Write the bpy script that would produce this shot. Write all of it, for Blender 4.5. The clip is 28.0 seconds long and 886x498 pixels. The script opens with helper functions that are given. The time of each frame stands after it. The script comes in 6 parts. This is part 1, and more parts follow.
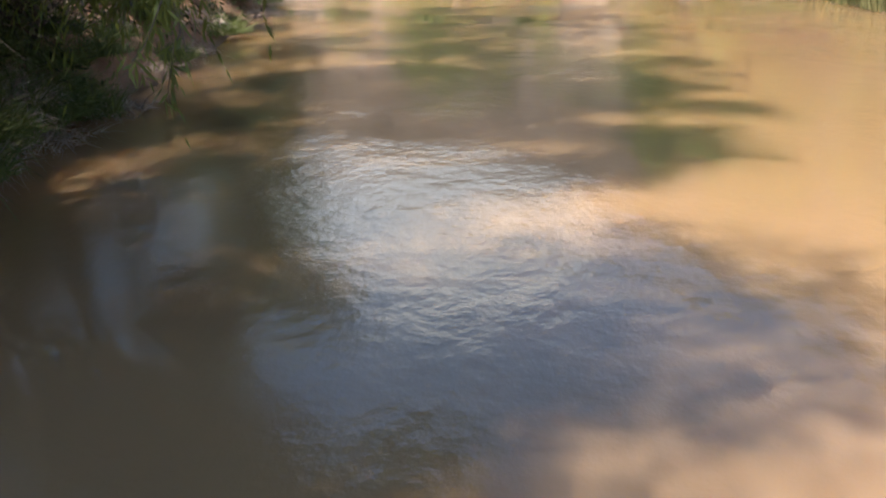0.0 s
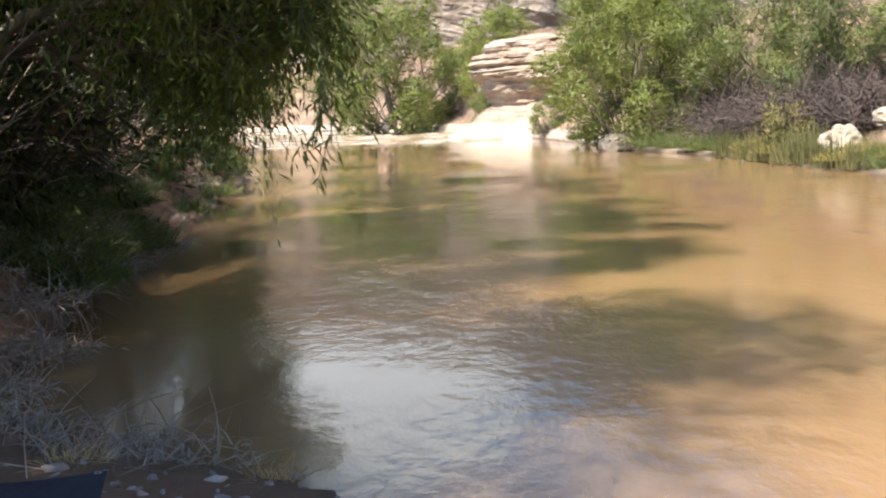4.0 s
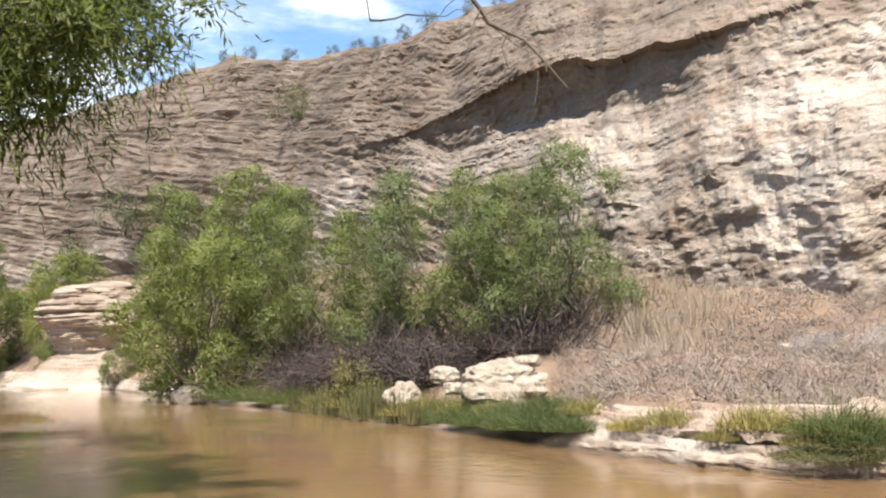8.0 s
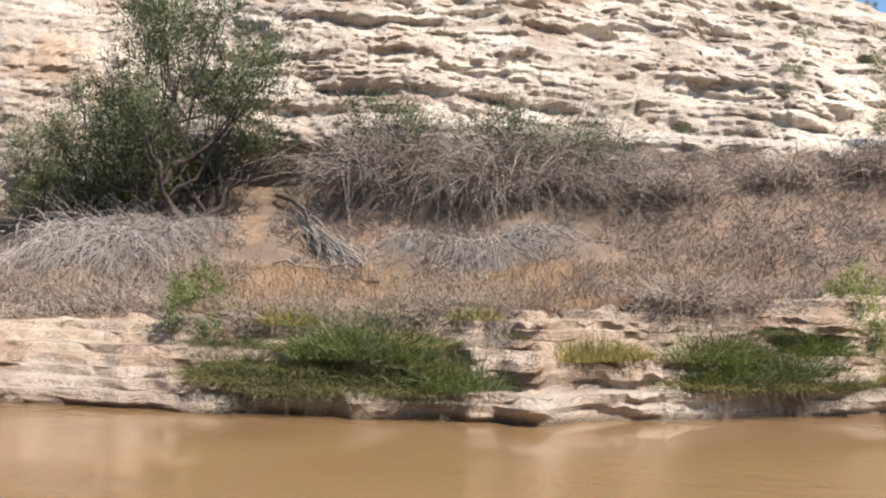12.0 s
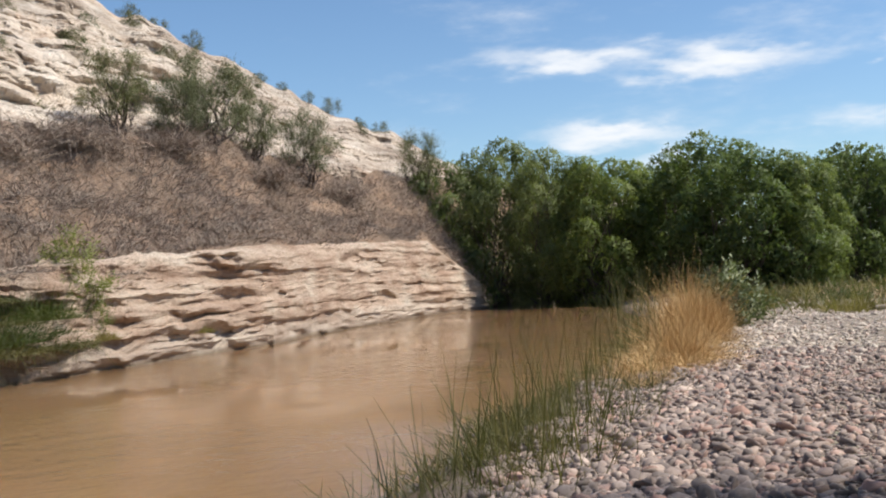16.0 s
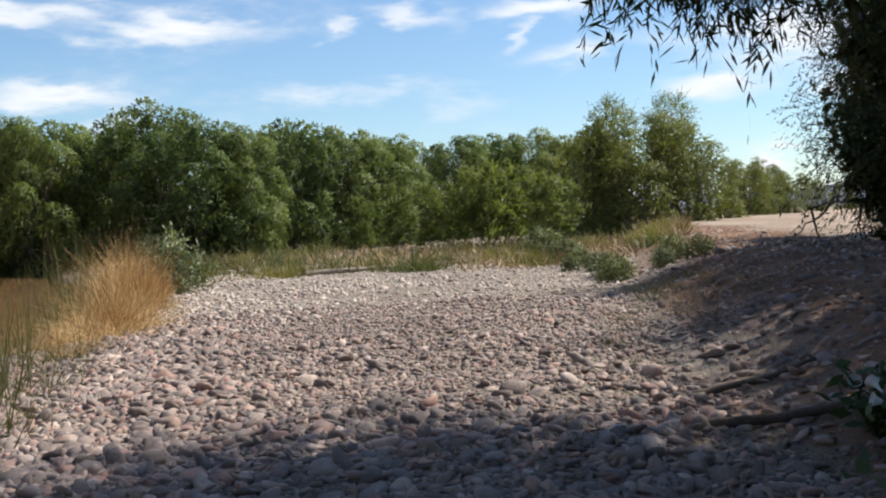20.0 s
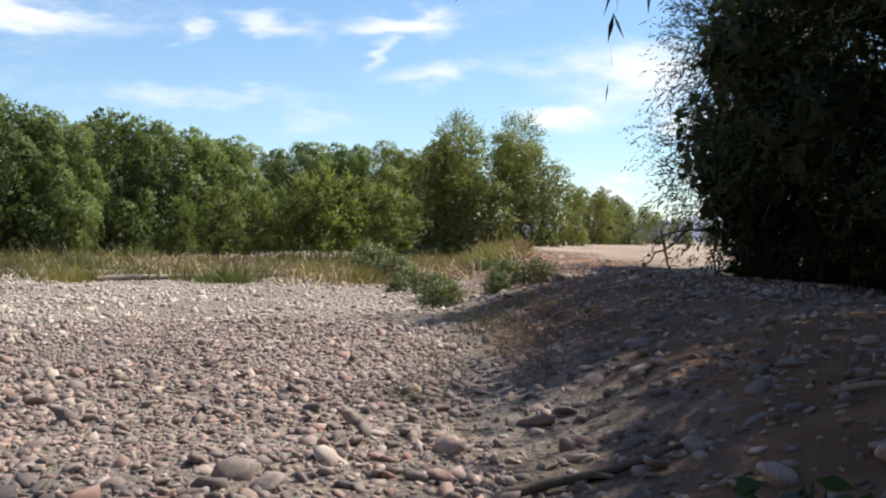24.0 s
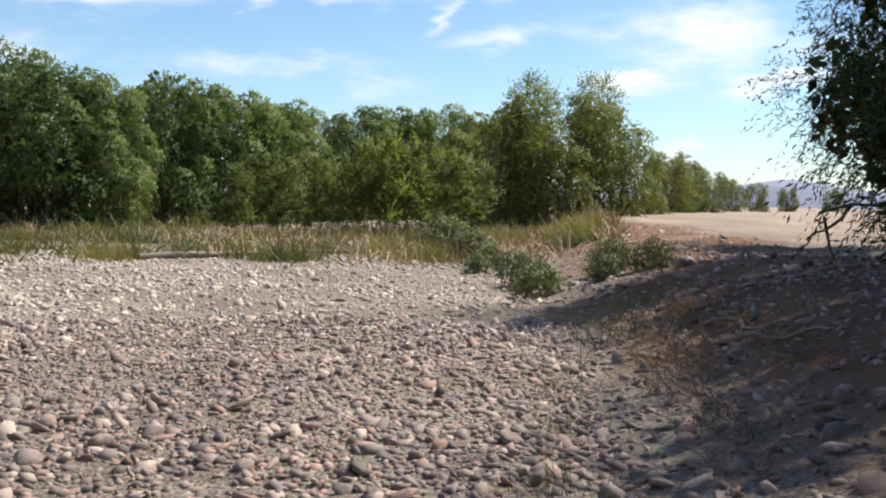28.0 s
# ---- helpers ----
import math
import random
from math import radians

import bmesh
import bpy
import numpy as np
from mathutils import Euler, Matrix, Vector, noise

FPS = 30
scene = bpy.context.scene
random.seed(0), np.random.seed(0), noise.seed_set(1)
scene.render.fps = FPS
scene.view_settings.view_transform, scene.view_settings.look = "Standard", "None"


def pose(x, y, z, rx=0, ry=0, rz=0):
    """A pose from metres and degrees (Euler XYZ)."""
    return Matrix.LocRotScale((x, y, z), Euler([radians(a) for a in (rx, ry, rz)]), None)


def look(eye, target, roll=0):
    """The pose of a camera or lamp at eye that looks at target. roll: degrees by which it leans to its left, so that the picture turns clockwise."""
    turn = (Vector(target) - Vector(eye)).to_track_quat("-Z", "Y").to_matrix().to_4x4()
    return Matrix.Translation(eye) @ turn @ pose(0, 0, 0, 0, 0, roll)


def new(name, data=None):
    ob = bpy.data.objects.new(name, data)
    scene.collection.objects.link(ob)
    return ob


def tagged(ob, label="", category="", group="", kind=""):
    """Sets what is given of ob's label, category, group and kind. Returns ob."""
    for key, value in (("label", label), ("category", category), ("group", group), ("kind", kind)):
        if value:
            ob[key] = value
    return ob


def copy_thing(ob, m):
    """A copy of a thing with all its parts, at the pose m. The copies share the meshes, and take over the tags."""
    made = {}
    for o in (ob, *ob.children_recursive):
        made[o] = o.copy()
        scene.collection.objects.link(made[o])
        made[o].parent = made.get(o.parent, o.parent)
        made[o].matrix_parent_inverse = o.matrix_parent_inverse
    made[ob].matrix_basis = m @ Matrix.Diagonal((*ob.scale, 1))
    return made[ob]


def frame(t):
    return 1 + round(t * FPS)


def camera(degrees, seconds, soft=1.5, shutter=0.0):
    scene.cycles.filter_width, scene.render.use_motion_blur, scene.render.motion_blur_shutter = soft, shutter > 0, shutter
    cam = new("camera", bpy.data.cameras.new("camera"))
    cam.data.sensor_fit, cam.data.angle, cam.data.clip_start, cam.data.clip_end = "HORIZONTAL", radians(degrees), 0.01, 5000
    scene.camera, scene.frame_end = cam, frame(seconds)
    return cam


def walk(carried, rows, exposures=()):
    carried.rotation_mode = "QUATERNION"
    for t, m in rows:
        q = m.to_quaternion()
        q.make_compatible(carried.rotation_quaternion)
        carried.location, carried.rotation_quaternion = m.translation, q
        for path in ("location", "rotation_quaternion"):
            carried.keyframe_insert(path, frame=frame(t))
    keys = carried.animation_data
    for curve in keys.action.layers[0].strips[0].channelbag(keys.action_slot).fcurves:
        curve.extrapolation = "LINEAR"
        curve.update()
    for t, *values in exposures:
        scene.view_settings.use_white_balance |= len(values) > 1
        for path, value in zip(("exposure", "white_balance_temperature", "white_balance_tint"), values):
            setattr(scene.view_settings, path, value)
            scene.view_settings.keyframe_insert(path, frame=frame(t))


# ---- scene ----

def view(x, y, z, yaw, pitch, roll):
    """A camera at x, y, z that looks along yaw (to the left from +y), pitch up, and leans by roll; degrees."""
    return pose(x, y, z, 0, 0, yaw) @ pose(0, 0, 0, 90 + pitch) @ pose(0, 0, 0, 0, 0, roll)


# seconds, place, yaw, pitch, roll
PATH = [
    (0, 0.983, 2.116, 2.194, 4.09, -17.53, -0.4),
    (0.5, 0.951, 2.053, 2.181, 3.83, -13.17, -0.7),
    (1, 0.594, 1.339, 2.038, 3.44, -9.41, -1.1),
    (1.5, 0.132, 0.415, 1.853, 2.33, -7.79, -1.3),
    (2, -0.099, -0.047, 1.761, 1.65, -7.34, -1.31),
    (2.5, -0.1, -0.052, 1.761, 1.7, -8.55, -0.87),
    (4.5, -0.102, -0.004, 1.743, -2.67, -5.97, -2.3),
    (5, -0.097, 0.015, 1.756, -5.45, -2.08, -2.45),
    (5.5, -0.092, 0.038, 1.765, -6.98, 1.83, -3.04),
    (6, -0.093, 0.066, 1.775, -9.73, 5.23, -2.22),
    (6.5, -0.105, 0.074, 1.778, -12.26, 7.21, 0.04),
    (7, -0.101, 0.065, 1.776, -14.55, 6.39, 0.69),
    (7.5, -0.042, 0.069, 1.794, -19.31, 5.71, 0.01),
    (8, 0.039, 0.045, 1.789, -23.74, 5.96, -0.3),
    (8.5, 0.089, 0.048, 1.749, -27.47, 6.03, 0.04),
    (9, 0.148, 0.007, 1.69, -35.41, 5.78, -0.54),
    (9.5, 0.137, -0.037, 1.676, -41.28, 8.67, 0.33),
    (10, 0.111, -0.091, 1.653, -47.68, 8.53, 1.74),
    (10.5, 0.089, -0.102, 1.655, -53.28, 4.56, 3.56),
    (11, 0.074, -0.104, 1.681, -58.37, 2.51, 4),
    (11.5, 0.06, -0.09, 1.713, -63.88, 2.76, 2.15),
    (12, 0.056, -0.044, 1.745, -71.68, 2.57, 1.96),
    (12.5, 0.024, 0.028, 1.715, -79.8, 2.14, 1.17),
    (13, 0.008, 0.102, 1.687, -86.17, 2.25, 0.97),
    (13.5, -0.012, 0.132, 1.629, -92.26, 2.68, 1.7),
    (15.5, -0.043, 0.1, 1.456, -110.6, 1.7, -2.74),
    (16, -0.06, 0.1, 1.449, -113.66, 1.35, -2.62),
    (16.5, -0.082, 0.099, 1.439, -117.16, 1.04, -2.47),
    (17, -0.108, 0.084, 1.435, -121.52, 0.75, -2.93),
    (17.5, -0.162, 0.061, 1.439, -125.83, 0.96, -2.72),
    (18, -0.154, 0.022, 1.421, -130.35, 0.83, -2.49),
    (18.5, -0.176, 0.012, 1.427, -134.99, 0.19, -2.45),
    (19, -0.161, -0.018, 1.414, -138.58, -0.41, -1.94),
    (19.5, -0.186, -0.017, 1.417, -141.4, -1.05, -1.93),
    (20, -0.195, -0.03, 1.413, -143.27, -1.6, -2.18),
    (20.5, -0.198, -0.046, 1.409, -145.3, -2.03, -2.33),
    (21, -0.185, -0.06, 1.402, -148.3, -2.12, -1.24),
    (21.5, -0.148, -0.126, 1.393, -149.67, -1.38, -0.04),
    (22, -0.093, -0.218, 1.389, -150.8, -0.59, 1.05),
    (22.5, 0.019, -0.326, 1.406, -153.46, 0.38, 0.8),
    (24.5, 0.839, -2.704, 1.31, -150.76, -1.11, 1.94),
    (25, 1.053, -3.014, 1.316, -150.31, -1.02, 3.67),
    (25.5, 1.219, -3.215, 1.333, -147.67, -1.9, 3.08),
    (26, 1.385, -3.461, 1.357, -146.57, -1.39, 2.24),
    (26.5, 1.542, -3.648, 1.381, -145.15, -0.6, 2.17),
    (27, 1.72, -3.825, 1.38, -148.63, -1.85, 1.72),
    (27.5, 1.898, -3.988, 1.394, -148.85, -2.73, 1.48),
    (28, 2.053, -4.073, 1.416, -148.18, -2.69, 1.2),
]
cam = camera(46.32, 28.0, soft=2.1)
walk(cam, [(r[0], view(*r[1:])) for r in PATH],
     exposures=[(0, 1.6), (2.5, 1.58), (4.5, 1.62), (6.5, 1.48), (8.2, 1.12), (10, 0.66), (11, 0.8), (12, 0.9), (13.5, 0.62), (15.5, 0.44), (20, 0.48), (24.5, 0.6), (28, 0.6)])

# ---- daylight ----
SUN_AZ, SUN_EL = 207.0, 52.0
world = bpy.data.worlds.new("sky")
scene.world = world
world.use_nodes = True
wn, wl = world.node_tree.nodes, world.node_tree.links
sky = wn.new("ShaderNodeTexSky")
sky.sky_type, sky.sun_disc = "NISHITA", False
sky.sun_elevation, sky.sun_rotation = radians(SUN_EL), radians(SUN_AZ)
sky.air_density, sky.dust_density, sky.ozone_density = 1.0, 0.3, 3.0
coord = wn.new("ShaderNodeTexCoord")
stretch = wn.new("ShaderNodeMapping")
stretch.inputs["Scale"].default_value = (2.2, 2.2, 7.5)
stretch.inputs["Location"].default_value = (0.35, 0.1, 0.2)
puffs = wn.new("ShaderNodeTexNoise")
puffs.inputs["Scale"].default_value, puffs.inputs["Detail"].default_value, puffs.inputs["Roughness"].default_value = 2.6, 9, 0.6
cut = wn.new("ShaderNodeValToRGB")
cut.color_ramp.elements[0].position, cut.color_ramp.elements[1].position = 0.42, 0.98
cut.color_ramp.interpolation = "EASE"
blend = wn.new("ShaderNodeMixRGB")
blend.inputs["Color2"].default_value = (7.4, 7.6, 7.9, 1)
wl.new(coord.outputs["Generated"], stretch.inputs["Vector"])
wl.new(stretch.outputs["Vector"], puffs.inputs["Vector"])


def sky_math(op, a, b=0.0, c=0.0):
    n = wn.new("ShaderNodeMath")
    n.operation = op
    for k, value in enumerate((a, b, c)):
        if isinstance(value, (int, float)):
            n.inputs[k].default_value = value
        else:
            wl.new(value, n.inputs[k])
    return n.outputs[0]


split_dir = wn.new("ShaderNodeSeparateXYZ")
wl.new(coord.outputs["Generated"], split_dir.inputs["Vector"])
RAD = 57.29578
wisps = wn.new("ShaderNodeTexNoise")
wisps.inputs["Scale"].default_value, wisps.inputs["Detail"].default_value = 9.0, 5
wl.new(stretch.outputs["Vector"], wisps.inputs["Vector"])
ragged = sky_math("SUBTRACT", wisps.outputs["Fac"], 0.5)
cloud_az = sky_math("MULTIPLY_ADD", ragged, 5.0, sky_math("MULTIPLY", sky_math("ARCTAN2", split_dir.outputs["X"], split_dir.outputs["Y"]), RAD))
cloud_el = sky_math("MULTIPLY_ADD", ragged, 2.4, sky_math("MULTIPLY", sky_math("ARCSINE", split_dir.outputs["Z"]), RAD))
# direction, height, half width and half height in degrees, and thickness of the clouds in sight, plus one at -3 added
# to brighten the water's reflection
CLOUDS = [(121.3, 11.3, 5.3, 0.6, 0.8), (129.0, 10.6, 4.7, 0.7, 1.0), (122.3, 7.1, 3.4, 0.7, 1.0), (142.0, 11.3, 2.4, 0.8, 1.0), (137.8, 10.6, 0.9, 0.6, 0.7), (137.3, 7.2, 7.2, 0.6, 0.5),
          (149.4, 11.4, 2.8, 0.6, 1.0), (148.1, 10.0, 0.8, 0.7, 0.8), (150.8, 8.6, 1.8, 0.8, 0.9), (157.4, 6.7, 3.0, 0.8, 1.0), (161.0, 2.5, 0.8, 0.9, 1.1), (144.0, 6.5, 3.1, 1.0, 0.4), (125.9, 5.6, 2.2, 0.5, 0.7),
          (162.5, 9.3, 4.2, 1.5, 1.1), (165.5, 6.5, 2.6, 0.8, 0.8), (18.5, 19.6, 3.0, 1.2, 1.1), (-3.0, 15.5, 11.0, 5.0, 1.6), (106.0, 13.0, 1.9, 0.5, 0.4)]
cover = 0.0
for c_az, c_el, c_w, c_h, c_k in CLOUDS:
    across = sky_math("MULTIPLY", sky_math("SUBTRACT", cloud_az, c_az), 1 / c_w)
    upward = sky_math("MULTIPLY", sky_math("SUBTRACT", cloud_el, c_el), 1 / c_h)
    far_out = sky_math("MULTIPLY_ADD", across, across, sky_math("MULTIPLY", upward, upward))
    cover = sky_math("MAXIMUM", cover, sky_math("MULTIPLY", sky_math("EXPONENT", sky_math("MULTIPLY", far_out, -1.0)), c_k))
thin = sky_math("MULTIPLY_ADD", puffs.outputs["Fac"], 1.1, sky_math("MULTIPLY_ADD", cover, 0.46, -0.12))
wl.new(thin, cut.inputs["Fac"])
wl.new(cut.outputs["Color"], blend.inputs["Fac"])
deeper = wn.new("ShaderNodeMixRGB")
deeper.blend_type = "MULTIPLY"
deeper.inputs["Fac"].default_value, deeper.inputs["Color2"].default_value = 1.0, (0.90, 1.0, 1.07, 1)
wl.new(sky.outputs["Color"], deeper.inputs["Color1"])
wl.new(deeper.outputs["Color"], blend.inputs["Color1"])
wl.new(blend.outputs["Color"], wn["Background"].inputs["Color"])
wn["Background"].inputs["Strength"].default_value = 0.096
sun_data = bpy.data.lights.new("sun", "SUN")
sun_data.energy, sun_data.angle, sun_data.color = 4.8, radians(0.53), (1.0, 0.95, 0.86)
sun_lamp = new("sun", sun_data)
toward = Vector((math.sin(radians(SUN_AZ)) * math.cos(radians(SUN_EL)), math.cos(radians(SUN_AZ)) * math.cos(radians(SUN_EL)), math.sin(radians(SUN_EL))))
sun_lamp.matrix_world = look(toward * 80, (0, 0, 0))


# ---- materials ----
def ramp(nt, fac, cols):
    node = nt.nodes.new("ShaderNodeValToRGB")
    el = node.color_ramp.elements
    for i, (p, c) in enumerate(cols):
        e = el[i] if i < 2 else el.new(p)
        e.position, e.color = p, (*c, 1)
    nt.links.new(fac, node.inputs["Fac"])
    return node.outputs["Color"]


def noise_tex(nt, vec, scale, detail=5.0, rough=0.55, stretch=None):
    if stretch:
        m = nt.nodes.new("ShaderNodeMapping")
        m.inputs["Scale"].default_value = stretch
        nt.links.new(vec, m.inputs["Vector"])
        vec = m.outputs["Vector"]
    n = nt.nodes.new("ShaderNodeTexNoise")
    n.inputs["Scale"].default_value, n.inputs["Detail"].default_value, n.inputs["Roughness"].default_value = scale, detail, rough
    nt.links.new(vec, n.inputs["Vector"])
    return n.outputs["Fac"]


def mixed(nt, kind, fac, a, b):
    n = nt.nodes.new("ShaderNodeMixRGB")
    n.blend_type = kind
    for socket, value in (("Fac", fac), ("Color1", a), ("Color2", b)):
        if isinstance(value, (int, float)):
            n.inputs[socket].default_value = value
        elif isinstance(value, tuple):
            n.inputs[socket].default_value = (*value, 1)
        else:
            nt.links.new(value, n.inputs[socket])
    return n.outputs["Color"]


def surface(name, cols, scale=3.0, fine=40.0, fine_amount=0.5, rough=0.9, bump=0.4, bump_scale=30.0, depth=0.02,
            stretch=None, vary=0.0, island=0.0, metal=0.0, extra=None):
    """Colour from a broad noise, darkened and lightened by a fine one, with fine relief."""
    m = bpy.data.materials.new(name)
    m.use_nodes = True
    nt = m.node_tree
    bsdf = nt.nodes["Principled BSDF"]
    vec = nt.nodes.new("ShaderNodeTexCoord").outputs["Object"]
    col = ramp(nt, noise_tex(nt, vec, scale, 6, 0.6, stretch), cols)
    grain = ramp(nt, noise_tex(nt, vec, fine, 4, 0.65), [(0.25, (0.35, 0.35, 0.35)), (0.75, (1.0, 1.0, 1.0))])
    col = mixed(nt, "MULTIPLY", fine_amount, col, grain)
    if extra:
        col = extra(nt, vec, col)
    if vary or island:
        if vary:
            rnd = nt.nodes.new("ShaderNodeObjectInfo").outputs["Random"]
        else:
            rnd = nt.nodes.new("ShaderNodeNewGeometry").outputs["Random Per Island"]
        tint = ramp(nt, rnd, [(0.0, (0.46, 0.45, 0.46)), (0.35, (0.78, 0.75, 0.74)), (0.62, (1.0, 0.93, 0.89)), (0.78, (1.2, 0.86, 0.77)), (0.88, (1.3, 1.22, 1.15)), (1.0, (1.6, 1.52, 1.45))])
        col = mixed(nt, "MULTIPLY", vary or island, col, tint)
    nt.links.new(col, bsdf.inputs["Base Color"])
    bsdf.inputs["Roughness"].default_value = rough
    bsdf.inputs["Metallic"].default_value = metal
    bsdf.inputs["Specular IOR Level"].default_value = 0.3
    if bump:
        b = nt.nodes.new("ShaderNodeBump")
        b.inputs["Strength"].default_value, b.inputs["Distance"].default_value = bump, depth
        nt.links.new(noise_tex(nt, vec, bump_scale, 8, 0.65, stretch), b.inputs["Height"])
        nt.links.new(b.outputs["Normal"], bsdf.inputs["Normal"])
    return m


def leafy(name, cols, glow=0.4, rough=0.55):
    """Leaves: each one a shade of its own, some light going through."""
    m = bpy.data.materials.new(name)
    m.use_nodes = True
    nt = m.node_tree
    bsdf, out = nt.nodes["Principled BSDF"], nt.nodes["Material Output"]
    rnd = nt.nodes.new("ShaderNodeNewGeometry").outputs["Random Per Island"]
    vec = nt.nodes.new("ShaderNodeTexCoord").outputs["Object"]
    col = mixed(nt, "MIX", 0.6, ramp(nt, rnd, cols), cols[1][1])
    col = mixed(nt, "MULTIPLY", 0.6, col, ramp(nt, noise_tex(nt, vec, 0.9, 4), [(0.3, (0.55, 0.6, 0.5)), (0.7, (1.15, 1.1, 0.95))]))
    own = nt.nodes.new("ShaderNodeObjectInfo").outputs["Random"]
    col = mixed(nt, "MULTIPLY", 1.0, col, ramp(nt, own, [(0.0, (0.76, 0.82, 0.82)), (0.5, (1.0, 1.0, 1.0)), (1.0, (1.16, 1.12, 0.98))]))
    nt.links.new(col, bsdf.inputs["Base Color"])
    bsdf.inputs["Roughness"].default_value = rough
    bsdf.inputs["Specular IOR Level"].default_value = 0.25
    tr = nt.nodes.new("ShaderNodeBsdfTranslucent")
    nt.links.new(mixed(nt, "MULTIPLY", 1.0, col, (1.3, 1.4, 0.75)), tr.inputs["Color"])
    mx = nt.nodes.new("ShaderNodeMixShader")
    mx.inputs["Fac"].default_value = glow
    nt.links.new(bsdf.outputs["BSDF"], mx.inputs[1])
    nt.links.new(tr.outputs["BSDF"], mx.inputs[2])
    nt.links.new(mx.outputs["Shader"], out.inputs["Surface"])
    return m


def cliff_stains(nt, vec, col):
    grey = ramp(nt, noise_tex(nt, vec, 0.16, 5, 0.6, (1, 1, 0.35)), [(0.40, (1, 1, 1)), (0.60, (0.52, 0.50, 0.48))])
    col = mixed(nt, "MULTIPLY", 0.66, col, grey)
    bands = ramp(nt, noise_tex(nt, vec, 1.1, 6, 0.65, (0.12, 0.12, 1.6)), [(0.36, (0.62, 0.56, 0.52)), (0.5, (1, 1, 1)), (0.68, (1.12, 1.08, 1.02))])
    col = mixed(nt, "MULTIPLY", 0.8, col, bands)
    rust = ramp(nt, noise_tex(nt, vec, 0.35, 5, 0.6, (1, 1, 0.6)), [(0.56, (0, 0, 0)), (0.72, (1, 1, 1))])
    col = mixed(nt, "MIX", mixed(nt, "MULTIPLY", 1.0, rust, (0.5, 0.5, 0.5)), col, (0.42, 0.25, 0.15))
    sep = nt.nodes.new("ShaderNodeSeparateXYZ")
    nt.links.new(vec, sep.inputs["Vector"])
    up = nt.nodes.new("ShaderNodeMath")
    up.operation = "MULTIPLY_ADD"
    nt.links.new(noise_tex(nt, vec, 0.12, 5), up.inputs[0])
    up.inputs[1].default_value = 1.1
    far_up = nt.nodes.new("ShaderNodeMapRange")
    far_up.inputs["From Min"].default_value, far_up.inputs["From Max"].default_value = 18, 60
    nt.links.new(sep.outputs["Y"], far_up.inputs["Value"])
    nt.links.new(far_up.outputs["Result"], up.inputs[2])
    grey2 = ramp(nt, up.outputs[0], [(0.65, (0, 0, 0)), (1.0, (0.75, 0.75, 0.75))])
    col = mixed(nt, "MULTIPLY", grey2, col, (0.50, 0.49, 0.49))
    high = nt.nodes.new("ShaderNodeMath")
    high.operation = "MULTIPLY_ADD"
    nt.links.new(noise_tex(nt, vec, 0.22, 5), high.inputs[0])
    high.inputs[1].default_value = 1.0
    rim = nt.nodes.new("ShaderNodeMapRange")
    rim.inputs["From Min"].default_value, rim.inputs["From Max"].default_value = 9.0, 16.0
    nt.links.new(sep.outputs["Z"], rim.inputs["Value"])
    inland = nt.nodes.new("ShaderNodeMapRange")
    inland.inputs["From Min"].default_value, inland.inputs["From Max"].default_value = 8.0, 22.0
    nt.links.new(sep.outputs["Y"], inland.inputs["Value"])
    both = nt.nodes.new("ShaderNodeMath")
    both.operation = "MULTIPLY"
    nt.links.new(rim.outputs["Result"], both.inputs[0])
    nt.links.new(inland.outputs["Result"], both.inputs[1])
    nt.links.new(both.outputs[0], high.inputs[2])
    old = ramp(nt, high.outputs[0], [(0.75, (0, 0, 0)), (1.1, (0.9, 0.9, 0.9))])
    return mixed(nt, "MULTIPLY", old, col, (0.56, 0.52, 0.48))


def shelf_stains(nt, vec, col):
    sep = nt.nodes.new("ShaderNodeSeparateXYZ")
    nt.links.new(vec, sep.inputs["Vector"])
    add = nt.nodes.new("ShaderNodeMath")
    add.operation = "MULTIPLY_ADD"
    nt.links.new(noise_tex(nt, vec, 1.3, 5), add.inputs[0])
    add.inputs[1].default_value = -0.9
    nt.links.new(sep.outputs["Z"], add.inputs[2])
    crust = ramp(nt, add.outputs[0], [(0.0, (1, 1, 1)), (0.12, (0.0, 0.0, 0.0))])
    col = mixed(nt, "MIX", mixed(nt, "MULTIPLY", 1.0, crust, (0.38, 0.38, 0.38)), col, (0.62, 0.57, 0.50))
    wet = ramp(nt, sep.outputs["Z"], [(0.03, (0.42, 0.39, 0.35)), (0.13, (1, 1, 1))])
    bands = ramp(nt, noise_tex(nt, vec, 1.4, 6, 0.65, (0.15, 0.15, 2.0)), [(0.38, (0.66, 0.58, 0.54)), (0.55, (1, 1, 1))])
    patches = ramp(nt, noise_tex(nt, vec, 0.8, 6, 0.65), [(0.38, (0.62, 0.50, 0.42)), (0.58, (1, 1, 1))])
    col = mixed(nt, "MULTIPLY", 0.35, col, patches)
    return mixed(nt, "MULTIPLY", 0.7, mixed(nt, "MULTIPLY", 1.0, col, wet), bands)


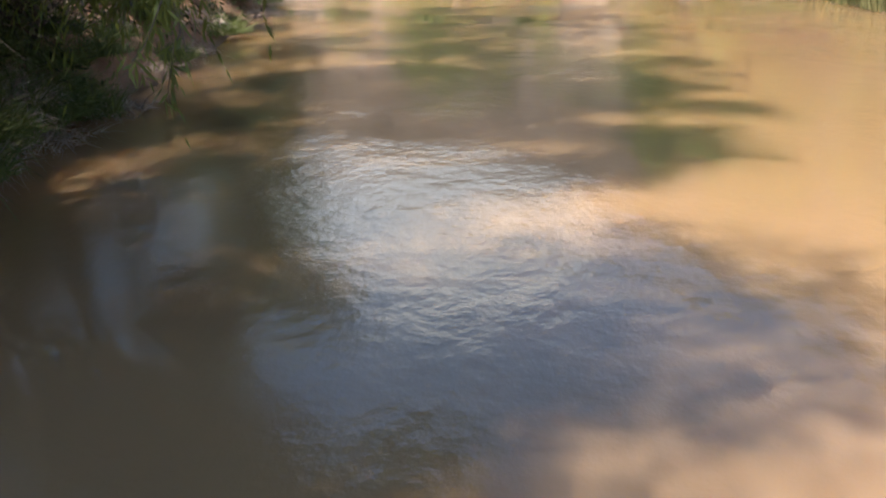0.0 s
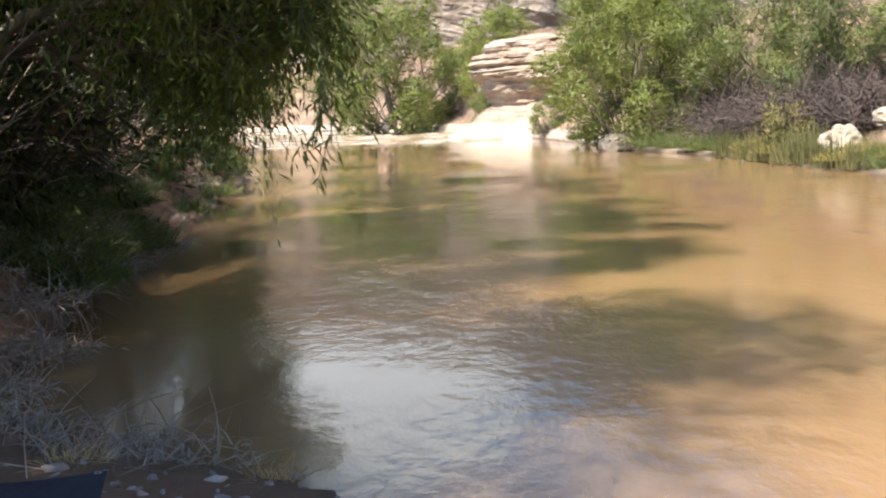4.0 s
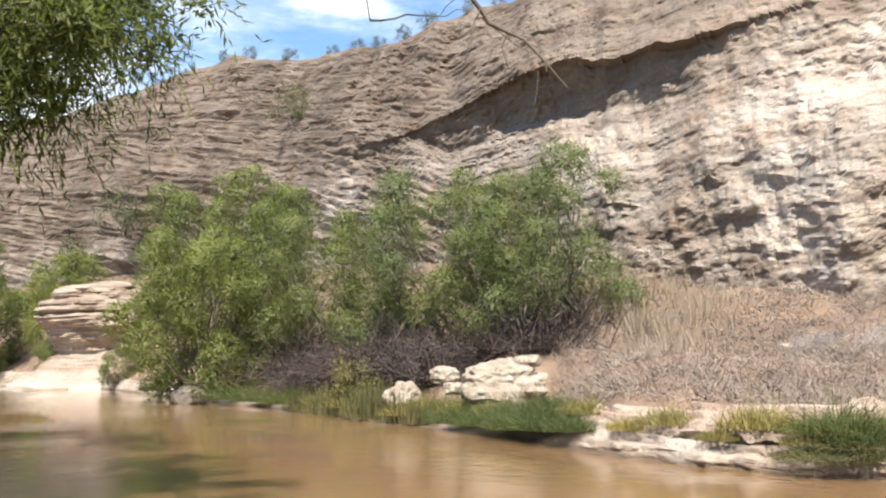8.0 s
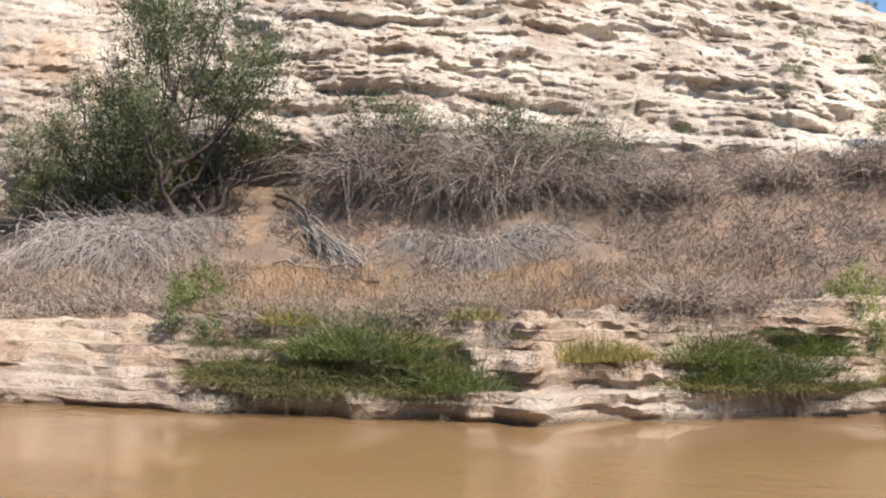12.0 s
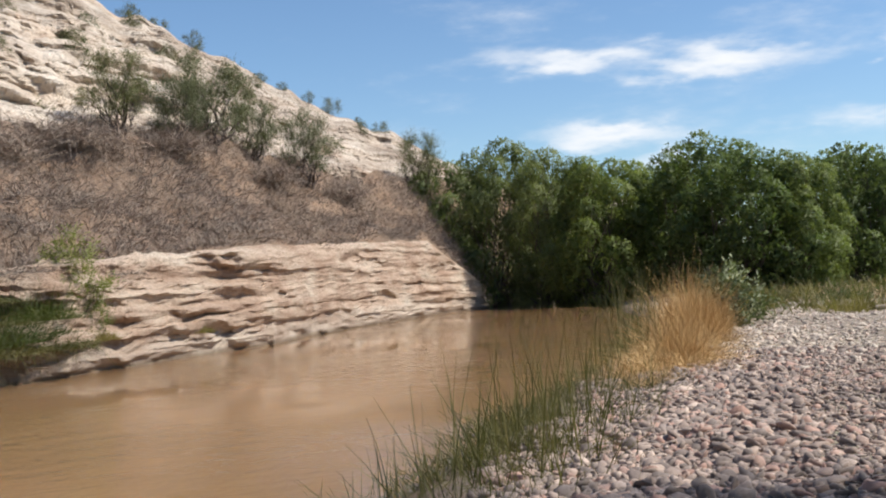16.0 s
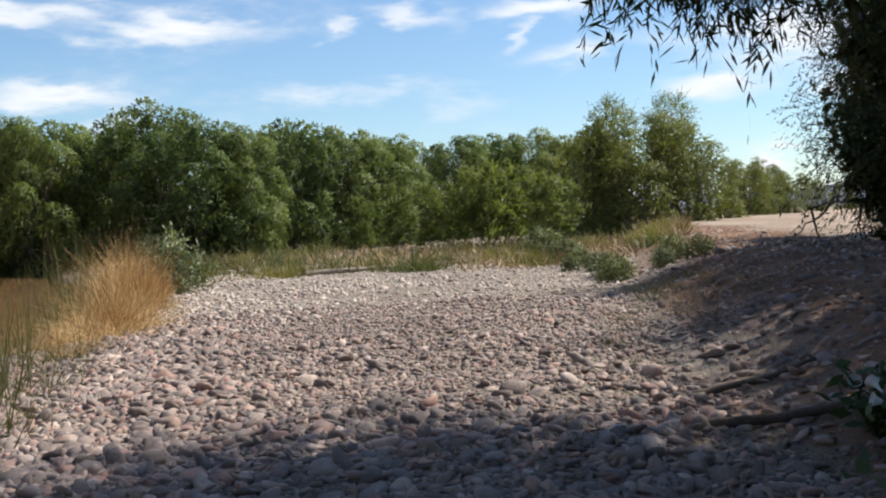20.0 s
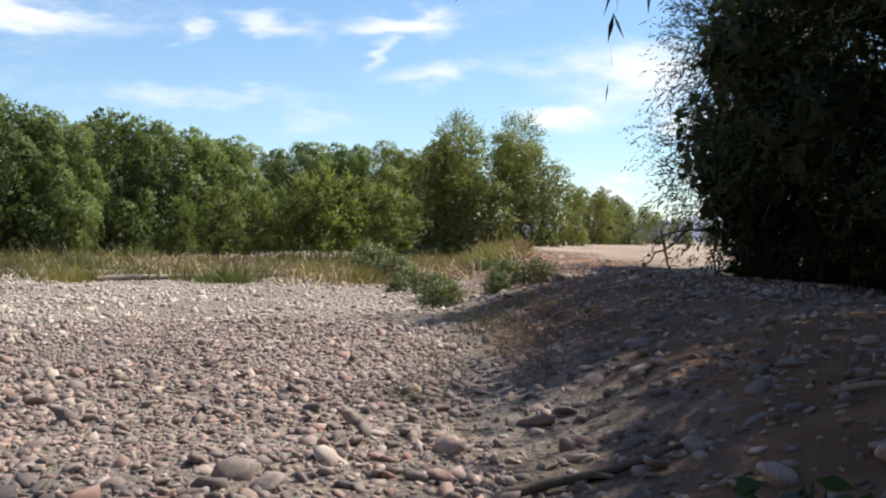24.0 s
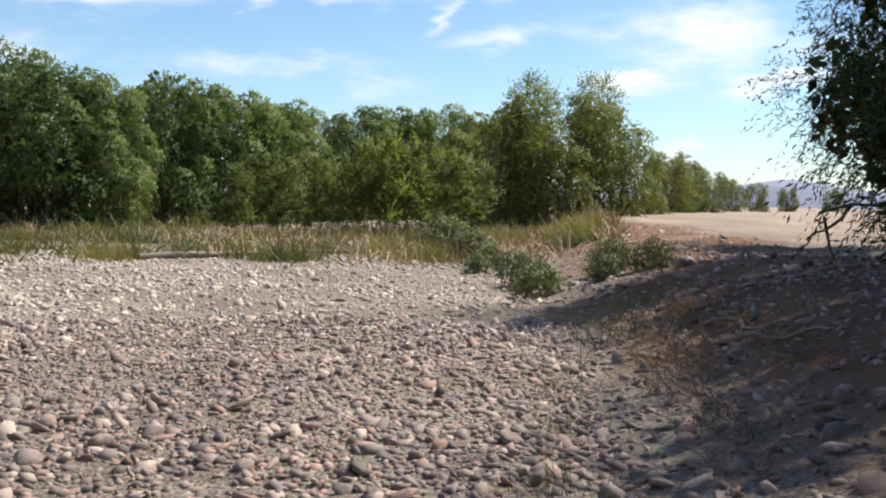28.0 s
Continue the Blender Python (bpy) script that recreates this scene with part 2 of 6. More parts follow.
def bank_dirt(nt, vec, col):
    sep = nt.nodes.new("ShaderNodeSeparateXYZ")
    nt.links.new(vec, sep.inputs["Vector"])
    inland = nt.nodes.new("ShaderNodeVectorMath")
    inland.operation = "DOT_PRODUCT"
    nt.links.new(vec, inland.inputs[0])
    inland.inputs[1].default_value = (-0.867, -0.5, 0.0)
    ragged = nt.nodes.new("ShaderNodeMath")
    ragged.operation = "MULTIPLY_ADD"
    nt.links.new(noise_tex(nt, vec, 0.5, 5), ragged.inputs[0])
    ragged.inputs[1].default_value = 3.0
    nt.links.new(inland.outputs["Value"], ragged.inputs[2])
    upland = nt.nodes.new("ShaderNodeMapRange")
    upland.inputs["From Min"].default_value, upland.inputs["From Max"].default_value = 5.4, 7.2
    nt.links.new(ragged.outputs[0], upland.inputs["Value"])
    sand = upland.outputs["Result"]
    slope = nt.nodes.new("ShaderNodeMapRange")
    slope.inputs["From Min"].default_value, slope.inputs["From Max"].default_value = 2.5, 3.4
    nt.links.new(ragged.outputs[0], slope.inputs["Value"])
    dirt = mixed(nt, "MIX", sand, slope.outputs["Result"], (0, 0, 0))
    beach = nt.nodes.new("ShaderNodeMapRange")
    beach.inputs["From Min"].default_value, beach.inputs["From Max"].default_value = 1.0, 3.0
    nt.links.new(sep.outputs["Y"], beach.inputs["Value"])
    dirt = mixed(nt, "LIGHTEN", 1.0, dirt, beach.outputs["Result"])
    earth = ramp(nt, noise_tex(nt, vec, 1.7, 6), [(0.35, (0.17, 0.087, 0.047)), (0.65, (0.29, 0.165, 0.095))])
    cell = nt.nodes.new("ShaderNodeTexVoronoi")
    cell.inputs["Scale"].default_value = 42
    nt.links.new(vec, cell.inputs["Vector"])
    grit = ramp(nt, cell.outputs["Distance"], [(0.25, (1.15, 1.12, 1.1)), (0.65, (0.62, 0.59, 0.57))])
    tone = mixed(nt, "MIX", 0.25, (1, 1, 1), cell.outputs["Color"])
    col = mixed(nt, "MULTIPLY", 1.0, mixed(nt, "MULTIPLY", 0.9, col, tone), grit)
    col = mixed(nt, "MIX", dirt, col, earth)
    dust = mixed(nt, "MULTIPLY", 1.0, ramp(nt, noise_tex(nt, vec, 0.25, 5), [(0.35, (0.34, 0.25, 0.18)), (0.65, (0.46, 0.36, 0.27))]), mixed(nt, "MIX", 0.6, (1, 1, 1), grit))
    col = mixed(nt, "MIX", sand, col, dust)
    soaked = ramp(nt, sep.outputs["Z"], [(0.04, (0.9, 0.9, 0.9)), (0.2, (0, 0, 0))])
    return mixed(nt, "MIX", soaked, col, (0.13, 0.09, 0.058))


M_CLIFF = surface("pale_limestone", [(0.3, (0.46, 0.36, 0.28)), (0.5, (0.64, 0.535, 0.44)), (0.72, (0.76, 0.68, 0.59))], 0.5, 7, 0.6, 0.95, 1.0, 2.6, 0.2, (1, 1, 2.0), extra=cliff_stains)
M_SHELF = surface("layered_tan_rock", [(0.3, (0.54, 0.38, 0.28)), (0.5, (0.70, 0.54, 0.42)), (0.72, (0.80, 0.69, 0.56))], 0.9, 12, 0.55, 0.93, 1.0, 13.0, 0.12, (1, 1, 2.2), extra=shelf_stains)


def pulpit_bands(nt, vec, col):
    bands = ramp(nt, noise_tex(nt, vec, 1.0, 6, 0.65, (0.12, 0.12, 2.2)), [(0.38, (0.60, 0.53, 0.48)), (0.55, (1, 1, 1))])
    col = mixed(nt, "MULTIPLY", 0.75, col, bands)
    sep = nt.nodes.new("ShaderNodeSeparateXYZ")
    nt.links.new(vec, sep.inputs["Vector"])
    foot = ramp(nt, sep.outputs["Z"], [(0.0, (1, 1, 1)), (1.0, (0, 0, 0))])
    return mixed(nt, "MIX", mixed(nt, "MULTIPLY", 1.0, foot, (0.6, 0.6, 0.6)), col, (0.58, 0.52, 0.44))


M_PULPIT = surface("banded_rock", [(0.3, (0.34, 0.25, 0.185)), (0.5, (0.45, 0.355, 0.275)), (0.72, (0.54, 0.45, 0.36))], 0.6, 6, 0.55, 0.93, 1.0, 3.0, 0.2, (1, 1, 3.0), extra=pulpit_bands)
M_SLOPE = surface("dry_brown_soil", [(0.3, (0.18, 0.13, 0.095)), (0.5, (0.27, 0.185, 0.13)), (0.64, (0.38, 0.25, 0.165)), (0.8, (0.28, 0.205, 0.145))], 0.45, 20, 0.6, 0.97, 0.8, 12, 0.08)
M_GROUND = surface("gravel_and_silt", [(0.3, (0.36, 0.29, 0.235)), (0.5, (0.52, 0.44, 0.36)), (0.68, (0.63, 0.54, 0.44))], 0.6, 26, 0.65, 0.96, 1.0, 26, 0.05, extra=bank_dirt)
M_STONE = surface("river_cobble", [(0.3, (0.255, 0.205, 0.182)), (0.6, (0.40, 0.33, 0.29))], 6, 60, 0.45, 0.75, 0.35, 60, 0.004, island=0.9)
M_STONE_ONE = surface("single_cobble", [(0.3, (0.255, 0.205, 0.182)), (0.6, (0.40, 0.33, 0.29))], 6, 60, 0.45, 0.75, 0.35, 60, 0.004, vary=0.9)
# Paler river_cobble for the far bar: dust, and sunlight put into the colour.
M_STONEPALE = surface("sunlit_dusty_cobble", [(0.3, (0.47, 0.40, 0.335)), (0.6, (0.59, 0.51, 0.435))], 6, 60, 0.4, 0.85, 0.35, 60, 0.004, island=0.42)
M_MEADOW = surface("meadow_straw", [(0.3, (0.38, 0.27, 0.14)), (0.7, (0.56, 0.44, 0.27))], 0.3, 30, 0.3, 0.9, 0, island=0.4)
M_BOULDER = surface("white_boulder", [(0.3, (0.34, 0.265, 0.19)), (0.6, (0.52, 0.44, 0.35))], 1.8, 9, 0.65, 0.93, 1.0, 5, 0.12)
M_DARKROCK = surface("dark_wet_boulder", [(0.3, (0.10, 0.085, 0.07)), (0.6, (0.24, 0.20, 0.16))], 2.5, 16, 0.5, 0.7, 0.8, 10, 0.05)
M_BARK = surface("grey_brown_bark", [(0.3, (0.085, 0.065, 0.05)), (0.65, (0.20, 0.165, 0.13))], 6, 40, 0.5, 0.95, 0.8, 25, 0.02, (1, 1, 0.25))
M_DEAD = surface("dead_grey_twigs", [(0.3, (0.19, 0.155, 0.13)), (0.7, (0.38, 0.33, 0.28))], 2, 30, 0.3, 0.95, 0, island=0.55)
M_DEADPURPLE = surface("dead_brown_brush", [(0.3, (0.225, 0.18, 0.145)), (0.7, (0.41, 0.335, 0.27))], 0.7, 30, 0.3, 0.95, 0, island=0.5)
M_DEADPALE = surface("bleached_dead_stems", [(0.3, (0.26, 0.225, 0.20)), (0.7, (0.43, 0.385, 0.345))], 2, 30, 0.3, 0.95, 0, island=0.5)
# Stem colour blackened for shade under crowns; also the slope trees' dark bark.
M_DARKSHADEDSTEMS = surface("dark_shaded_dead_stems", [(0.3, (0.05, 0.038, 0.035)), (0.7, (0.12, 0.095, 0.085))], 2, 30, 0.3, 0.95, 0, island=0.5)
M_STRAW = surface("dry_straw_grass", [(0.3, (0.52, 0.33, 0.13)), (0.7, (0.72, 0.52, 0.26))], 1.5, 30, 0.3, 0.9, 0, island=0.4)
M_WILLOW = leafy("willow_leaves", [(0.0, (0.085, 0.105, 0.034)), (0.5, (0.15, 0.175, 0.06)), (1.0, (0.22, 0.245, 0.095))], 0.48)
# Willow leaves again, a little brighter to hold sunlight on the near crown.
M_NEARWILLOW = leafy("sunlit_willow_leaves", [(0.0, (0.08, 0.10, 0.032)), (0.5, (0.155, 0.18, 0.062)), (1.0, (0.23, 0.255, 0.10))], 0.5)
M_WILLOW_LIGHT = leafy("young_willow_leaves", [(0.0, (0.12, 0.14, 0.045)), (0.5, (0.185, 0.21, 0.075)), (1.0, (0.27, 0.29, 0.12))])
M_TAMARISK = leafy("tamarisk_sprays", [(0.0, (0.10, 0.122, 0.056)), (0.5, (0.168, 0.195, 0.09)), (1.0, (0.25, 0.275, 0.14))])
M_FOREST = leafy("dense_tree_leaves", [(0.0, (0.09, 0.122, 0.05)), (0.5, (0.15, 0.19, 0.075)), (1.0, (0.215, 0.25, 0.11))], 0.38)
# Willow leaf colour cut down to hold the shade of backlit trees.
M_SHADEDWILLOW = leafy("shaded_willow_leaves", [(0.0, (0.022, 0.034, 0.012)), (0.5, (0.038, 0.053, 0.018)), (1.0, (0.065, 0.08, 0.03))], 0.2)
M_OLIVE = leafy("olive_leaves", [(0.0, (0.075, 0.084, 0.045)), (0.6, (0.128, 0.134, 0.078)), (1.0, (0.19, 0.19, 0.115))], 0.28)
M_THICKET = leafy("yellow_green_willow_leaves", [(0.0, (0.10, 0.12, 0.036)), (0.5, (0.155, 0.17, 0.056)), (1.0, (0.22, 0.225, 0.085))], 0.35)
M_GRASS = leafy("green_grass", [(0.0, (0.06, 0.082, 0.03)), (0.6, (0.105, 0.130, 0.052)), (1.0, (0.23, 0.20, 0.11))], 0.35)
M_GRASSDRY = leafy("half_dry_grass", [(0.0, (0.13, 0.13, 0.04)), (0.5, (0.26, 0.22, 0.09)), (1.0, (0.42, 0.33, 0.16))], 0.3)

M_GRASSDULL = leafy("dull_green_weeds", [(0.0, (0.065, 0.07, 0.028)), (0.5, (0.125, 0.12, 0.055)), (1.0, (0.30, 0.235, 0.13))], 0.3)
M_STRAWPALE = surface("pale_dry_grass", [(0.3, (0.24, 0.19, 0.135)), (0.7, (0.38, 0.31, 0.22))], 1.5, 30, 0.3, 0.9, 0, island=0.4)
M_RUSTGRASS = surface("rusty_dry_grass", [(0.3, (0.30, 0.19, 0.11)), (0.7, (0.46, 0.31, 0.18))], 1.5, 30, 0.3, 0.9, 0, island=0.4)
# Distance haze is put into the hills' base colour.
M_HAZE = surface("far_hazy_hills", [(0.3, (0.22, 0.25, 0.33)), (0.7, (0.33, 0.34, 0.40))], 0.004, 0.02, 0.4, 1.0, 0)
M_DATURA = leafy("dusty_green_leaves", [(0.0, (0.05, 0.08, 0.035)), (0.6, (0.09, 0.125, 0.06)), (1.0, (0.14, 0.17, 0.09))], 0.25)
M_SAGE = leafy("grey_green_leaves", [(0.0, (0.09, 0.11, 0.055)), (0.6, (0.15, 0.172, 0.095)), (1.0, (0.24, 0.255, 0.16))], 0.22)
M_PETAL = surface("white_petal", [(0.3, (0.72, 0.72, 0.70)), (0.7, (0.82, 0.82, 0.80))], 20, 80, 0.1, 0.6, 0.1, 60, 0.002)
M_RED = surface("red_chair_cloth", [(0.3, (0.42, 0.03, 0.025)), (0.7, (0.55, 0.05, 0.04))], 12, 300, 0.35, 0.85, 0.4, 400, 0.001)
M_WHITECLOTH = surface("white_chair_cloth", [(0.3, (0.62, 0.61, 0.60)), (0.7, (0.75, 0.74, 0.73))], 12, 300, 0.3, 0.85, 0.4, 400, 0.001)
M_DARKCLOTH = surface("dark_chair_cloth", [(0.3, (0.025, 0.023, 0.032)), (0.7, (0.045, 0.042, 0.055))], 12, 300, 0.35, 0.85, 0.4, 400, 0.001)
M_METAL = surface("grey_steel", [(0.3, (0.40, 0.40, 0.40)), (0.7, (0.55, 0.55, 0.55))], 20, 100, 0.2, 0.35, 0.1, 90, 0.001, metal=1.0)
M_FOAM = surface("broken_pale_water", [(0.3, (0.22, 0.14, 0.08)), (0.5, (0.40, 0.31, 0.22)), (0.68, (0.64, 0.58, 0.50))], 0.35, 1.6, 0.3, 0.25, 0.8, 2.5, 0.08, (1, 0.35, 1))
M_WATER = bpy.data.materials.new("muddy_water")
M_WATER.use_nodes = True
nt = M_WATER.node_tree
wb = nt.nodes["Principled BSDF"]
wvec = nt.nodes.new("ShaderNodeTexCoord").outputs["Object"]
silt = ramp(nt, noise_tex(nt, wvec, 0.12, 4), [(0.3, (0.21, 0.122, 0.056)), (0.7, (0.26, 0.155, 0.078))])
nt.links.new(silt, wb.inputs["Base Color"])
wb.inputs["Roughness"].default_value, wb.inputs["IOR"].default_value = 0.02, 1.333
wb.subsurface_method = "BURLEY"
wb.inputs["Subsurface Weight"].default_value, wb.inputs["Subsurface Scale"].default_value = 1.0, 0.5
wb.inputs["Subsurface Radius"].default_value = (1.0, 0.8, 0.5)
wb.inputs["Specular IOR Level"].default_value = 0.5
calm = ramp(nt, noise_tex(nt, wvec, 0.16, 3), [(0.40, (0.06, 0.06, 0.06)), (0.68, (1, 1, 1))])
wave = noise_tex(nt, wvec, 2.6, 5, 0.55, (1.0, 0.6, 1))
wbump = nt.nodes.new("ShaderNodeBump")
wbump.inputs["Distance"].default_value = 0.05
wmul = nt.nodes.new("ShaderNodeMath")
wmul.operation = "MULTIPLY"
wmul.inputs[1].default_value = 0.45
nt.links.new(calm, wmul.inputs[0])
nt.links.new(wmul.outputs[0], wbump.inputs["Strength"])
fine_wave = noise_tex(nt, wvec, 7.5, 4, 0.6, (1.0, 0.75, 1))
wadd = nt.nodes.new("ShaderNodeMath")
wadd.operation = "MULTIPLY_ADD"
wadd.inputs[1].default_value = 0.42
nt.links.new(fine_wave, wadd.inputs[0])
nt.links.new(wave, wadd.inputs[2])
nt.links.new(wadd.outputs[0], wbump.inputs["Height"])
nt.links.new(wbump.outputs["Normal"], wb.inputs["Normal"])


# ---- mesh tools ----
def lattice(ix, iy, iz, seed):
    h = (ix.astype(np.int64) * 374761393 + iy.astype(np.int64) * 668265263 + iz.astype(np.int64) * 2147483647 + seed * 974711) & 0xFFFFFFFF
    h = ((h ^ (h >> 13)) * 1274126177) & 0xFFFFFFFF
    return ((h ^ (h >> 16)) & 0xFFFF) / 65535.0


def vnoise(x, y, z, seed=0):
    """Smooth noise from 0 to 1."""
    x, y, z = np.broadcast_arrays(np.asarray(x, float), np.asarray(y, float), np.asarray(z, float))
    fx, fy, fz = np.floor(x), np.floor(y), np.floor(z)
    u, v, w = x - fx, y - fy, z - fz
    u, v, w = u * u * (3 - 2 * u), v * v * (3 - 2 * v), w * w * (3 - 2 * w)
    out = 0.0
    for a in (0, 1):
        for b in (0, 1):
            for c in (0, 1):
                out = out + lattice(fx + a, fy + b, fz + c, seed) * (u if a else 1 - u) * (v if b else 1 - v) * (w if c else 1 - w)
    return out


def fbm(x, y, z, octaves=4, seed=0):
    out, amp, total = 0.0, 1.0, 0.0
    for k in range(octaves):
        out = out + amp * vnoise(x * 2 ** k, y * 2 ** k, z * 2 ** k, seed + k)
        total += amp
        amp *= 0.5
    return out / total


def mesh(name, verts, faces, material, smooth=True, normals=None):
    """A mesh from an array of corners and an array of faces, all with as many sides."""
    verts, faces = np.asarray(verts, np.float32).reshape(-1, 3), np.asarray(faces, np.int32)
    me = bpy.data.meshes.new(name)
    me.vertices.add(len(verts))
    me.vertices.foreach_set("co", verts.ravel())
    n, k = faces.shape
    me.loops.add(n * k)
    me.loops.foreach_set("vertex_index", faces.ravel())
    me.polygons.add(n)
    me.polygons.foreach_set("loop_start", np.arange(n, dtype=np.int32) * k)
    me.polygons.foreach_set("loop_total", np.full(n, k, np.int32))
    me.polygons.foreach_set("use_smooth", np.full(n, smooth, bool))
    me.materials.append(material)
    me.update(calc_edges=True)
    if normals is not None:
        me.polygons.foreach_set("use_smooth", np.ones(n, bool))
        me.normals_split_custom_set_from_vertices(np.asarray(normals, np.float32).tolist())
    return me


def part(name, data, parent=None, label="", at=None):
    ob = new(name, data)
    if parent is not None:
        ob.parent = parent
    if at is not None:
        ob.matrix_basis = at
    if label:
        ob["label"] = label
    return ob


def thing(name, label, category, at=None, group="", kind=""):
    ob = tagged(new(name), label, category, group, kind)
    if at is not None:
        ob.matrix_basis = at
    return ob


def sheet_faces(rows, cols):
    i = np.arange((rows - 1) * cols).reshape(rows - 1, cols)[:, :-1]
    return np.stack([i, i + 1, i + cols + 1, i + cols], -1).reshape(-1, 4)


def tube(path, radii, sides=6):
    """A tapered tube along a path, as corners and faces of four."""
    path, radii = np.asarray(path, float), np.asarray(radii, float)
    d = np.gradient(path, axis=0)
    d /= np.linalg.norm(d, axis=1, keepdims=True) + 1e-9
    ref = np.where(np.abs(d[:, 2:3]) > 0.9, [[1.0, 0, 0]], [[0, 0, 1.0]])
    a = np.cross(d, ref)
    a /= np.linalg.norm(a, axis=1, keepdims=True) + 1e-9
    b = np.cross(d, a)
    ang = np.arange(sides) * 2 * np.pi / sides
    ring = path[:, None] + radii[:, None, None] * (np.cos(ang)[None, :, None] * a[:, None] + np.sin(ang)[None, :, None] * b[:, None])
    n = len(path)
    i = np.arange(n - 1)[:, None] * sides + np.arange(sides)[None]
    j = np.arange(n - 1)[:, None] * sides + (np.arange(sides)[None] + 1) % sides
    return ring.reshape(-1, 3), np.stack([i, j, j + sides, i + sides], -1).reshape(-1, 4)


def merged(pieces):
    vs, fs, n = [], [], 0
    for v, f in pieces:
        vs.append(v)
        fs.append(f + n)
        n += len(v)
    return np.concatenate(vs), np.concatenate(fs)


def blades(roots, dirs, lengths, widths, rng, droop=0.0, out=None):
    """Leaves or blades: narrow lozenges of two folded triangles, one island each."""
    n = len(roots)
    dirs = dirs / (np.linalg.norm(dirs, axis=1, keepdims=True) + 1e-9)
    side = np.cross(dirs, rng.normal(size=(n, 3)))
    side /= np.linalg.norm(side, axis=1, keepdims=True) + 1e-9
    if out is not None:
        face = np.cross(side, dirs)
        side = side * np.where((face * out).sum(1, keepdims=True) < 0, -1.0, 1.0)
    lengths, widths = np.broadcast_to(lengths, n)[:, None], np.broadcast_to(widths, n)[:, None]
    mid = roots + dirs * lengths * 0.45
    tip = roots + dirs * lengths
    tip[:, 2] -= (droop * lengths)[:, 0]
    v = np.stack([roots, mid + side * widths * 0.5, tip, mid - side * widths * 0.5], 1).reshape(-1, 3)
    i = np.arange(n)[:, None] * 4
    fc = np.concatenate([i + [0, 1, 2], i + [0, 2, 3]], 1).reshape(-1, 3)
    if out is None:
        return v, fc
    nrm = np.cross(side, dirs) * 0.22 + out
    return v, fc, np.repeat(nrm / (np.linalg.norm(nrm, axis=1, keepdims=True) + 1e-9), 4, 0)


def twigs(roots, dirs, lengths, width, rng, bend=0.4, steps=4):
    """Thin bent stems, each a flat tapering strip of its own."""
    n = len(roots)
    dirs = dirs / (np.linalg.norm(dirs, axis=1, keepdims=True) + 1e-9)
    side = np.cross(dirs, rng.normal(size=(n, 3)))
    side /= np.linalg.norm(side, axis=1, keepdims=True) + 1e-9
    sag = rng.normal(size=(n, 3)) * bend * 0.5
    sag[:, 2] -= bend
    lengths = np.broadcast_to(lengths, n)[:, None]
    pts = []
    for k in range(steps):
        f = k / (steps - 1)
        c = roots + dirs * lengths * f + sag * lengths * f * f
        w = width * (1 - 0.8 * f)
        pts += [c - side * w * 0.5, c + side * w * 0.5]
    v = np.stack(pts, 1).reshape(-1, 3)
    base = np.arange(n)[:, None, None] * 2 * steps
    quad = np.array([[2 * k, 2 * k + 1, 2 * k + 3, 2 * k + 2] for k in range(steps - 1)])
    return v, (base + quad[None]).reshape(-1, 4)


# ---- plan of the place ----
# the near shore, from upstream round the camera to downstream
NEAR_SHORE = np.array([(-60, 160), (-24, 110), (-10.6, 62), (-6, 32), (-4.2, 18), (-4, 12.9), (-3.3, 8.9), (-2.9, 6.3), (-2.1, 5.5), (-1, 5.05),
                       (-0.2, 4.4), (1.4, 3.2), (3.2, 1.2), (5.4, -1.5), (7.6, -3.4), (12, -7.2), (17, -11.6), (23, -15.6), (30.5, -19.6), (38, -24), (52, -30), (90, -38), (140, -44)], float)
LAND = np.concatenate([NEAR_SHORE, [(4000, -60), (4000, -4000), (-4000, -4000), (-4000, 4000), (-90, 4000)]])
BANK_FOOT = np.array([(-16, 22), (-7.5, 11), (-5, 6), (-4, 2.5), (-2.2, -1.2), (-0.3, -3.6), (1.4, -5.1), (2.6, -6.9), (3.4, -8.3), (4.4, -10.2), (6.4, -13.4), (9, -18), (15, -30), (30, -60), (90, -160)], float)
HIGH = np.concatenate([BANK_FOOT, [(400, -4000), (-4000, -4000), (-4000, 4000), (-60, 4000)]])


def line_dist(x, y, line):
    best = np.full(x.shape, 1e9)
    for (x0, y0), (x1, y1) in zip(line[:-1], line[1:]):
        dx, dy = x1 - x0, y1 - y0
        t = np.clip(((x - x0) * dx + (y - y0) * dy) / (dx * dx + dy * dy), 0, 1)
        best = np.minimum(best, np.hypot(x - x0 - t * dx, y - y0 - t * dy))
    return best


def inside(x, y, poly):
    odd = np.zeros(x.shape, bool)
    for (x0, y0), (x1, y1) in zip(poly, np.roll(poly, -1, 0)):
        if y0 != y1:
            odd ^= ((y0 > y) != (y1 > y)) & (x < (x1 - x0) * (y - y0) / (y1 - y0) + x0)
    return odd


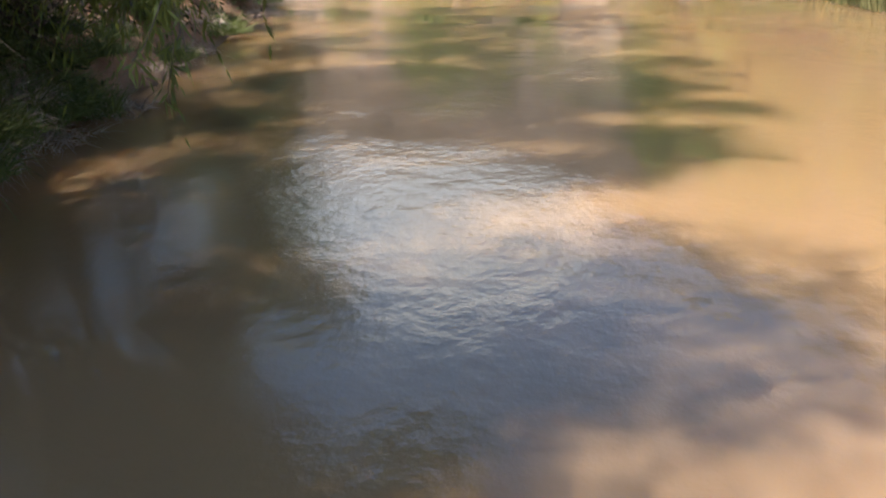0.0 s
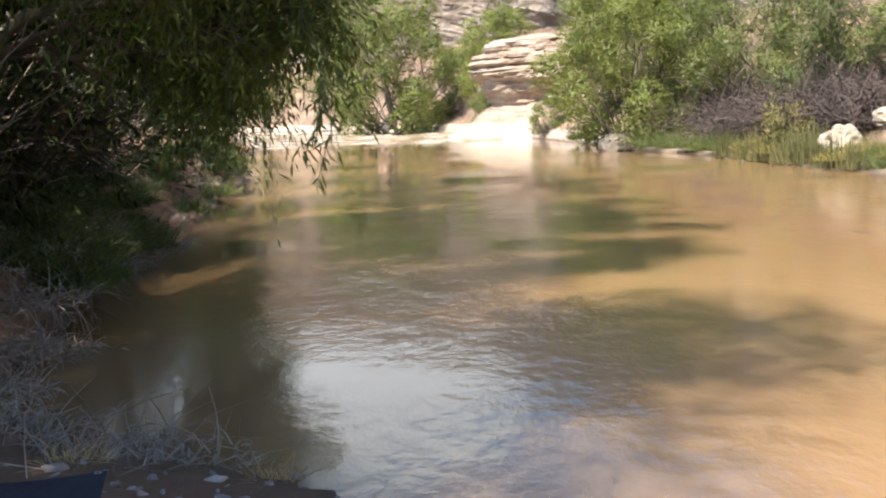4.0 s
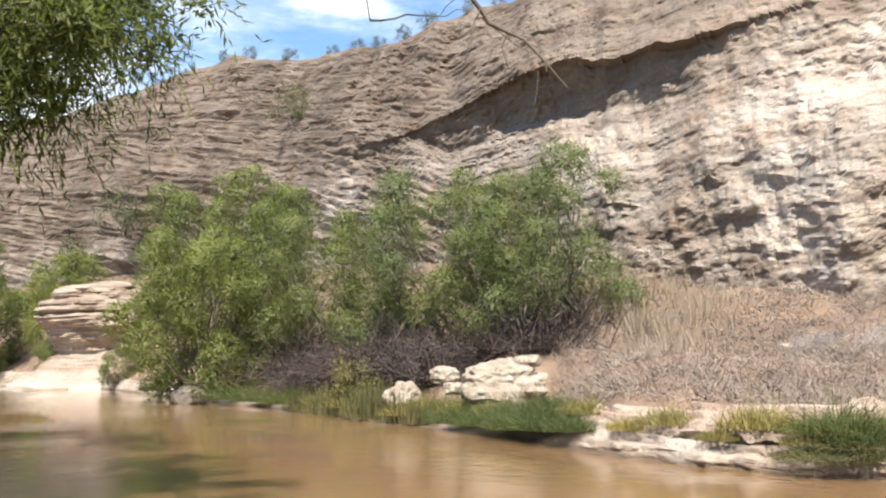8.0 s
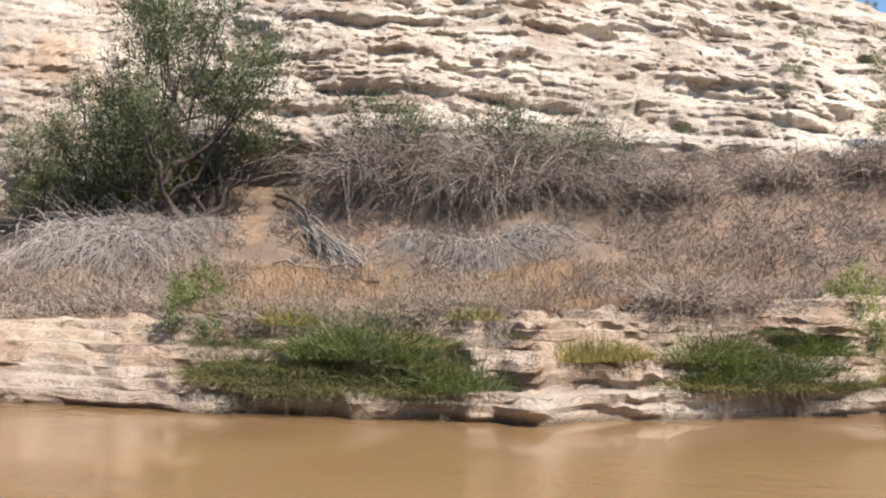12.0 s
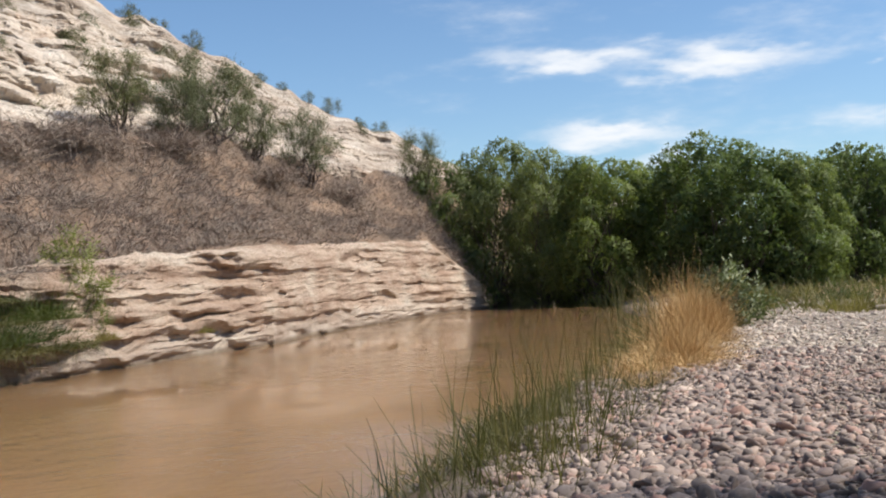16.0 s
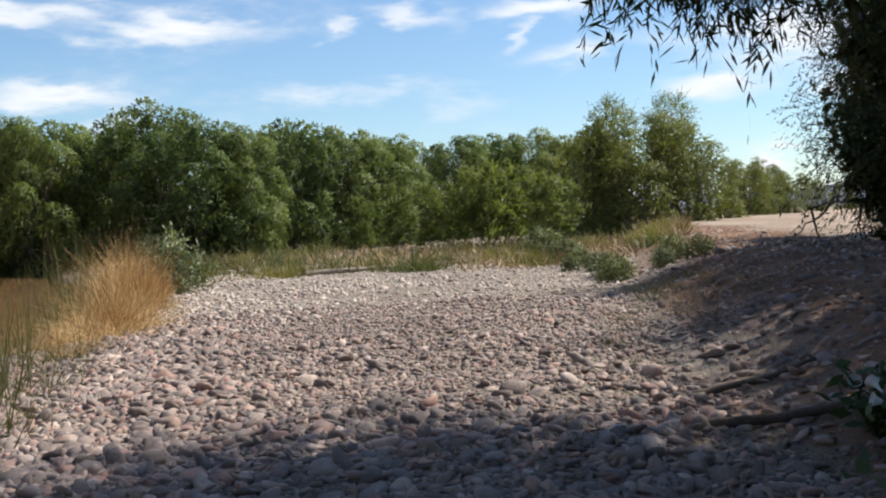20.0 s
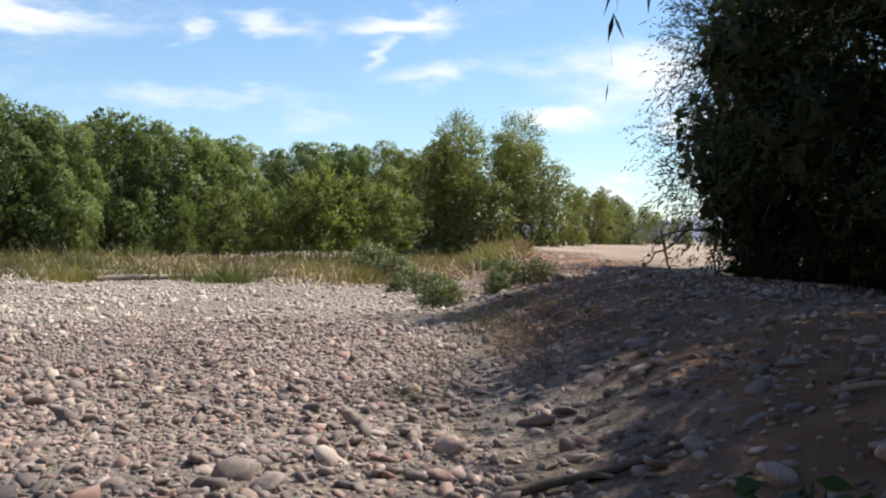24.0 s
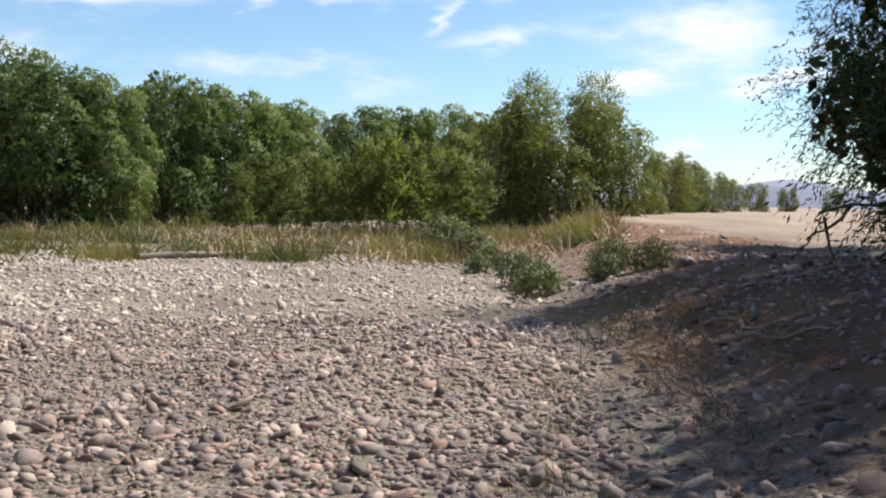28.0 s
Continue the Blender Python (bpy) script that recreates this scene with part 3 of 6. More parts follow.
def ground_height(x, y):
    x, y = np.asarray(x, float), np.asarray(y, float)
    s = np.where(inside(x, y, LAND), 1, -1) * line_dist(x, y, NEAR_SHORE)
    u = np.where(inside(x, y, HIGH), 1, -1) * line_dist(x, y, BANK_FOOT)
    bar = 0.27 * (1 - np.exp(-np.maximum(s, 0) / 0.9)) + 0.010 * np.clip(s, 0, 40)
    bar = np.where(s < 0, np.maximum(0.16 * s, -1.0), bar)
    rise = np.clip((u + 0.45) / 2.3, 0, 1)
    bank = (0.50 - 0.18 * np.clip((u - 2.5) / 8, 0, 1) - 0.006 * np.clip(u, 0, 40)) * rise * rise * (3 - 2 * rise)
    steep = np.clip((y - 5.6) / 2.5, 0, 1) * np.clip(s / 1.1, 0, 1)
    rough = (fbm(x * 0.9, y * 0.9, 0, 4, 5) - 0.5) * 0.16 * np.clip(s, 0, 1) + (fbm(x * 0.12, y * 0.12, 0, 3, 8) - 0.5) * 0.3 * np.clip(s / 8, 0, 1)
    return bar + np.where(s > 0, bank, 0) + 0.75 * steep + rough


# the far bank, by direction from the camera's standing place (degrees clockwise from +y)
AZ_W = [-30, -12, -4, 0.5, 5, 10, 17, 21, 29, 33, 38, 43, 48, 55, 63, 70, 78, 85, 90, 94.5, 104, 109, 115.3, 119, 128]
D_W = [165, 150, 128, 93, 69, 44.5, 33.2, 28, 21.2, 19.2, 17.4, 16.3, 16.2, 15.4, 14.7, 14.5, 14.7, 16, 17.6, 19, 23.8, 31, 40, 47, 70]
AZ_S, Z_S, S_S = [-30, 5, 10, 17, 29, 33, 43, 55, 78, 90, 104, 112.7, 115, 116.5, 119, 128], [0.6, 0.8, 0.5, 0.4, 0.5, 0.8, 0.97, 1.2, 1.55, 1.85, 2.3, 2.65, 1.4, 0.5, 0.5, 0.6], [2, 2, 3, 3, 3, 2.2, 2, 2.2, 2.0, 1.1, 0.8, 0.7, 0.9, 1, 1, 3]
AZ_F, D_F, E_F = [-30, -4, 0.5, 5, 10, 17, 21, 29, 33, 45, 60, 75, 90, 100, 109, 115, 119, 128], [185, 150, 118, 97, 82, 60, 50, 40, 36, 30, 27, 26, 27.5, 31, 40, 47, 56, 90], \
    [2, 3, 3.5, 4.5, 5, 5, 5, 5, 4.8, 3.2, 7.2, 7.8, 8.0, 7.6, 5.4, 4.4, 3.4, 2]
AZ_T, D_T, E_T = [-30, -4, 3, 7, 12, 16, 21, 24, 28, 35, 42, 48, 50, 54, 60, 75, 85, 93, 96, 102, 109, 112.3, 116, 128], \
    [16, 16, 16, 15, 14, 12, 10, 10, 9, 9, 9, 9, 9, 10, 10, 11, 13, 15, 15, 16, 16, 14, 12, 10], \
    [10, 11.5, 12.5, 14.1, 16.3, 16.3, 17.3, 18.6, 19.6, 21.6, 22.6, 22.2, 21.1, 21.5, 22.4, 21.2, 18.8, 15.9, 14.3, 11.7, 8.4, 6.5, 4.6, 2.5]
EYE_Z = 1.7


def plan(az):
    """Distances and heights of shore, shelf edge, cliff foot and cliff top."""
    w = np.interp(az, AZ_W, D_W)
    sd, sz = w + np.interp(az, AZ_S, S_S), np.interp(az, AZ_S, Z_S)
    fd = np.interp(az, AZ_F, D_F)
    fz = EYE_Z + fd * np.tan(np.radians(np.interp(az, AZ_F, E_F)))
    td = fd + np.interp(az, AZ_T, D_T)
    tz = EYE_Z + td * np.tan(np.radians(np.interp(az, AZ_T, E_T)))
    return w, sd, sz, fd, fz, td, tz


def polar(az, d, z):
    a = np.radians(az)
    return np.stack(np.broadcast_arrays(np.sin(a) * d, np.cos(a) * d, z), -1)


def bench(az):
    """Where the shelf has a low ledge at the water with a hollow above it."""
    return np.interp(az, [58, 64, 90, 96], [0, 1, 1, 0])


def bench_height(g):
    return np.interp(g, [0, 0.12, 0.44, 0.60, 0.74, 1], [0, 0.30, 0.37, 0.72, 0.90, 1])


def on_bank(az, k):
    """A place on the far bank: k from 0 at the water to 1 at the shelf's edge, 2 at the cliff's foot, 3 at its top."""
    w, sd, sz, fd, fz, td, tz = plan(np.asarray(az, float))
    k = np.asarray(k, float)
    d = np.where(k < 1, w + (sd - w) * k, np.where(k < 2, sd + (fd - sd) * (k - 1), fd + (td - fd) * (k - 2)))
    ledge = bench(az) * (-0.2 + (sz + 0.2) * bench_height(np.clip(k, 0, 1) ** 0.75)) + (1 - bench(az)) * sz * np.clip(k, 0, 1) ** 0.7
    z = np.where(k < 1, ledge, np.where(k < 2, sz + (fz - sz) * slope_curve(k - 1), fz + (tz - fz) * (k - 2)))
    return polar(az, d, z)


def slope_curve(f):
    f = np.clip(f, 0, 1)
    return 0.25 * f + 0.75 * f * f


def ridged(x, y, z, octaves, seed):
    return 0.5 - np.abs(2 * fbm(x, y, z, octaves, seed) - 1) * 1.6


def layers(z, d_along, seed, sizes):
    """Beds of rock: how far each stands out, by its height and place along the face."""
    out = 0.0
    for k, (thick, amount) in enumerate(sizes):
        q = z / thick + 0.6 * (fbm(d_along / (6 * thick), 3.1 * k, 0, 3, seed + 7 * k) - 0.5) * 2
        i, f = np.floor(q), q - np.floor(q)
        a = fbm(d_along / (3 + 9 * thick), i * 7.3, 0, 3, seed + 31 * k) - 0.5
        b = fbm(d_along / (3 + 9 * thick), (i + 1) * 7.3, 0, 3, seed + 31 * k) - 0.5
        m = np.clip((f - 0.84) / 0.16, 0, 1)
        lip = 0.7 * np.minimum(f / 0.78, 1) ** 2 * (1 - m)
        out = out + amount * (2.4 * (a * (1 - m) + b * m) + lip)
    return out


def blocks(z, along, seed, sizes):
    """Broken ledges: beds split into blocks, each standing out by its own amount."""
    out = 0.0
    for k, (thick, wide, amount) in enumerate(sizes):
        q = z / thick + 0.9 * (fbm(along / (2.2 * wide), z / (2.0 * thick), 0.3, 3, seed + 5 * k) - 0.5)
        i = np.floor(q)
        u = along / wide + 9.7 * lattice(i, i * 0, i * 0, seed + k) + 2.6 * (fbm(along / wide * 0.8, z / thick * 0.55, 1.3, 4, seed + 9 * k) - 0.5)
        j = np.floor(u)
        f, g = q - i, u - j
        edge = np.clip(np.minimum(g, 1 - g) / 0.13, 0, 1) * np.clip(np.minimum(f / 0.12, (1 - f) / 0.22), 0, 1)
        out = out + amount * ((lattice(j, i, j * 0, seed + 3 * k) - 0.35) * 1.3 * edge - 0.07 * (1 - edge))
    return out


# ground, one sheet to the horizon
gr = np.concatenate([np.linspace(0, 26, 150), np.geomspace(26.5, 4000, 60)])
ga = np.radians(np.concatenate([np.arange(-60, 90, 1.6), np.arange(90, 200, 0.45), np.arange(200, 300.1, 1.6)]))
GX, GY = gr[:, None] * np.sin(ga)[None] + 0.6, gr[:, None] * np.cos(ga)[None] - 1.0
GZ = ground_height(GX, GY)
far_side = ~inside(GX, GY, LAND)
GZ = np.where(far_side, np.minimum(GZ, -0.3), GZ)
gv = np.stack([GX, GY, GZ], -1).reshape(-1, 3)
tagged(new("ground", mesh("ground", gv, sheet_faces(len(gr), len(ga)), M_GROUND)), "grey-brown gravel and silt ground of the river bar and the field", "ground", kind="structure")

# water
wx, wy = np.linspace(-70, 150, 3), np.linspace(-60, 190, 3)
WX, WY = np.meshgrid(wx, wy)
tagged(new("water", mesh("water", np.stack([WX, WY, 0 * WX], -1).reshape(-1, 3), sheet_faces(3, 3), M_WATER)), "muddy brown slow river water with faint ripples", "water", kind="structure")

# the far bank: shelf, slope, cliff
az = np.concatenate([np.arange(-30, -2, 0.5), np.arange(-2, 33, 0.09), np.arange(33, 100, 0.15), np.arange(100, 118, 0.09), np.arange(118, 128.1, 0.5)])
w, sd, sz, fd, fz, td, tz = plan(az)
jag = (fbm(az * 0.4, 0.5, 0, 2, 3) - 0.5) * np.interp(az, [0, 20, 40, 128], [3.0, 1.6, 1.2, 1.2])
w, sd = w + jag * 0.7, sd + jag
tz = tz + (fbm(az * 0.45, 9.5, 0, 3, 4) - 0.5) * 1.3


def run_along(a, dist):
    """Metres walked along a line given by direction and distance."""
    p = polar(a, dist, 0.0)
    return np.concatenate([[0], np.cumsum(np.linalg.norm(np.diff(p, axis=0), axis=1))])


along = run_along(az, plan(az)[0])
rows = 64
f = np.linspace(0, 1, rows)[:, None]
face = np.interp(az, [-30, 25, 56, 64, 88, 96, 128], [0.8, 0.8, 0.75, 0.9, 0.9, 0.45, 0.45])[None]
g = np.clip((f - 0.1) / 0.9, 0, 1)
d = np.where(f < 0.1, w[None] - 1.0 + f / 0.1, w[None] + (sd - w)[None] * g ** (1.2 / face))
z = np.where(f < 0.1, -0.7 + 0.5 * f / 0.1, -0.2 + (sz[None] + 0.2) * (g * (1 - bench(az)[None]) + bench_height(g) * bench(az)[None]))
steepness = np.interp(az, [-30, 20, 32, 50, 62, 88, 100, 128], [0.25, 0.3, 1.0, 1.0, 0.85, 0.85, 1.2, 0.9])[None]
wob = z + (fbm(along[None] * 0.3, z * 0.6, 5.0, 3, 23) - 0.5) * 0.12
push = (layers(wob, along[None], 11, [(0.80, 0.09), (0.34, 0.06), (0.13, 0.045)]) + blocks(wob, along[None], 131, [(0.55, 8.0, 0.24), (0.26, 3.6, 0.14), (0.12, 1.5, 0.06)])) * steepness * np.clip((z + 0.1) / 0.4, 0.3, 1) * np.clip((1.0 - f) / 0.04, 0.2, 1)
push = push + (ridged(along[None] * 0.45 + z * 0.3, z * 2.6, 3.0, 5, 21) * 0.14 + (fbm(along[None] * 1.4 + z * 0.7, z * 5, along[None] * 0.3, 5, 22) - 0.5) * 0.40) * steepness * np.clip((1.0 - f) / 0.05, 0.15, 1)
holes = np.clip(fbm(along[None] * 0.36, z * 2.6, 2.0, 4, 41) - 0.66, 0, 1) * 2.2 * steepness * np.clip(z / 0.25, 0, 1) * np.clip((sz[None] - z) / 0.25, 0, 1)
z = z + (fbm(along[None] * 1.7, f * 9, 0, 5, 5) - 0.5) * 0.24 * np.clip(z * 2, 0, 1) * np.interp(az, [30, 40, 80, 95], [1.0, 1.0, 0.8, 0.4])[None]
rubble = np.interp(az, [26, 34, 88, 98], [0.5, 1.0, 1.0, 0.35])[None] * np.clip(z * 3, 0, 1)
z = z + (fbm(along[None] * 2.1, d * 2.1, 0, 5, 6) - 0.5) * 0.20 * rubble
tread = z / 0.15 + 0.8 * fbm(along[None] * 0.5, d * 0.5, 2.0, 3, 7)
inner = tread - np.floor(tread)
z = z + 0.15 * (np.clip((inner - 0.3) / 0.3, 0, 1) - inner) * 0.75 * rubble
tagged(new("rock_shelf", mesh("rock_shelf", polar(az[None], d - push + holes, z).reshape(-1, 3), sheet_faces(rows, len(az)), M_SHELF, False)), "layered tan rock shelf with pale crust along the waterline", "rock shelf", kind="structure")



def slope_xyz(a, f):
    """A place on the dry slope: f from 0 at the shelf's edge to 1 at the cliff's foot."""
    _, sd1, sz1, fd1, fz1, _, _ = plan(a)
    sd1 = sd1 + (fbm(a * 0.4, 0.5, 0, 2, 3) - 0.5) * np.interp(a, [0, 20, 40, 128], [3.0, 1.6, 1.2, 1.2])
    dd = sd1 - 0.05 + (fd1 - sd1 + 0.6) * f
    zz = sz1 - 0.05 + (fz1 - sz1 + 0.2) * slope_curve(f)
    p = polar(a, dd, zz)
    p[..., 2] += ((fbm(p[..., 0] * 0.35, p[..., 1] * 0.35, 0, 5, 15) - 0.5) * 1.3 + (fbm(p[..., 0] * 1.6, p[..., 1] * 1.6, 0, 4, 16) - 0.5) * 0.35) * np.clip(f * 8, 0, 1)
    return p


rows = 46
P = slope_xyz(*np.broadcast_arrays(az[None], np.linspace(0, 1, rows)[:, None]))
tagged(new("dry_slope", mesh("dry_slope", P.reshape(-1, 3), sheet_faces(rows, len(az)), M_SLOPE)), "dry reddish-brown earth slope under the cliff", "slope", kind="structure")

rows = 170
f = np.linspace(0, 1, rows)[:, None]
foreshort = np.interp(az, [0, 14, 26, 34], [0.28, 0.34, 0.7, 1.0])
along = np.concatenate([[0], np.cumsum(np.diff(run_along(az, fd)) * foreshort[1:])])
lean = np.interp(az, [-30, 30, 60, 85, 128], [2.2, 2.2, 1.8, 1.1, 1.0])[None]
d = fd[None] + (td - fd)[None] * f ** lean
z = fz[None] - 0.6 + (tz - fz + 0.6)[None] * f
step = 1.25 + 0.5 * fbm(az * 0.05, 0, 0, 2, 9)[None]
q = z / step + 1.4 * fbm(az[None] * 0.16, z * 0.05, 0, 3, 19)
g = q - np.floor(q)
z = z + (np.clip(g / 0.5, 0, 1) ** 2 * 0.5 + np.clip((g - 0.5) / 0.5, 0, 1) * 0.5 - g) * step * np.interp(az, [60, 88, 128], [0.0, 1.0, 0.9])[None] * 1.3 * np.clip((1 - f) * 8, 0, 1)
ledge_el = np.interp(az, [8, 16, 20.5, 30.2, 36.6, 43, 50, 60], [9.0, 10.2, 11.6, 15.5, 16.2, 17.9, 19.2, 20.5])
ledge_z = EYE_Z + (fd + 3.5) * np.tan(np.radians(ledge_el))
below = ledge_z[None] - z
alcove = np.interp(az, [8, 16, 22, 30, 37, 41, 47], [0, 0, 1.2, 2.2, 2.0, 0.8, 0])[None]
tall = np.interp(az, [15, 22, 30, 41], [3.0, 4.0, 5.5, 4.0])[None]
recess = alcove * np.clip(below / 1.7, 0, 1) * np.clip(1 - below / tall, 0, 1) ** 0.8
brow = alcove * 0.35 * np.clip(1 + below / 1.6, 0, 1) * (below < 0)
big = np.interp(az, [0, 30, 60, 90, 128], [1.5, 1.1, 1.0, 1.0, 0.8])[None]
smoothwall = np.interp(az, [20, 32, 36, 52, 64], [1.0, 0.8, 0.55, 0.6, 0.85])[None]
A, bent_z = along[None], z - np.interp(az, [-10, 0, 7, 18, 24], [22, 16, 11, 3.2, 0])[None] + (fbm(along[None] * 0.25, z * 0.3, 2.0, 3, 66) - 0.5) * 0.9
calm = np.interp(az, [0, 18, 28, 35, 53, 62], [0.85, 0.8, 0.5, 0.3, 0.36, 1.0])[None]
push = calm * layers(bent_z, A, 61, [(3.1, 0.40), (1.25, 0.24), (0.52, 0.15), (0.24, 0.07)]) * big * smoothwall
push = push + (calm * blocks(bent_z, A, 161, [(1.5, 4.6, 0.34), (0.62, 2.2, 0.32)]) + np.interp(az, [0, 22, 36, 54, 66], [0.9, 0.8, 0.5, 0.6, 1.0])[None] * blocks(bent_z, A, 171, [(0.36, 0.9, 0.20), (0.19, 0.45, 0.12)])) * np.interp(az, [-10, 20, 36, 54, 64], [1.2, 1.1, 0.9, 0.9, 1.0])[None]
knobs = np.interp(az, [0, 24, 34, 54, 66], [1.1, 0.9, 1.0, 1.0, 0.25])[None]
push = push + knobs * ((fbm(A * 0.62, bent_z * 0.5, A * 0.1, 4, 77) - 0.5) * 0.75 + ridged(A * 0.34, bent_z * 0.24, 4.0, 4, 78) * 0.5 + (fbm(A * 1.9, z * 1.2, A * 0.5, 4, 79) - 0.5) * 0.42)
push = push + (fbm(A * 0.2 + z * 0.0, z * 0.2, A * 0.03, 3, 71) - 0.5) * 2.6 * big
slant = np.interp(az, [18, 36], [0.0, 1.0])[None]
push = push + calm * ridged(A * 0.5 + z * 0.4 * slant, bent_z * 1.1 - A * 0.2 * slant, A * 0.15, 5, 72) * 0.30 + (fbm(A * 1.3 + z * 0.8 * slant, bent_z * 2.9 - A * 0.3 * slant, A * 0.4, 5, 75) - 0.5) * 0.42 * calm + (fbm(A * 3.1, z * 4.2, A * 0.9, 4, 76) - 0.5) * 0.22
holes = np.clip(fbm(A * 0.45, z * 1.3, A * 0.1, 4, 81) - 0.66, 0, 1) * np.interp(az, [40, 62, 72, 88, 100], [0.5, 1.2, 3.6, 3.8, 1.6])[None] * np.clip((f - 0.35) / 0.2, 0.15, 1)
soft = np.clip(f * 14, 0, 1) * np.clip((1 - f) * 20, 0, 1)
d = d - (push + brow) * soft + (recess + holes) * soft
for k, (dd, zz) in enumerate(((1.2, 0.25), (3.5, 0.6), (9, 1.0), (30, 1.2), (200, -2), (2500, -10))):
    d = np.concatenate([d, td[None] + dd])
    z = np.concatenate([z, tz[None] + zz])
tagged(new("cliff", mesh("cliff", polar(az[None], d, z).reshape(-1, 3), sheet_faces(rows + 6, len(az)), M_CLIFF, False)), "pale layered limestone cliff with an overhanging brow", "cliff", kind="structure")


# ---- plants ----
def bent(rng, start, way, length, n=7, wander=0.16, lift=0.0):
    pts, p, dv = [np.array(start, float)], np.array(start, float), np.array(way, float)
    for _ in range(n - 1):
        dv = dv / np.linalg.norm(dv) + rng.normal(size=3) * wander + np.array([0, 0, lift])
        p = p + dv / np.linalg.norm(dv) * length / (n - 1)
        pts.append(p.copy())
    return np.array(pts)


def reach(rng, start, end, n=7, wander=0.05, sag=0.0):
    """A crooked path from start to end."""
    t = np.linspace(0, 1, n)[:, None]
    p = np.array(start, float) * (1 - t) + np.array(end, float) * t
    span = np.linalg.norm(np.subtract(end, start))
    p[1:-1] += rng.normal(size=(n - 2, 3)) * wander * span
    p[:, 2] += sag * span * 4 * (t * (1 - t))[:, 0]
    return p


def shell_leaves(name, material, rng, lobes, shoots, per, length, leaf, width, hang=0.4, up=0.15, inner=0.55, core=0, core_leaf=0.26):
    """Leafy shoots over the outside of rounded clumps (x, y, z, radius), with coarser leaves filling the inside."""
    lobes = np.asarray(lobes, float)
    weight = lobes[:, 3] ** 1.3
    pick = rng.choice(len(lobes), shoots, p=weight / weight.sum())
    way = rng.normal(size=(shoots, 3)) + [0, 0, 0.25]
    way /= np.linalg.norm(way, axis=1, keepdims=True)
    root = lobes[pick, :3] + way * lobes[pick, 3:4] * rng.uniform(inner, 1.0, shoots)[:, None] * [1, 1, 0.9]
    out = way.copy()
    way = way * 0.7 + rng.normal(size=(shoots, 3)) * 0.45 + [0, 0, up]
    way /= np.linalg.norm(way, axis=1, keepdims=True)
    ln = length * rng.uniform(0.4, 1.25, shoots) * np.where(rng.uniform(size=shoots) > 0.95, 1.5, 1.0)
    t = np.tile(np.linspace(0.05, 1, per), shoots)
    k = np.repeat(np.arange(shoots), per)
    pos = root[k] + way[k] * (ln[k] * t)[:, None]
    pos[:, 2] -= hang * ln[k] * t * t
    dirs = way[k] * 0.8 + rng.normal(size=(len(k), 3)) * 0.5
    dirs[:, 2] -= hang * (0.3 + t)
    v, fc, nr = blades(pos, dirs, leaf * rng.uniform(0.6, 1.25, len(k)), width * rng.uniform(0.7, 1.2, len(k)), rng, 0.0, out[k])
    if core:
        k = np.repeat(np.arange(len(lobes)), core)
        o = rng.normal(size=(len(k), 3))
        o /= np.linalg.norm(o, axis=1, keepdims=True)
        r = lobes[k, 3]
        pos = lobes[k, :3] + o * (r * rng.uniform(0.15, 0.62, len(k)))[:, None]
        v2, f2, n2 = blades(pos, rng.normal(size=(len(k), 3)), np.minimum(r * 0.42, core_leaf), np.minimum(r * 0.22, core_leaf * 0.5), rng, 0.0, o)
        v, fc, nr = np.concatenate([v, v2]), np.concatenate([fc, f2 + len(v)]), np.concatenate([nr, n2])
    return mesh(name, v, fc, material, False, nr)


def crown_lobes(rng, height, radius, count, low=0.12, size=(0.2, 0.36), lean=(0, 0), flat=1.0):
    out = []
    for i in range(count):
        q = low + (0.94 - low) * ((i + rng.uniform(0, 0.9)) / count)
        wide = radius * math.sqrt(max(0.08, 1 - ((q - 0.42) / 0.62) ** 2)) * flat
        a = i * 2.4 + rng.uniform(-0.5, 0.5)
        r = radius * rng.uniform(*size)
        d = max(wide - r * 0.7, 0) * rng.uniform(0.55, 1.05)
        out.append((math.cos(a) * d + lean[0] * q, math.sin(a) * d + lean[1] * q, q * height - r * 0.25, r))
    return out


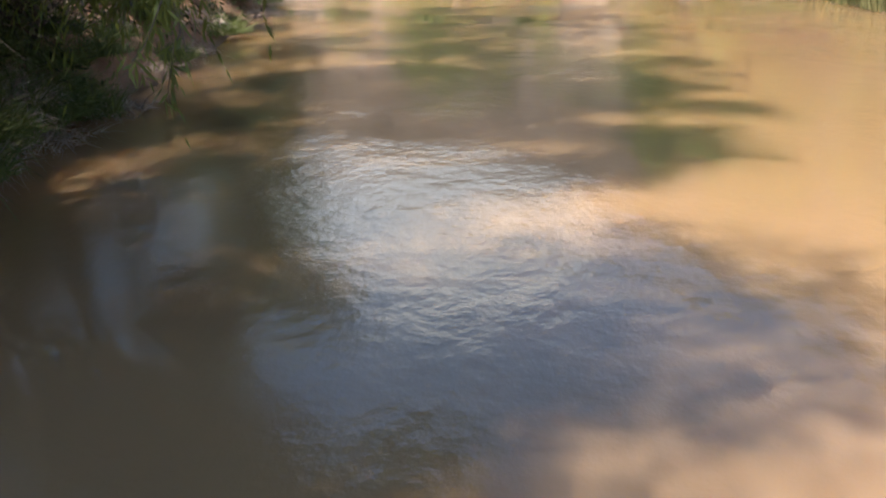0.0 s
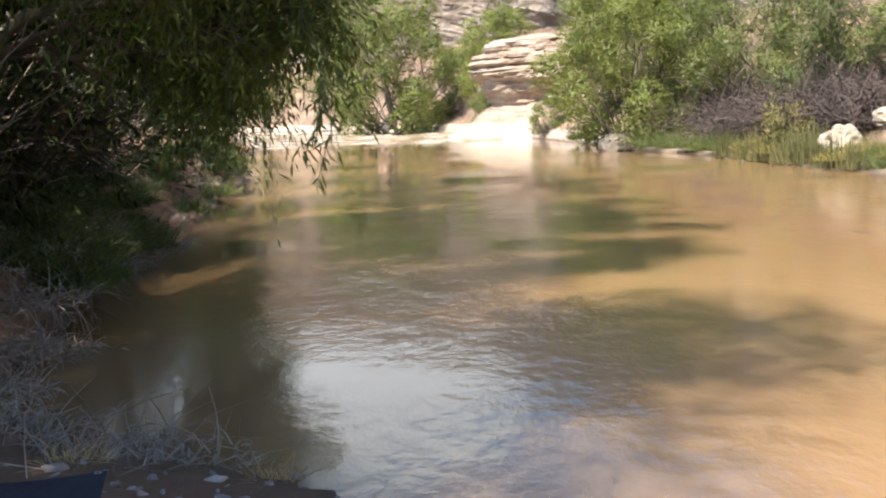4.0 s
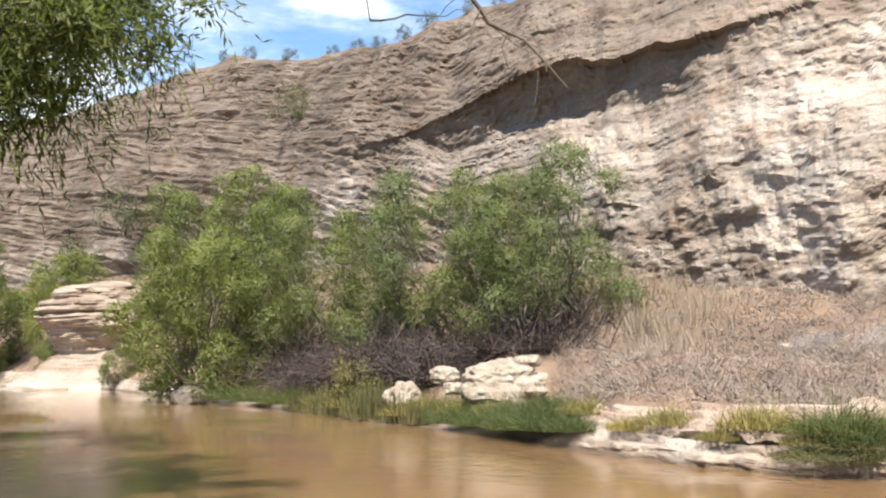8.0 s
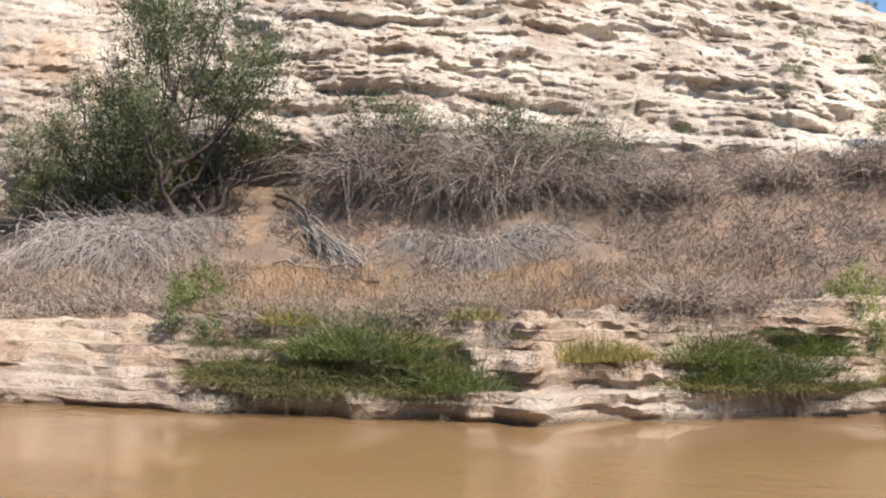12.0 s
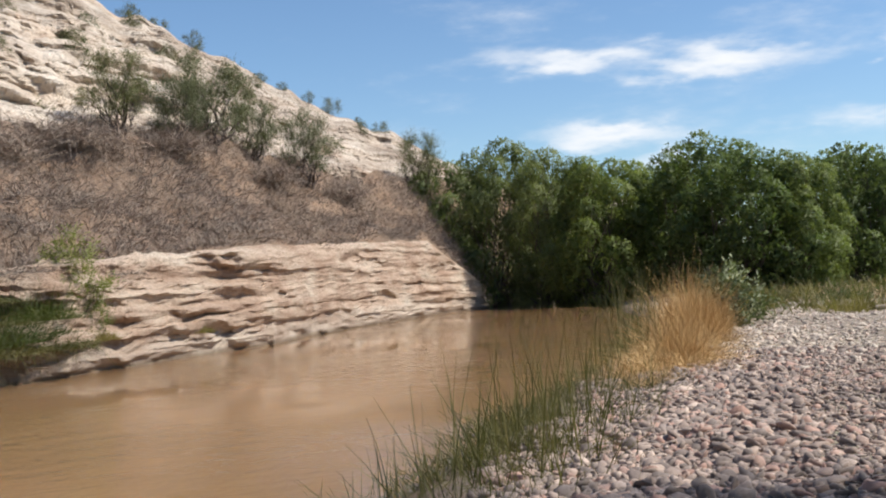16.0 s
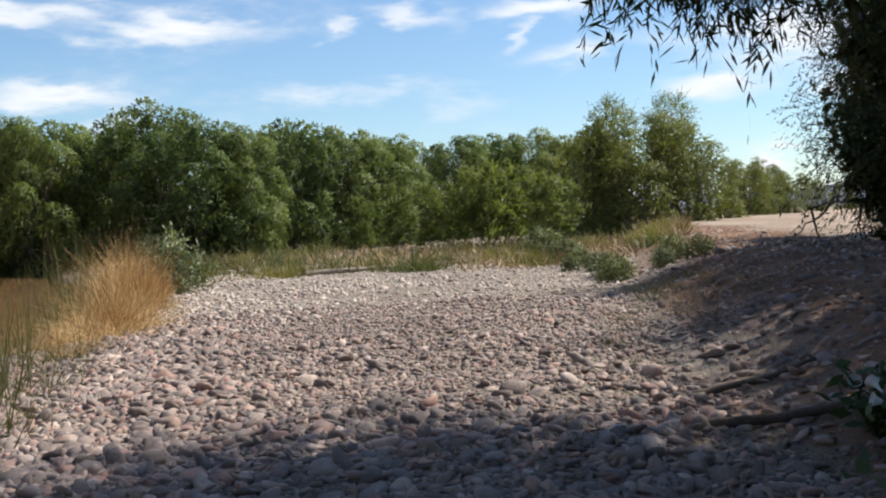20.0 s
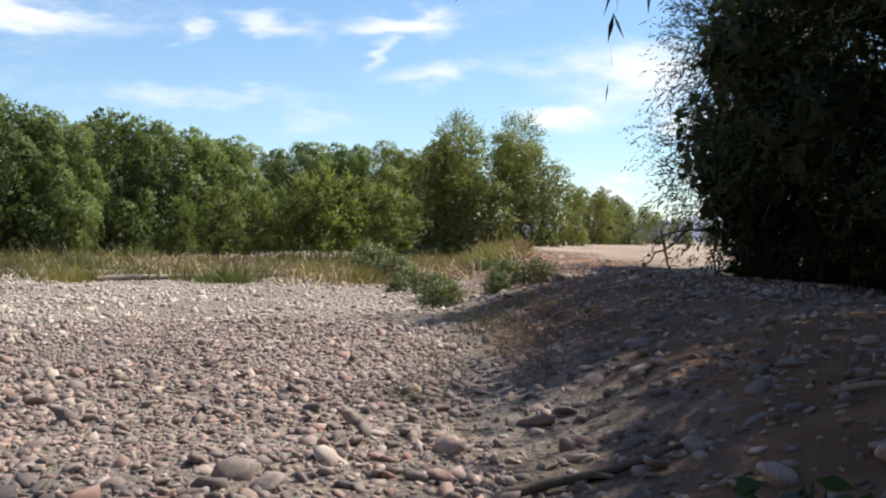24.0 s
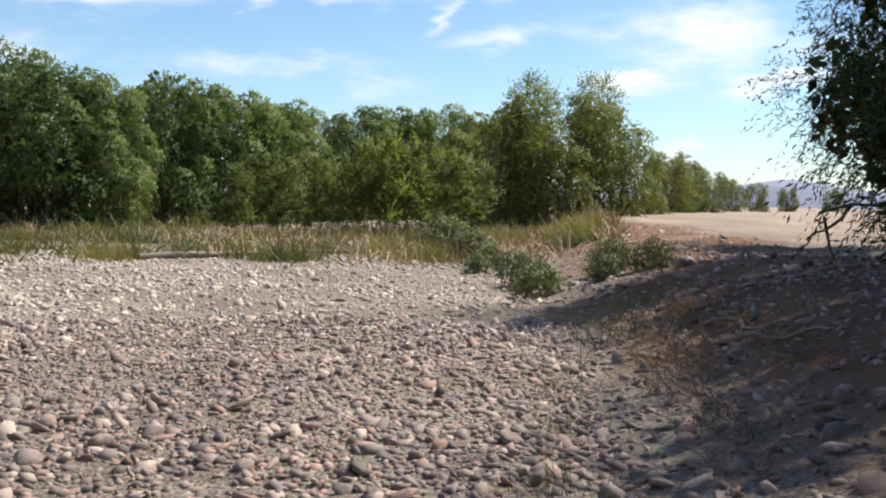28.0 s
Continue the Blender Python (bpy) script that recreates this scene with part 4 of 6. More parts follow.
def lobed_tree(name, seed, height, radius, count, leaf_mat, shoots, per, length, leaf, width, label, category="tree", stems=4, thick=0.13,
               hang=0.4, up=0.15, low=0.12, size=(0.2, 0.36), lean=(0, 0), base_spread=0.25, inner=0.55, skirt=False, core=0, group="", bark=None):
    rng = np.random.default_rng(seed)
    lobes = crown_lobes(rng, height, radius, count, low, size, lean)
    ob = thing(name, label, category, group=group)
    roots = [np.array([math.cos(a) * base_spread, math.sin(a) * base_spread, -0.2]) for a in rng.uniform(0, 6.28, stems)]
    tubes = []
    for i, (x, y, z, r) in enumerate(lobes):
        end = np.array([x, y, z])
        start = roots[i % stems] + [0, 0, 0] if i < stems else None
        if start is None:
            start = roots[i % stems] + (np.array(lobes[i % stems][:3]) - roots[i % stems]) * rng.uniform(0.25, 0.6)
        k = thick * (1.0 if i < stems else 0.5)
        tubes.append(tube(reach(rng, start, end, 8, 0.035, -0.05), k * np.linspace(1, 0.18, 8), 6))
        for _ in range(3):
            tip = end + np.clip(rng.normal(size=3), -1.2, 1.2) * r * 0.5
            tubes.append(tube(reach(rng, start * 0.35 + end * 0.65, tip, 5, 0.06), k * 0.3 * np.linspace(1, 0.2, 5), 4))
    part("trunk", mesh("trunk", *merged(tubes), bark or M_BARK), ob)
    part("crown", shell_leaves("crown", leaf_mat, rng, lobes, shoots, per, length, leaf, width, hang, up, inner, core), ob)
    if skirt:
        # lower stems blackened to hold the crown's own shade
        n = 800
        roots2 = rng.normal(size=(n, 3)) * [radius * 0.5, radius * 0.5, 0] + [0, 0, rng.uniform(0, 0.3)]
        part("dead_growth", mesh("dead_growth", *twigs(roots2, rng.normal(size=(n, 3)) * [1, 1, 0.5] + [0, 0, 1.0], height * rng.uniform(0.15, 0.5, n), 0.03, rng, 0.3), M_DARKSHADEDSTEMS, False), ob, "bare lower stems, shade in their colour")
    return ob


def stand(ob, x, y, z, turn=0.0, size=1.0, tall=1.0, first=False, label=""):
    c = ob if first else copy_thing(ob, pose(x, y, z, 0, 0, turn))
    c.matrix_basis = pose(x, y, z, 0, 0, turn) @ Matrix.Diagonal((size, size, size * tall, 1))
    if label:
        c["label"] = label
    return c


def far(az_deg, k, sink=0.15):
    p = slope_xyz(np.array([float(az_deg)]), np.array([k - 1.0]))[0] if k >= 1 else on_bank(az_deg, k)
    return float(p[0]), float(p[1]), float(p[2]) - sink


def at_dist(az_deg, dist):
    return math.sin(radians(az_deg)) * dist, math.cos(radians(az_deg)) * dist


def near_z(x, y):
    return float(ground_height(np.array([x]), np.array([y]))[0])


# trees beyond the water, upstream
leaning = lobed_tree("willow_tree", 101, 6.8, 3.9, 34, M_WILLOW_LIGHT, 8500, 7, 0.42, 0.12, 0.04, "light green willow tree leaning over the far bank", stems=5, hang=0.3, up=0.4, low=0.0, size=(0.13, 0.25), lean=(-1.0, -1.6), inner=0.8, core=50)
stand(leaning, *far(11.4, 0.9), 0, 0.98, first=True)
stand(leaning, *far(3.4, 0.95), 60, 0.5, 0.9, label="bright willow bush at the water beside the rock pulpit")
stand(leaning, *far(6.6, 0.85), 150, 0.42, 0.8, label="low bright willow bush at the water below the rock pulpit")
tall_willow = lobed_tree("willow_tree", 102, 11.0, 3.1, 26, M_WILLOW_LIGHT, 4500, 7, 0.5, 0.15, 0.05, "tall light green willow tree standing below the cliff", stems=4, hang=0.35, up=0.35, low=0.2, size=(0.2, 0.34), inner=0.8, core=40)
stand(tall_willow, *far(9.6, 1.2), 0, 0.93, first=True)
stand(tall_willow, *far(13.0, 1.25), 90, 0.9)
stand(tall_willow, *far(14.8, 1.2), 200, 0.78)
stand(tall_willow, *far(3.2, 1.05), 250, 0.82)
stand(tall_willow, *far(4.7, 1.35), 20, 0.7)
for a, dist, sc, turn in ((-1.9, 94, 1.75, 30), (1.9, 99, 1.25, 200)):
    x, y = at_dist(a, dist)
    stand(leaning, x, y, 0.3, turn, sc, label="broad bright green willow beside the riffle")
for a, dist, sc, turn in ((-5.0, 112, 1.2, 300), (-8.5, 125, 1.1, 100)):
    x, y = at_dist(a, dist)
    stand(tall_willow, x, y, 0.5, turn, sc)
tamarisk = lobed_tree("tamarisk_tree", 103, 7.6, 3.2, 19, M_TAMARISK, 3800, 8, 0.62, 0.12, 0.034, "feathery grey-green tamarisk with bare lower stems, shade in their colour", stems=6, hang=0.3, up=0.45, low=0.16, size=(0.14, 0.27), skirt=True, thick=0.11, inner=0.6, core=22, group="tamarisks on the far bank")
stand(tamarisk, *far(17.2, 1.22), 10, 0.9, first=True)
for a, k, turn, sc in ((20.0, 1.4, 100, 0.86), (22.9, 1.35, 190, 0.98), (26.0, 1.45, 250, 0.84), (30.0, 1.52, 60, 0.86), (28.2, 1.62, 30, 0.7)):
    stand(tamarisk, *far(a, k), turn, sc)

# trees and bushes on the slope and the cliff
slope_tree = lobed_tree("slope_tree", 104, 5.4, 2.3, 16, M_OLIVE, 2600, 8, 0.8, 0.12, 0.03, "sparse olive-green tree with dark exposed stems on the slope", stems=6, hang=0.1, up=1.0, low=0.25, size=(0.25, 0.45), inner=0.0, thick=0.12, group="trees on the dry slope", bark=M_DARKSHADEDSTEMS)
stand(slope_tree, *far(57.6, 1.70), 0, 1.15, first=True)
stand(slope_tree, *far(50.6, 1.74), 120, 0.55)
stand(slope_tree, *far(53.4, 1.76), 220, 0.68, 1.05)
stand(slope_tree, *far(55.6, 1.72), 300, 0.6, 0.9)
stand(slope_tree, *far(101.2, 1.92), 200, 0.62, 0.8)
stand(slope_tree, *far(103.4, 1.95), 20, 0.5, 0.8)
stand(slope_tree, *far(99.4, 1.9), 120, 0.42, 0.9)
stand(slope_tree, *far(106.2, 1.85), 260, 0.5)
stand(slope_tree, *far(96.4, 1.95), 20, 0.45)
stand(slope_tree, *far(112.5, 1.9), 20, 0.5)
cliff_bush = lobed_tree("cliff_bush", 105, 1.5, 1.0, 9, M_OLIVE, 420, 5, 0.35, 0.12, 0.035, "small dusty olive bush growing from the rock", "bush", stems=4, hang=0.1, up=0.4, low=0.1, thick=0.03, inner=0.2, group="shrubs on the cliff")
first = True
for a, el, dist, sc in ((6.3, 7.4, 88, 2.2), (4.3, 5.0, 88, 2.0), (15.4, 13.4, 68, 1.6), (43.4, 8.6, 33.5, 0.8), (33.9, 6.6, 38, 1.0), (46.7, 7.4, 32, 1.0), (36.4, 6.3, 36, 0.7), (84.8, 7.9, 29.5, 0.8), (88.8, 8.2, 30, 0.8), (92.6, 7.9, 31, 0.7), (41, 8.4, 34, 0.6)):
    x, y = at_dist(a, dist)
    stand(cliff_bush, x, y, EYE_Z + dist * math.tan(radians(el)) - 0.5 * sc, 40 * a, sc, first=first)
    first = False
for a in (8, 9.5, 11.6, 13.0, 15.2, 17.6, 19.0, 20.2, 21.6, 23.0, 25.4, 27.0, 94.0, 97.1, 98.6, 100.4, 102.2, 104.0, 105.1, 106.5, 107.8, 109.2, 110.4, 111.1):
    p = on_bank(a, 3.0)
    stand(cliff_bush, float(p[0]), float(p[1]), float(p[2]) - 0.25, 77 * a, 0.25 + 0.35 * ((a * 7.3) % 1) + (0.12 if a < 30 else 0), label="dark desert shrub on the rim of the cliff")

rng = np.random.default_rng(17)
for k in range(26):
    a, up = rng.uniform(90, 111), rng.uniform(2.08, 2.92)
    p = on_bank(a, up)
    stand(cliff_bush, float(p[0]), float(p[1]), float(p[2]) - 0.15, 77 * k, rng.uniform(0.3, 0.65), label="low dark shrub clinging to the rocky hillside")

# the wood downstream
wood = [lobed_tree("round_tree", 111, 6.8, 3.3, 34, M_FOREST, 5200, 6, 0.26, 0.15, 0.075, "dense dark green round tree at the edge of the wood", hang=0.25, up=0.3, low=0.03, size=(0.2, 0.3), inner=0.88, core=85, group="trees of the wood"),
        lobed_tree("round_tree", 112, 7.2, 2.9, 32, M_FOREST, 5000, 6, 0.4, 0.16, 0.06, "dense green drooping tree at the edge of the wood", hang=0.8, low=0.03, size=(0.18, 0.3), inner=0.88, core=85, group="trees of the wood"),
        lobed_tree("round_tree", 113, 6.4, 3.4, 36, M_FOREST, 5200, 6, 0.28, 0.15, 0.07, "bushy mid-green tree at the edge of the wood", hang=0.3, up=0.35, low=0.03, size=(0.17, 0.3), inner=0.88, core=85, group="trees of the wood"),
        lobed_tree("drooping_tree", 116, 7.2, 3.2, 34, M_TAMARISK, 5200, 6, 0.55, 0.17, 0.055, "light olive drooping willow at the water's edge of the wood", hang=1.0, low=0.02, size=(0.16, 0.28), inner=0.85, core=60, group="trees of the wood")]
rng = np.random.default_rng(7)
used = [0, 0, 0, 0]
WOOD = [(113.9, 44, 5.9), (116.8, 43, 7.1), (119.6, 41, 6.3), (122.3, 39.5, 6.5), (124.9, 42, 5.8), (127.6, 40, 6.4), (130.0, 37.5, 6.1), (132.6, 38, 6.0), (135.8, 43, 5.9), (138.2, 45, 5.3),
        (140.4, 47, 5.0), (142.4, 52, 4.5), (144.4, 50, 4.6), (146.6, 53, 4.5), (148.6, 55, 4.7), (150.4, 58, 4.4), (116, 55, 5.6), (121, 52, 5.7), (126.3, 52, 5.4), (134, 54, 5.2), (140, 62, 4.7), (146, 66, 4.3), (152, 70, 4.2), (111.6, 50, 4.6)]
for i, (a, dist, el) in enumerate(WOOD):
    k = 3 if a < 121 and dist < 48 or i in (11, 14) else (i * 2 + i // 3) % 3
    x, y = at_dist(a, dist)
    zb = max(near_z(x, y), 0.2) - 0.2
    size = (EYE_Z - 0.2 + dist * math.tan(radians(el)) - zb) / (7.1, 7.5, 6.7, 7.5)[k]
    wide = rng.uniform(0.8, 1.0)
    stand(wood[k], x, y, zb, rng.uniform(0, 360), size * 1.03 * wide, rng.uniform(0.94, 1.04) / wide, first=not used[k])
    used[k] = 1
cottonwood = lobed_tree("cottonwood_tree", 114, 7.4, 2.2, 20, M_TAMARISK, 1250, 6, 0.6, 0.14, 0.06, "tall open light green cottonwood beyond the gravel bar", stems=4, hang=0.1, up=0.6, low=0.3, size=(0.2, 0.32), inner=0.2, group="cottonwoods beyond the bar")
x, y = at_dist(153.0, 47)
stand(cottonwood, x, y, near_z(x, y), 0, 0.82, first=True)
x, y = at_dist(156.0, 49)
stand(cottonwood, x, y, near_z(x, y), 120, 0.80)
thicket = lobed_tree("willow_thicket", 115, 4.9, 2.5, 24, M_THICKET, 2600, 6, 0.4, 0.14, 0.055, "yellow-green willow thicket with dark stems beyond the bar", stems=5, hang=0.4, up=0.3, low=0.05, size=(0.16, 0.3), inner=0.75, core=30, group="willow thickets beyond the bar")
for n, (a, dist, sc) in enumerate([(151.6, 43, 0.95), (154.0, 42, 1.0), (156.4, 44, 0.9), (158.4, 56, 0.68), (159.9, 66, 0.72), (161.0, 80, 0.75), (162.0, 95, 0.75), (163.2, 120, 0.75), (164.6, 150, 0.8), (166.2, 175, 0.8), (168.4, 200, 0.85), (149.6, 46, 0.6), (160.4, 73, 0.7)]):
    x, y = at_dist(a, dist)
    stand(thicket, x, y, near_z(x, y) - 0.1, 70 * n, sc, first=n == 0)


def bank_tree(name, label, seed, stems, lobes, leaf_mat, shoots, per, length, leaf, width, hang, core=260, core_leaf=0.22, split=0):
    """A near tree: stems from the bank, a limb to every clump of its crown."""
    rng = np.random.default_rng(seed)
    ob = thing(name, label, "tree")
    tubes, tops = [], []
    for base, top, r in stems:
        path = reach(rng, base, top, 10, 0.03)
        tubes.append(tube(path, r * np.linspace(1, 0.35, 10), 9))
        tops.append(path)
    xyz = [(*at_dist(a, dist), zz, r) for a, dist, zz, r in lobes]
    for x, y, zz, r in xyz:
        end = np.array([x, y, zz])
        path = min(tops, key=lambda q: np.linalg.norm(q[6] - end))
        start = path[int(np.clip(4 + (zz - path[4][2]), 3, 9))]
        tubes.append(tube(reach(rng, start, end, 8, 0.05, 0.06), 0.05 * np.linspace(1, 0.15, 8), 6))
        for _ in range(7):
            tip = end + np.clip(rng.normal(size=3), -1.1, 1.1) * r * 0.7
            tubes.append(tube(reach(rng, start * 0.3 + end * 0.7, tip, 6, 0.07), 0.014 * np.linspace(1, 0.2, 6), 4))
    part("trunk", mesh("trunk", *merged(tubes), M_BARK), ob)
    if split:
        # each clump breaks into smaller sprays with gaps between them
        sprays = []
        for x, y, zz, r in xyz:
            for _ in range(split if r > 0.6 else 4):
                o = rng.normal(size=3)
                o *= rng.uniform(0.45, 0.95) * r / np.linalg.norm(o)
                sprays.append((x + o[0], y + o[1], zz + o[2] * 0.85, r * rng.uniform(0.24, 0.42)))
        xyz = sprays
    part("crown", shell_leaves("crown", leaf_mat, rng, xyz, shoots, per, length, leaf, width, hang, 0.0, 0.25, core, core_leaf), ob)
    return ob


# the willow that hangs over the water
# clumps of its crown: direction, distance, height, radius
OVER_WATER = [(8.6, 9.2, 4.85, 0.5), (5.4, 9.2, 4.6, 0.62), (2.2, 8.8, 4.25, 0.7), (4.2, 9.4, 5.5, 0.8), (-1.6, 8.6, 4.5, 0.9), (-0.6, 9.0, 3.9, 0.5), (-4.4, 8.4, 3.8, 0.7), (-7, 8.6, 4.4, 1.2), (-8.4, 8.4, 3.1, 0.8)]
OVER_BANK = [(-7.2, 8.0, 2.55, 0.38), (-9.6, 9.0, 2.6, 0.6), (-7.8, 8.8, 2.75, 0.5), (-6.4, 8.3, 2.5, 0.34), (-13, 8.2, 4.3, 1.25), (-13.5, 8.0, 3.2, 0.8), (-18, 7.8, 3.9, 1.3), (-24, 7.4, 3.8, 1.2), (-27, 8, 4.6, 1.4)]
UPSTREAM = [(-11.4, 9.6, 2.3, 0.62), (-13.4, 10.4, 2.4, 0.75), (1.0, 12.5, 6.0, 1.2), (-4.0, 12.0, 5.8, 1.3), (3.6, 12.6, 6.7, 1.0), (-8, 13, 6.2, 1.5), (-1.5, 14, 6.8, 1.4), (-6, 11, 4.8, 1.2), (-11, 12, 5.0, 1.4),
            (-9, 11, 3.6, 1.0), (-11.5, 15, 4.0, 1.3), (-12, 20, 4.2, 1.5), (-11, 27, 4.4, 1.7), (-11, 36, 4.4, 2.0), (-14, 13, 5.6, 1.6), (-13, 18, 6.0, 1.8), (-11.5, 24, 6.4, 2.1), (-10.5, 31, 6.6, 2.2),
            (-21, 10, 4.8, 1.4)]
near_willow = bank_tree("near_willow_tree", "big willow with narrow green leaves hanging over the water", 21,
    [((-4.6, 8.5, 0.5), (-2.4, 8.6, 6.0), 0.15), ((-4.9, 11.5, 0.6), (-2.5, 10.5, 6.2), 0.17), ((-5.2, 6.6, 0.6), (-3.4, 7.2, 5.8), 0.12), ((-5.0, 14.5, 0.6), (-3.0, 13.0, 6.0), 0.14)],
    OVER_WATER + OVER_BANK + UPSTREAM
    # high clumps above the view, set to shade the water below
    + [(math.degrees(math.atan2(px, py)), math.hypot(px, py), pz, 1.25) for px, py, pz in [(px0 - 0.03 * (py0 - 8) + 0.3 * math.sin(py0 * 2.1 + px0), py0, 8.0 + 0.13 * (py0 - 8)) for py0 in (8.2, 9.8, 11.4, 13.0, 14.8, 16.6, 18.6, 20.6, 23.0) for px0 in (-3.6, -1.9, -0.3)]],
    M_NEARWILLOW, 40000, 9, 0.5, 0.13, 0.02, 0.7, 24, 0.22, split=10)
rng = np.random.default_rng(31)
shoot = reach(rng, (-1.15, 7.9, 3.6), (-0.75, 7.53, 1.52), 12, 0.012)
hung = [shoot] + [reach(rng, shoot[i], shoot[i] + rng.normal(size=3) * [0.15, 0.15, 0.05] - [0, 0, rng.uniform(0.15, 0.4)], 6, 0.03) for i in (2, 3, 4, 5, 6, 6, 7, 8, 8, 9, 10)]
hanging = part("hanging_shoot", mesh("hanging_shoot", *merged([tube(h, 0.006 * np.linspace(1, 0.3, len(h)), 5) for h in hung]), M_BARK), near_willow)
roots = np.concatenate([h[1:][rng.integers(0, len(h) - 1, 34)] + rng.normal(size=(34, 3)) * 0.015 for h in hung])
v, fc = blades(roots, rng.normal(size=(len(roots), 3)) * 0.45 + [0, 0, -1.0], rng.uniform(0.10, 0.17, len(roots)), 0.018, rng)
part("hanging_foliage", mesh("hanging_foliage", v, fc, M_NEARWILLOW, False), hanging, "narrow drooping willow leaves")

# Trees behind the willow, their shade put into the leaf colour.
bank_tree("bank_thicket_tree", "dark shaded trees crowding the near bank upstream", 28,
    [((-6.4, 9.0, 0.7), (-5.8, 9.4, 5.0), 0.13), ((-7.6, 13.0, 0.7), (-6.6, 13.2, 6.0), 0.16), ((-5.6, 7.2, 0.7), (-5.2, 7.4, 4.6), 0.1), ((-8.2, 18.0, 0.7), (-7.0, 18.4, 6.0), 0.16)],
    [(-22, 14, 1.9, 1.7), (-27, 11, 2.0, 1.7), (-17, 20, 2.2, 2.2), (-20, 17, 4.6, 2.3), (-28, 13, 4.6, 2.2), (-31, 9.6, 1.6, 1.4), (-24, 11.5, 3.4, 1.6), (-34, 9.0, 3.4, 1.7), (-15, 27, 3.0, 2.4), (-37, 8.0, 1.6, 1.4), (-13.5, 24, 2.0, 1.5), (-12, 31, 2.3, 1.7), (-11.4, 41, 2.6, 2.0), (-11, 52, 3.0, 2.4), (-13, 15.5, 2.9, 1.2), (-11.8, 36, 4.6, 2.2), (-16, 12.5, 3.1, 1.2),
     # these six stand left of the view, added to shade the bank
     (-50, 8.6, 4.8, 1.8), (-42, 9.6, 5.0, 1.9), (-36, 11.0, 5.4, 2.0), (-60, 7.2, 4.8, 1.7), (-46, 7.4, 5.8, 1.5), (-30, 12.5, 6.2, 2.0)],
    M_SHADEDWILLOW, 12500, 8, 0.6, 0.15, 0.035, 0.4, 320, 0.3)

# the willow on the bank, backlit shade put into its leaf colour
LOW_CLUMPS = [(168.3, 17.5, 2.3, 1.4), (172, 16, 2.6, 1.6), (177, 13.5, 2.6, 1.6), (182, 12, 3, 1.8), (176, 15, 1.9, 1.4), (171, 17, 1.6, 1.1), (182, 13, 1.7, 1.4), (188, 11, 2.2, 1.6), (167, 20, 3, 1.6),
              (192, 8.4, 3.0, 1.2), (170, 15.8, 1.7, 0.9), (173, 14.6, 1.6, 1.1), (176.5, 13.2, 1.6, 1.1), (180, 12, 1.6, 1.1), (184.5, 11, 1.7, 1.2), (167.8, 14.3, 1.9, 1.0), (171, 13, 2.4, 1.2), (175, 12, 1.8, 1.0),
              (172, 14.5, 1.5, 0.8), (168.6, 16.4, 1.1, 0.8), (171, 15.2, 1.1, 0.9), (174.5, 13.9, 1.1, 0.9), (178, 12.8, 1.1, 0.9), (182, 11.8, 1.1, 1.0)]
HIGH_CLUMPS = [(168.2, 17.5, 4.2, 1.5), (168.4, 17.4, 6.2, 1.6), (172, 15.6, 5, 1.9), (177, 13.5, 5, 2.0), (178, 13, 6.6, 1.6), (183, 11.5, 5.5, 2.0), (190, 9.5, 4, 1.9), (190, 9, 6.5, 2.0), (169, 21, 5, 1.8),
               # first four lie beside the view, added to shade the bank
               (186, 8.6, 4.8, 1.5), (194, 8.0, 4.8, 1.6), (181, 9.6, 4.4, 1.4), (200, 7.2, 4.5, 1.5), (168, 14.2, 3.4, 1.1), (171, 13, 4.2, 1.0), (175, 12, 3.6, 1.2)]
bank_willow = bank_tree("bank_willow_tree", "large willow on the bank, its backlit darkness in the leaf colour", 22,
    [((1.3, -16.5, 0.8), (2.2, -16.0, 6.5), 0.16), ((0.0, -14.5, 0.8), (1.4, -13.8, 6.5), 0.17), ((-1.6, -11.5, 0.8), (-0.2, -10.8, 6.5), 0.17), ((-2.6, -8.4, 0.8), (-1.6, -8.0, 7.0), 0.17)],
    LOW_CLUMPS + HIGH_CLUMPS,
    M_SHADEDWILLOW, 32000, 9, 0.5, 0.095, 0.021, 0.4, 620, 0.28)
rng = np.random.default_rng(34)
limb = [reach(rng, (1.9, -14.9, 1.5), (4.15, -14.1, 1.38), 9, 0.02, 0.03)]
limb += [reach(rng, limb[0][i], end, 7, 0.05) for i, end in ((8, (3.98, -14.08, 0.86)), (7, (4.34, -14.05, 1.02)), (6, (3.5, -14.1, 0.9)), (5, (3.1, -14.0, 1.1)))]
part("dead_limb", mesh("dead_limb", *merged([tube(b, (0.035 if i == 0 else 0.02) * np.linspace(1, 0.4, len(b)), 6) for i, b in enumerate(limb)]), M_BARK), bank_willow, "low dead branch with drooping twigs")

# the crown over the standing place, its clumps out of view and placed for shade
STEMS = [((-5.4, -3.2, 0.8), (-2.6, -3.0, 6.8), 0.2), ((-5.2, 1.6, 0.8), (-2.6, 2.2, 6.8), 0.18)]
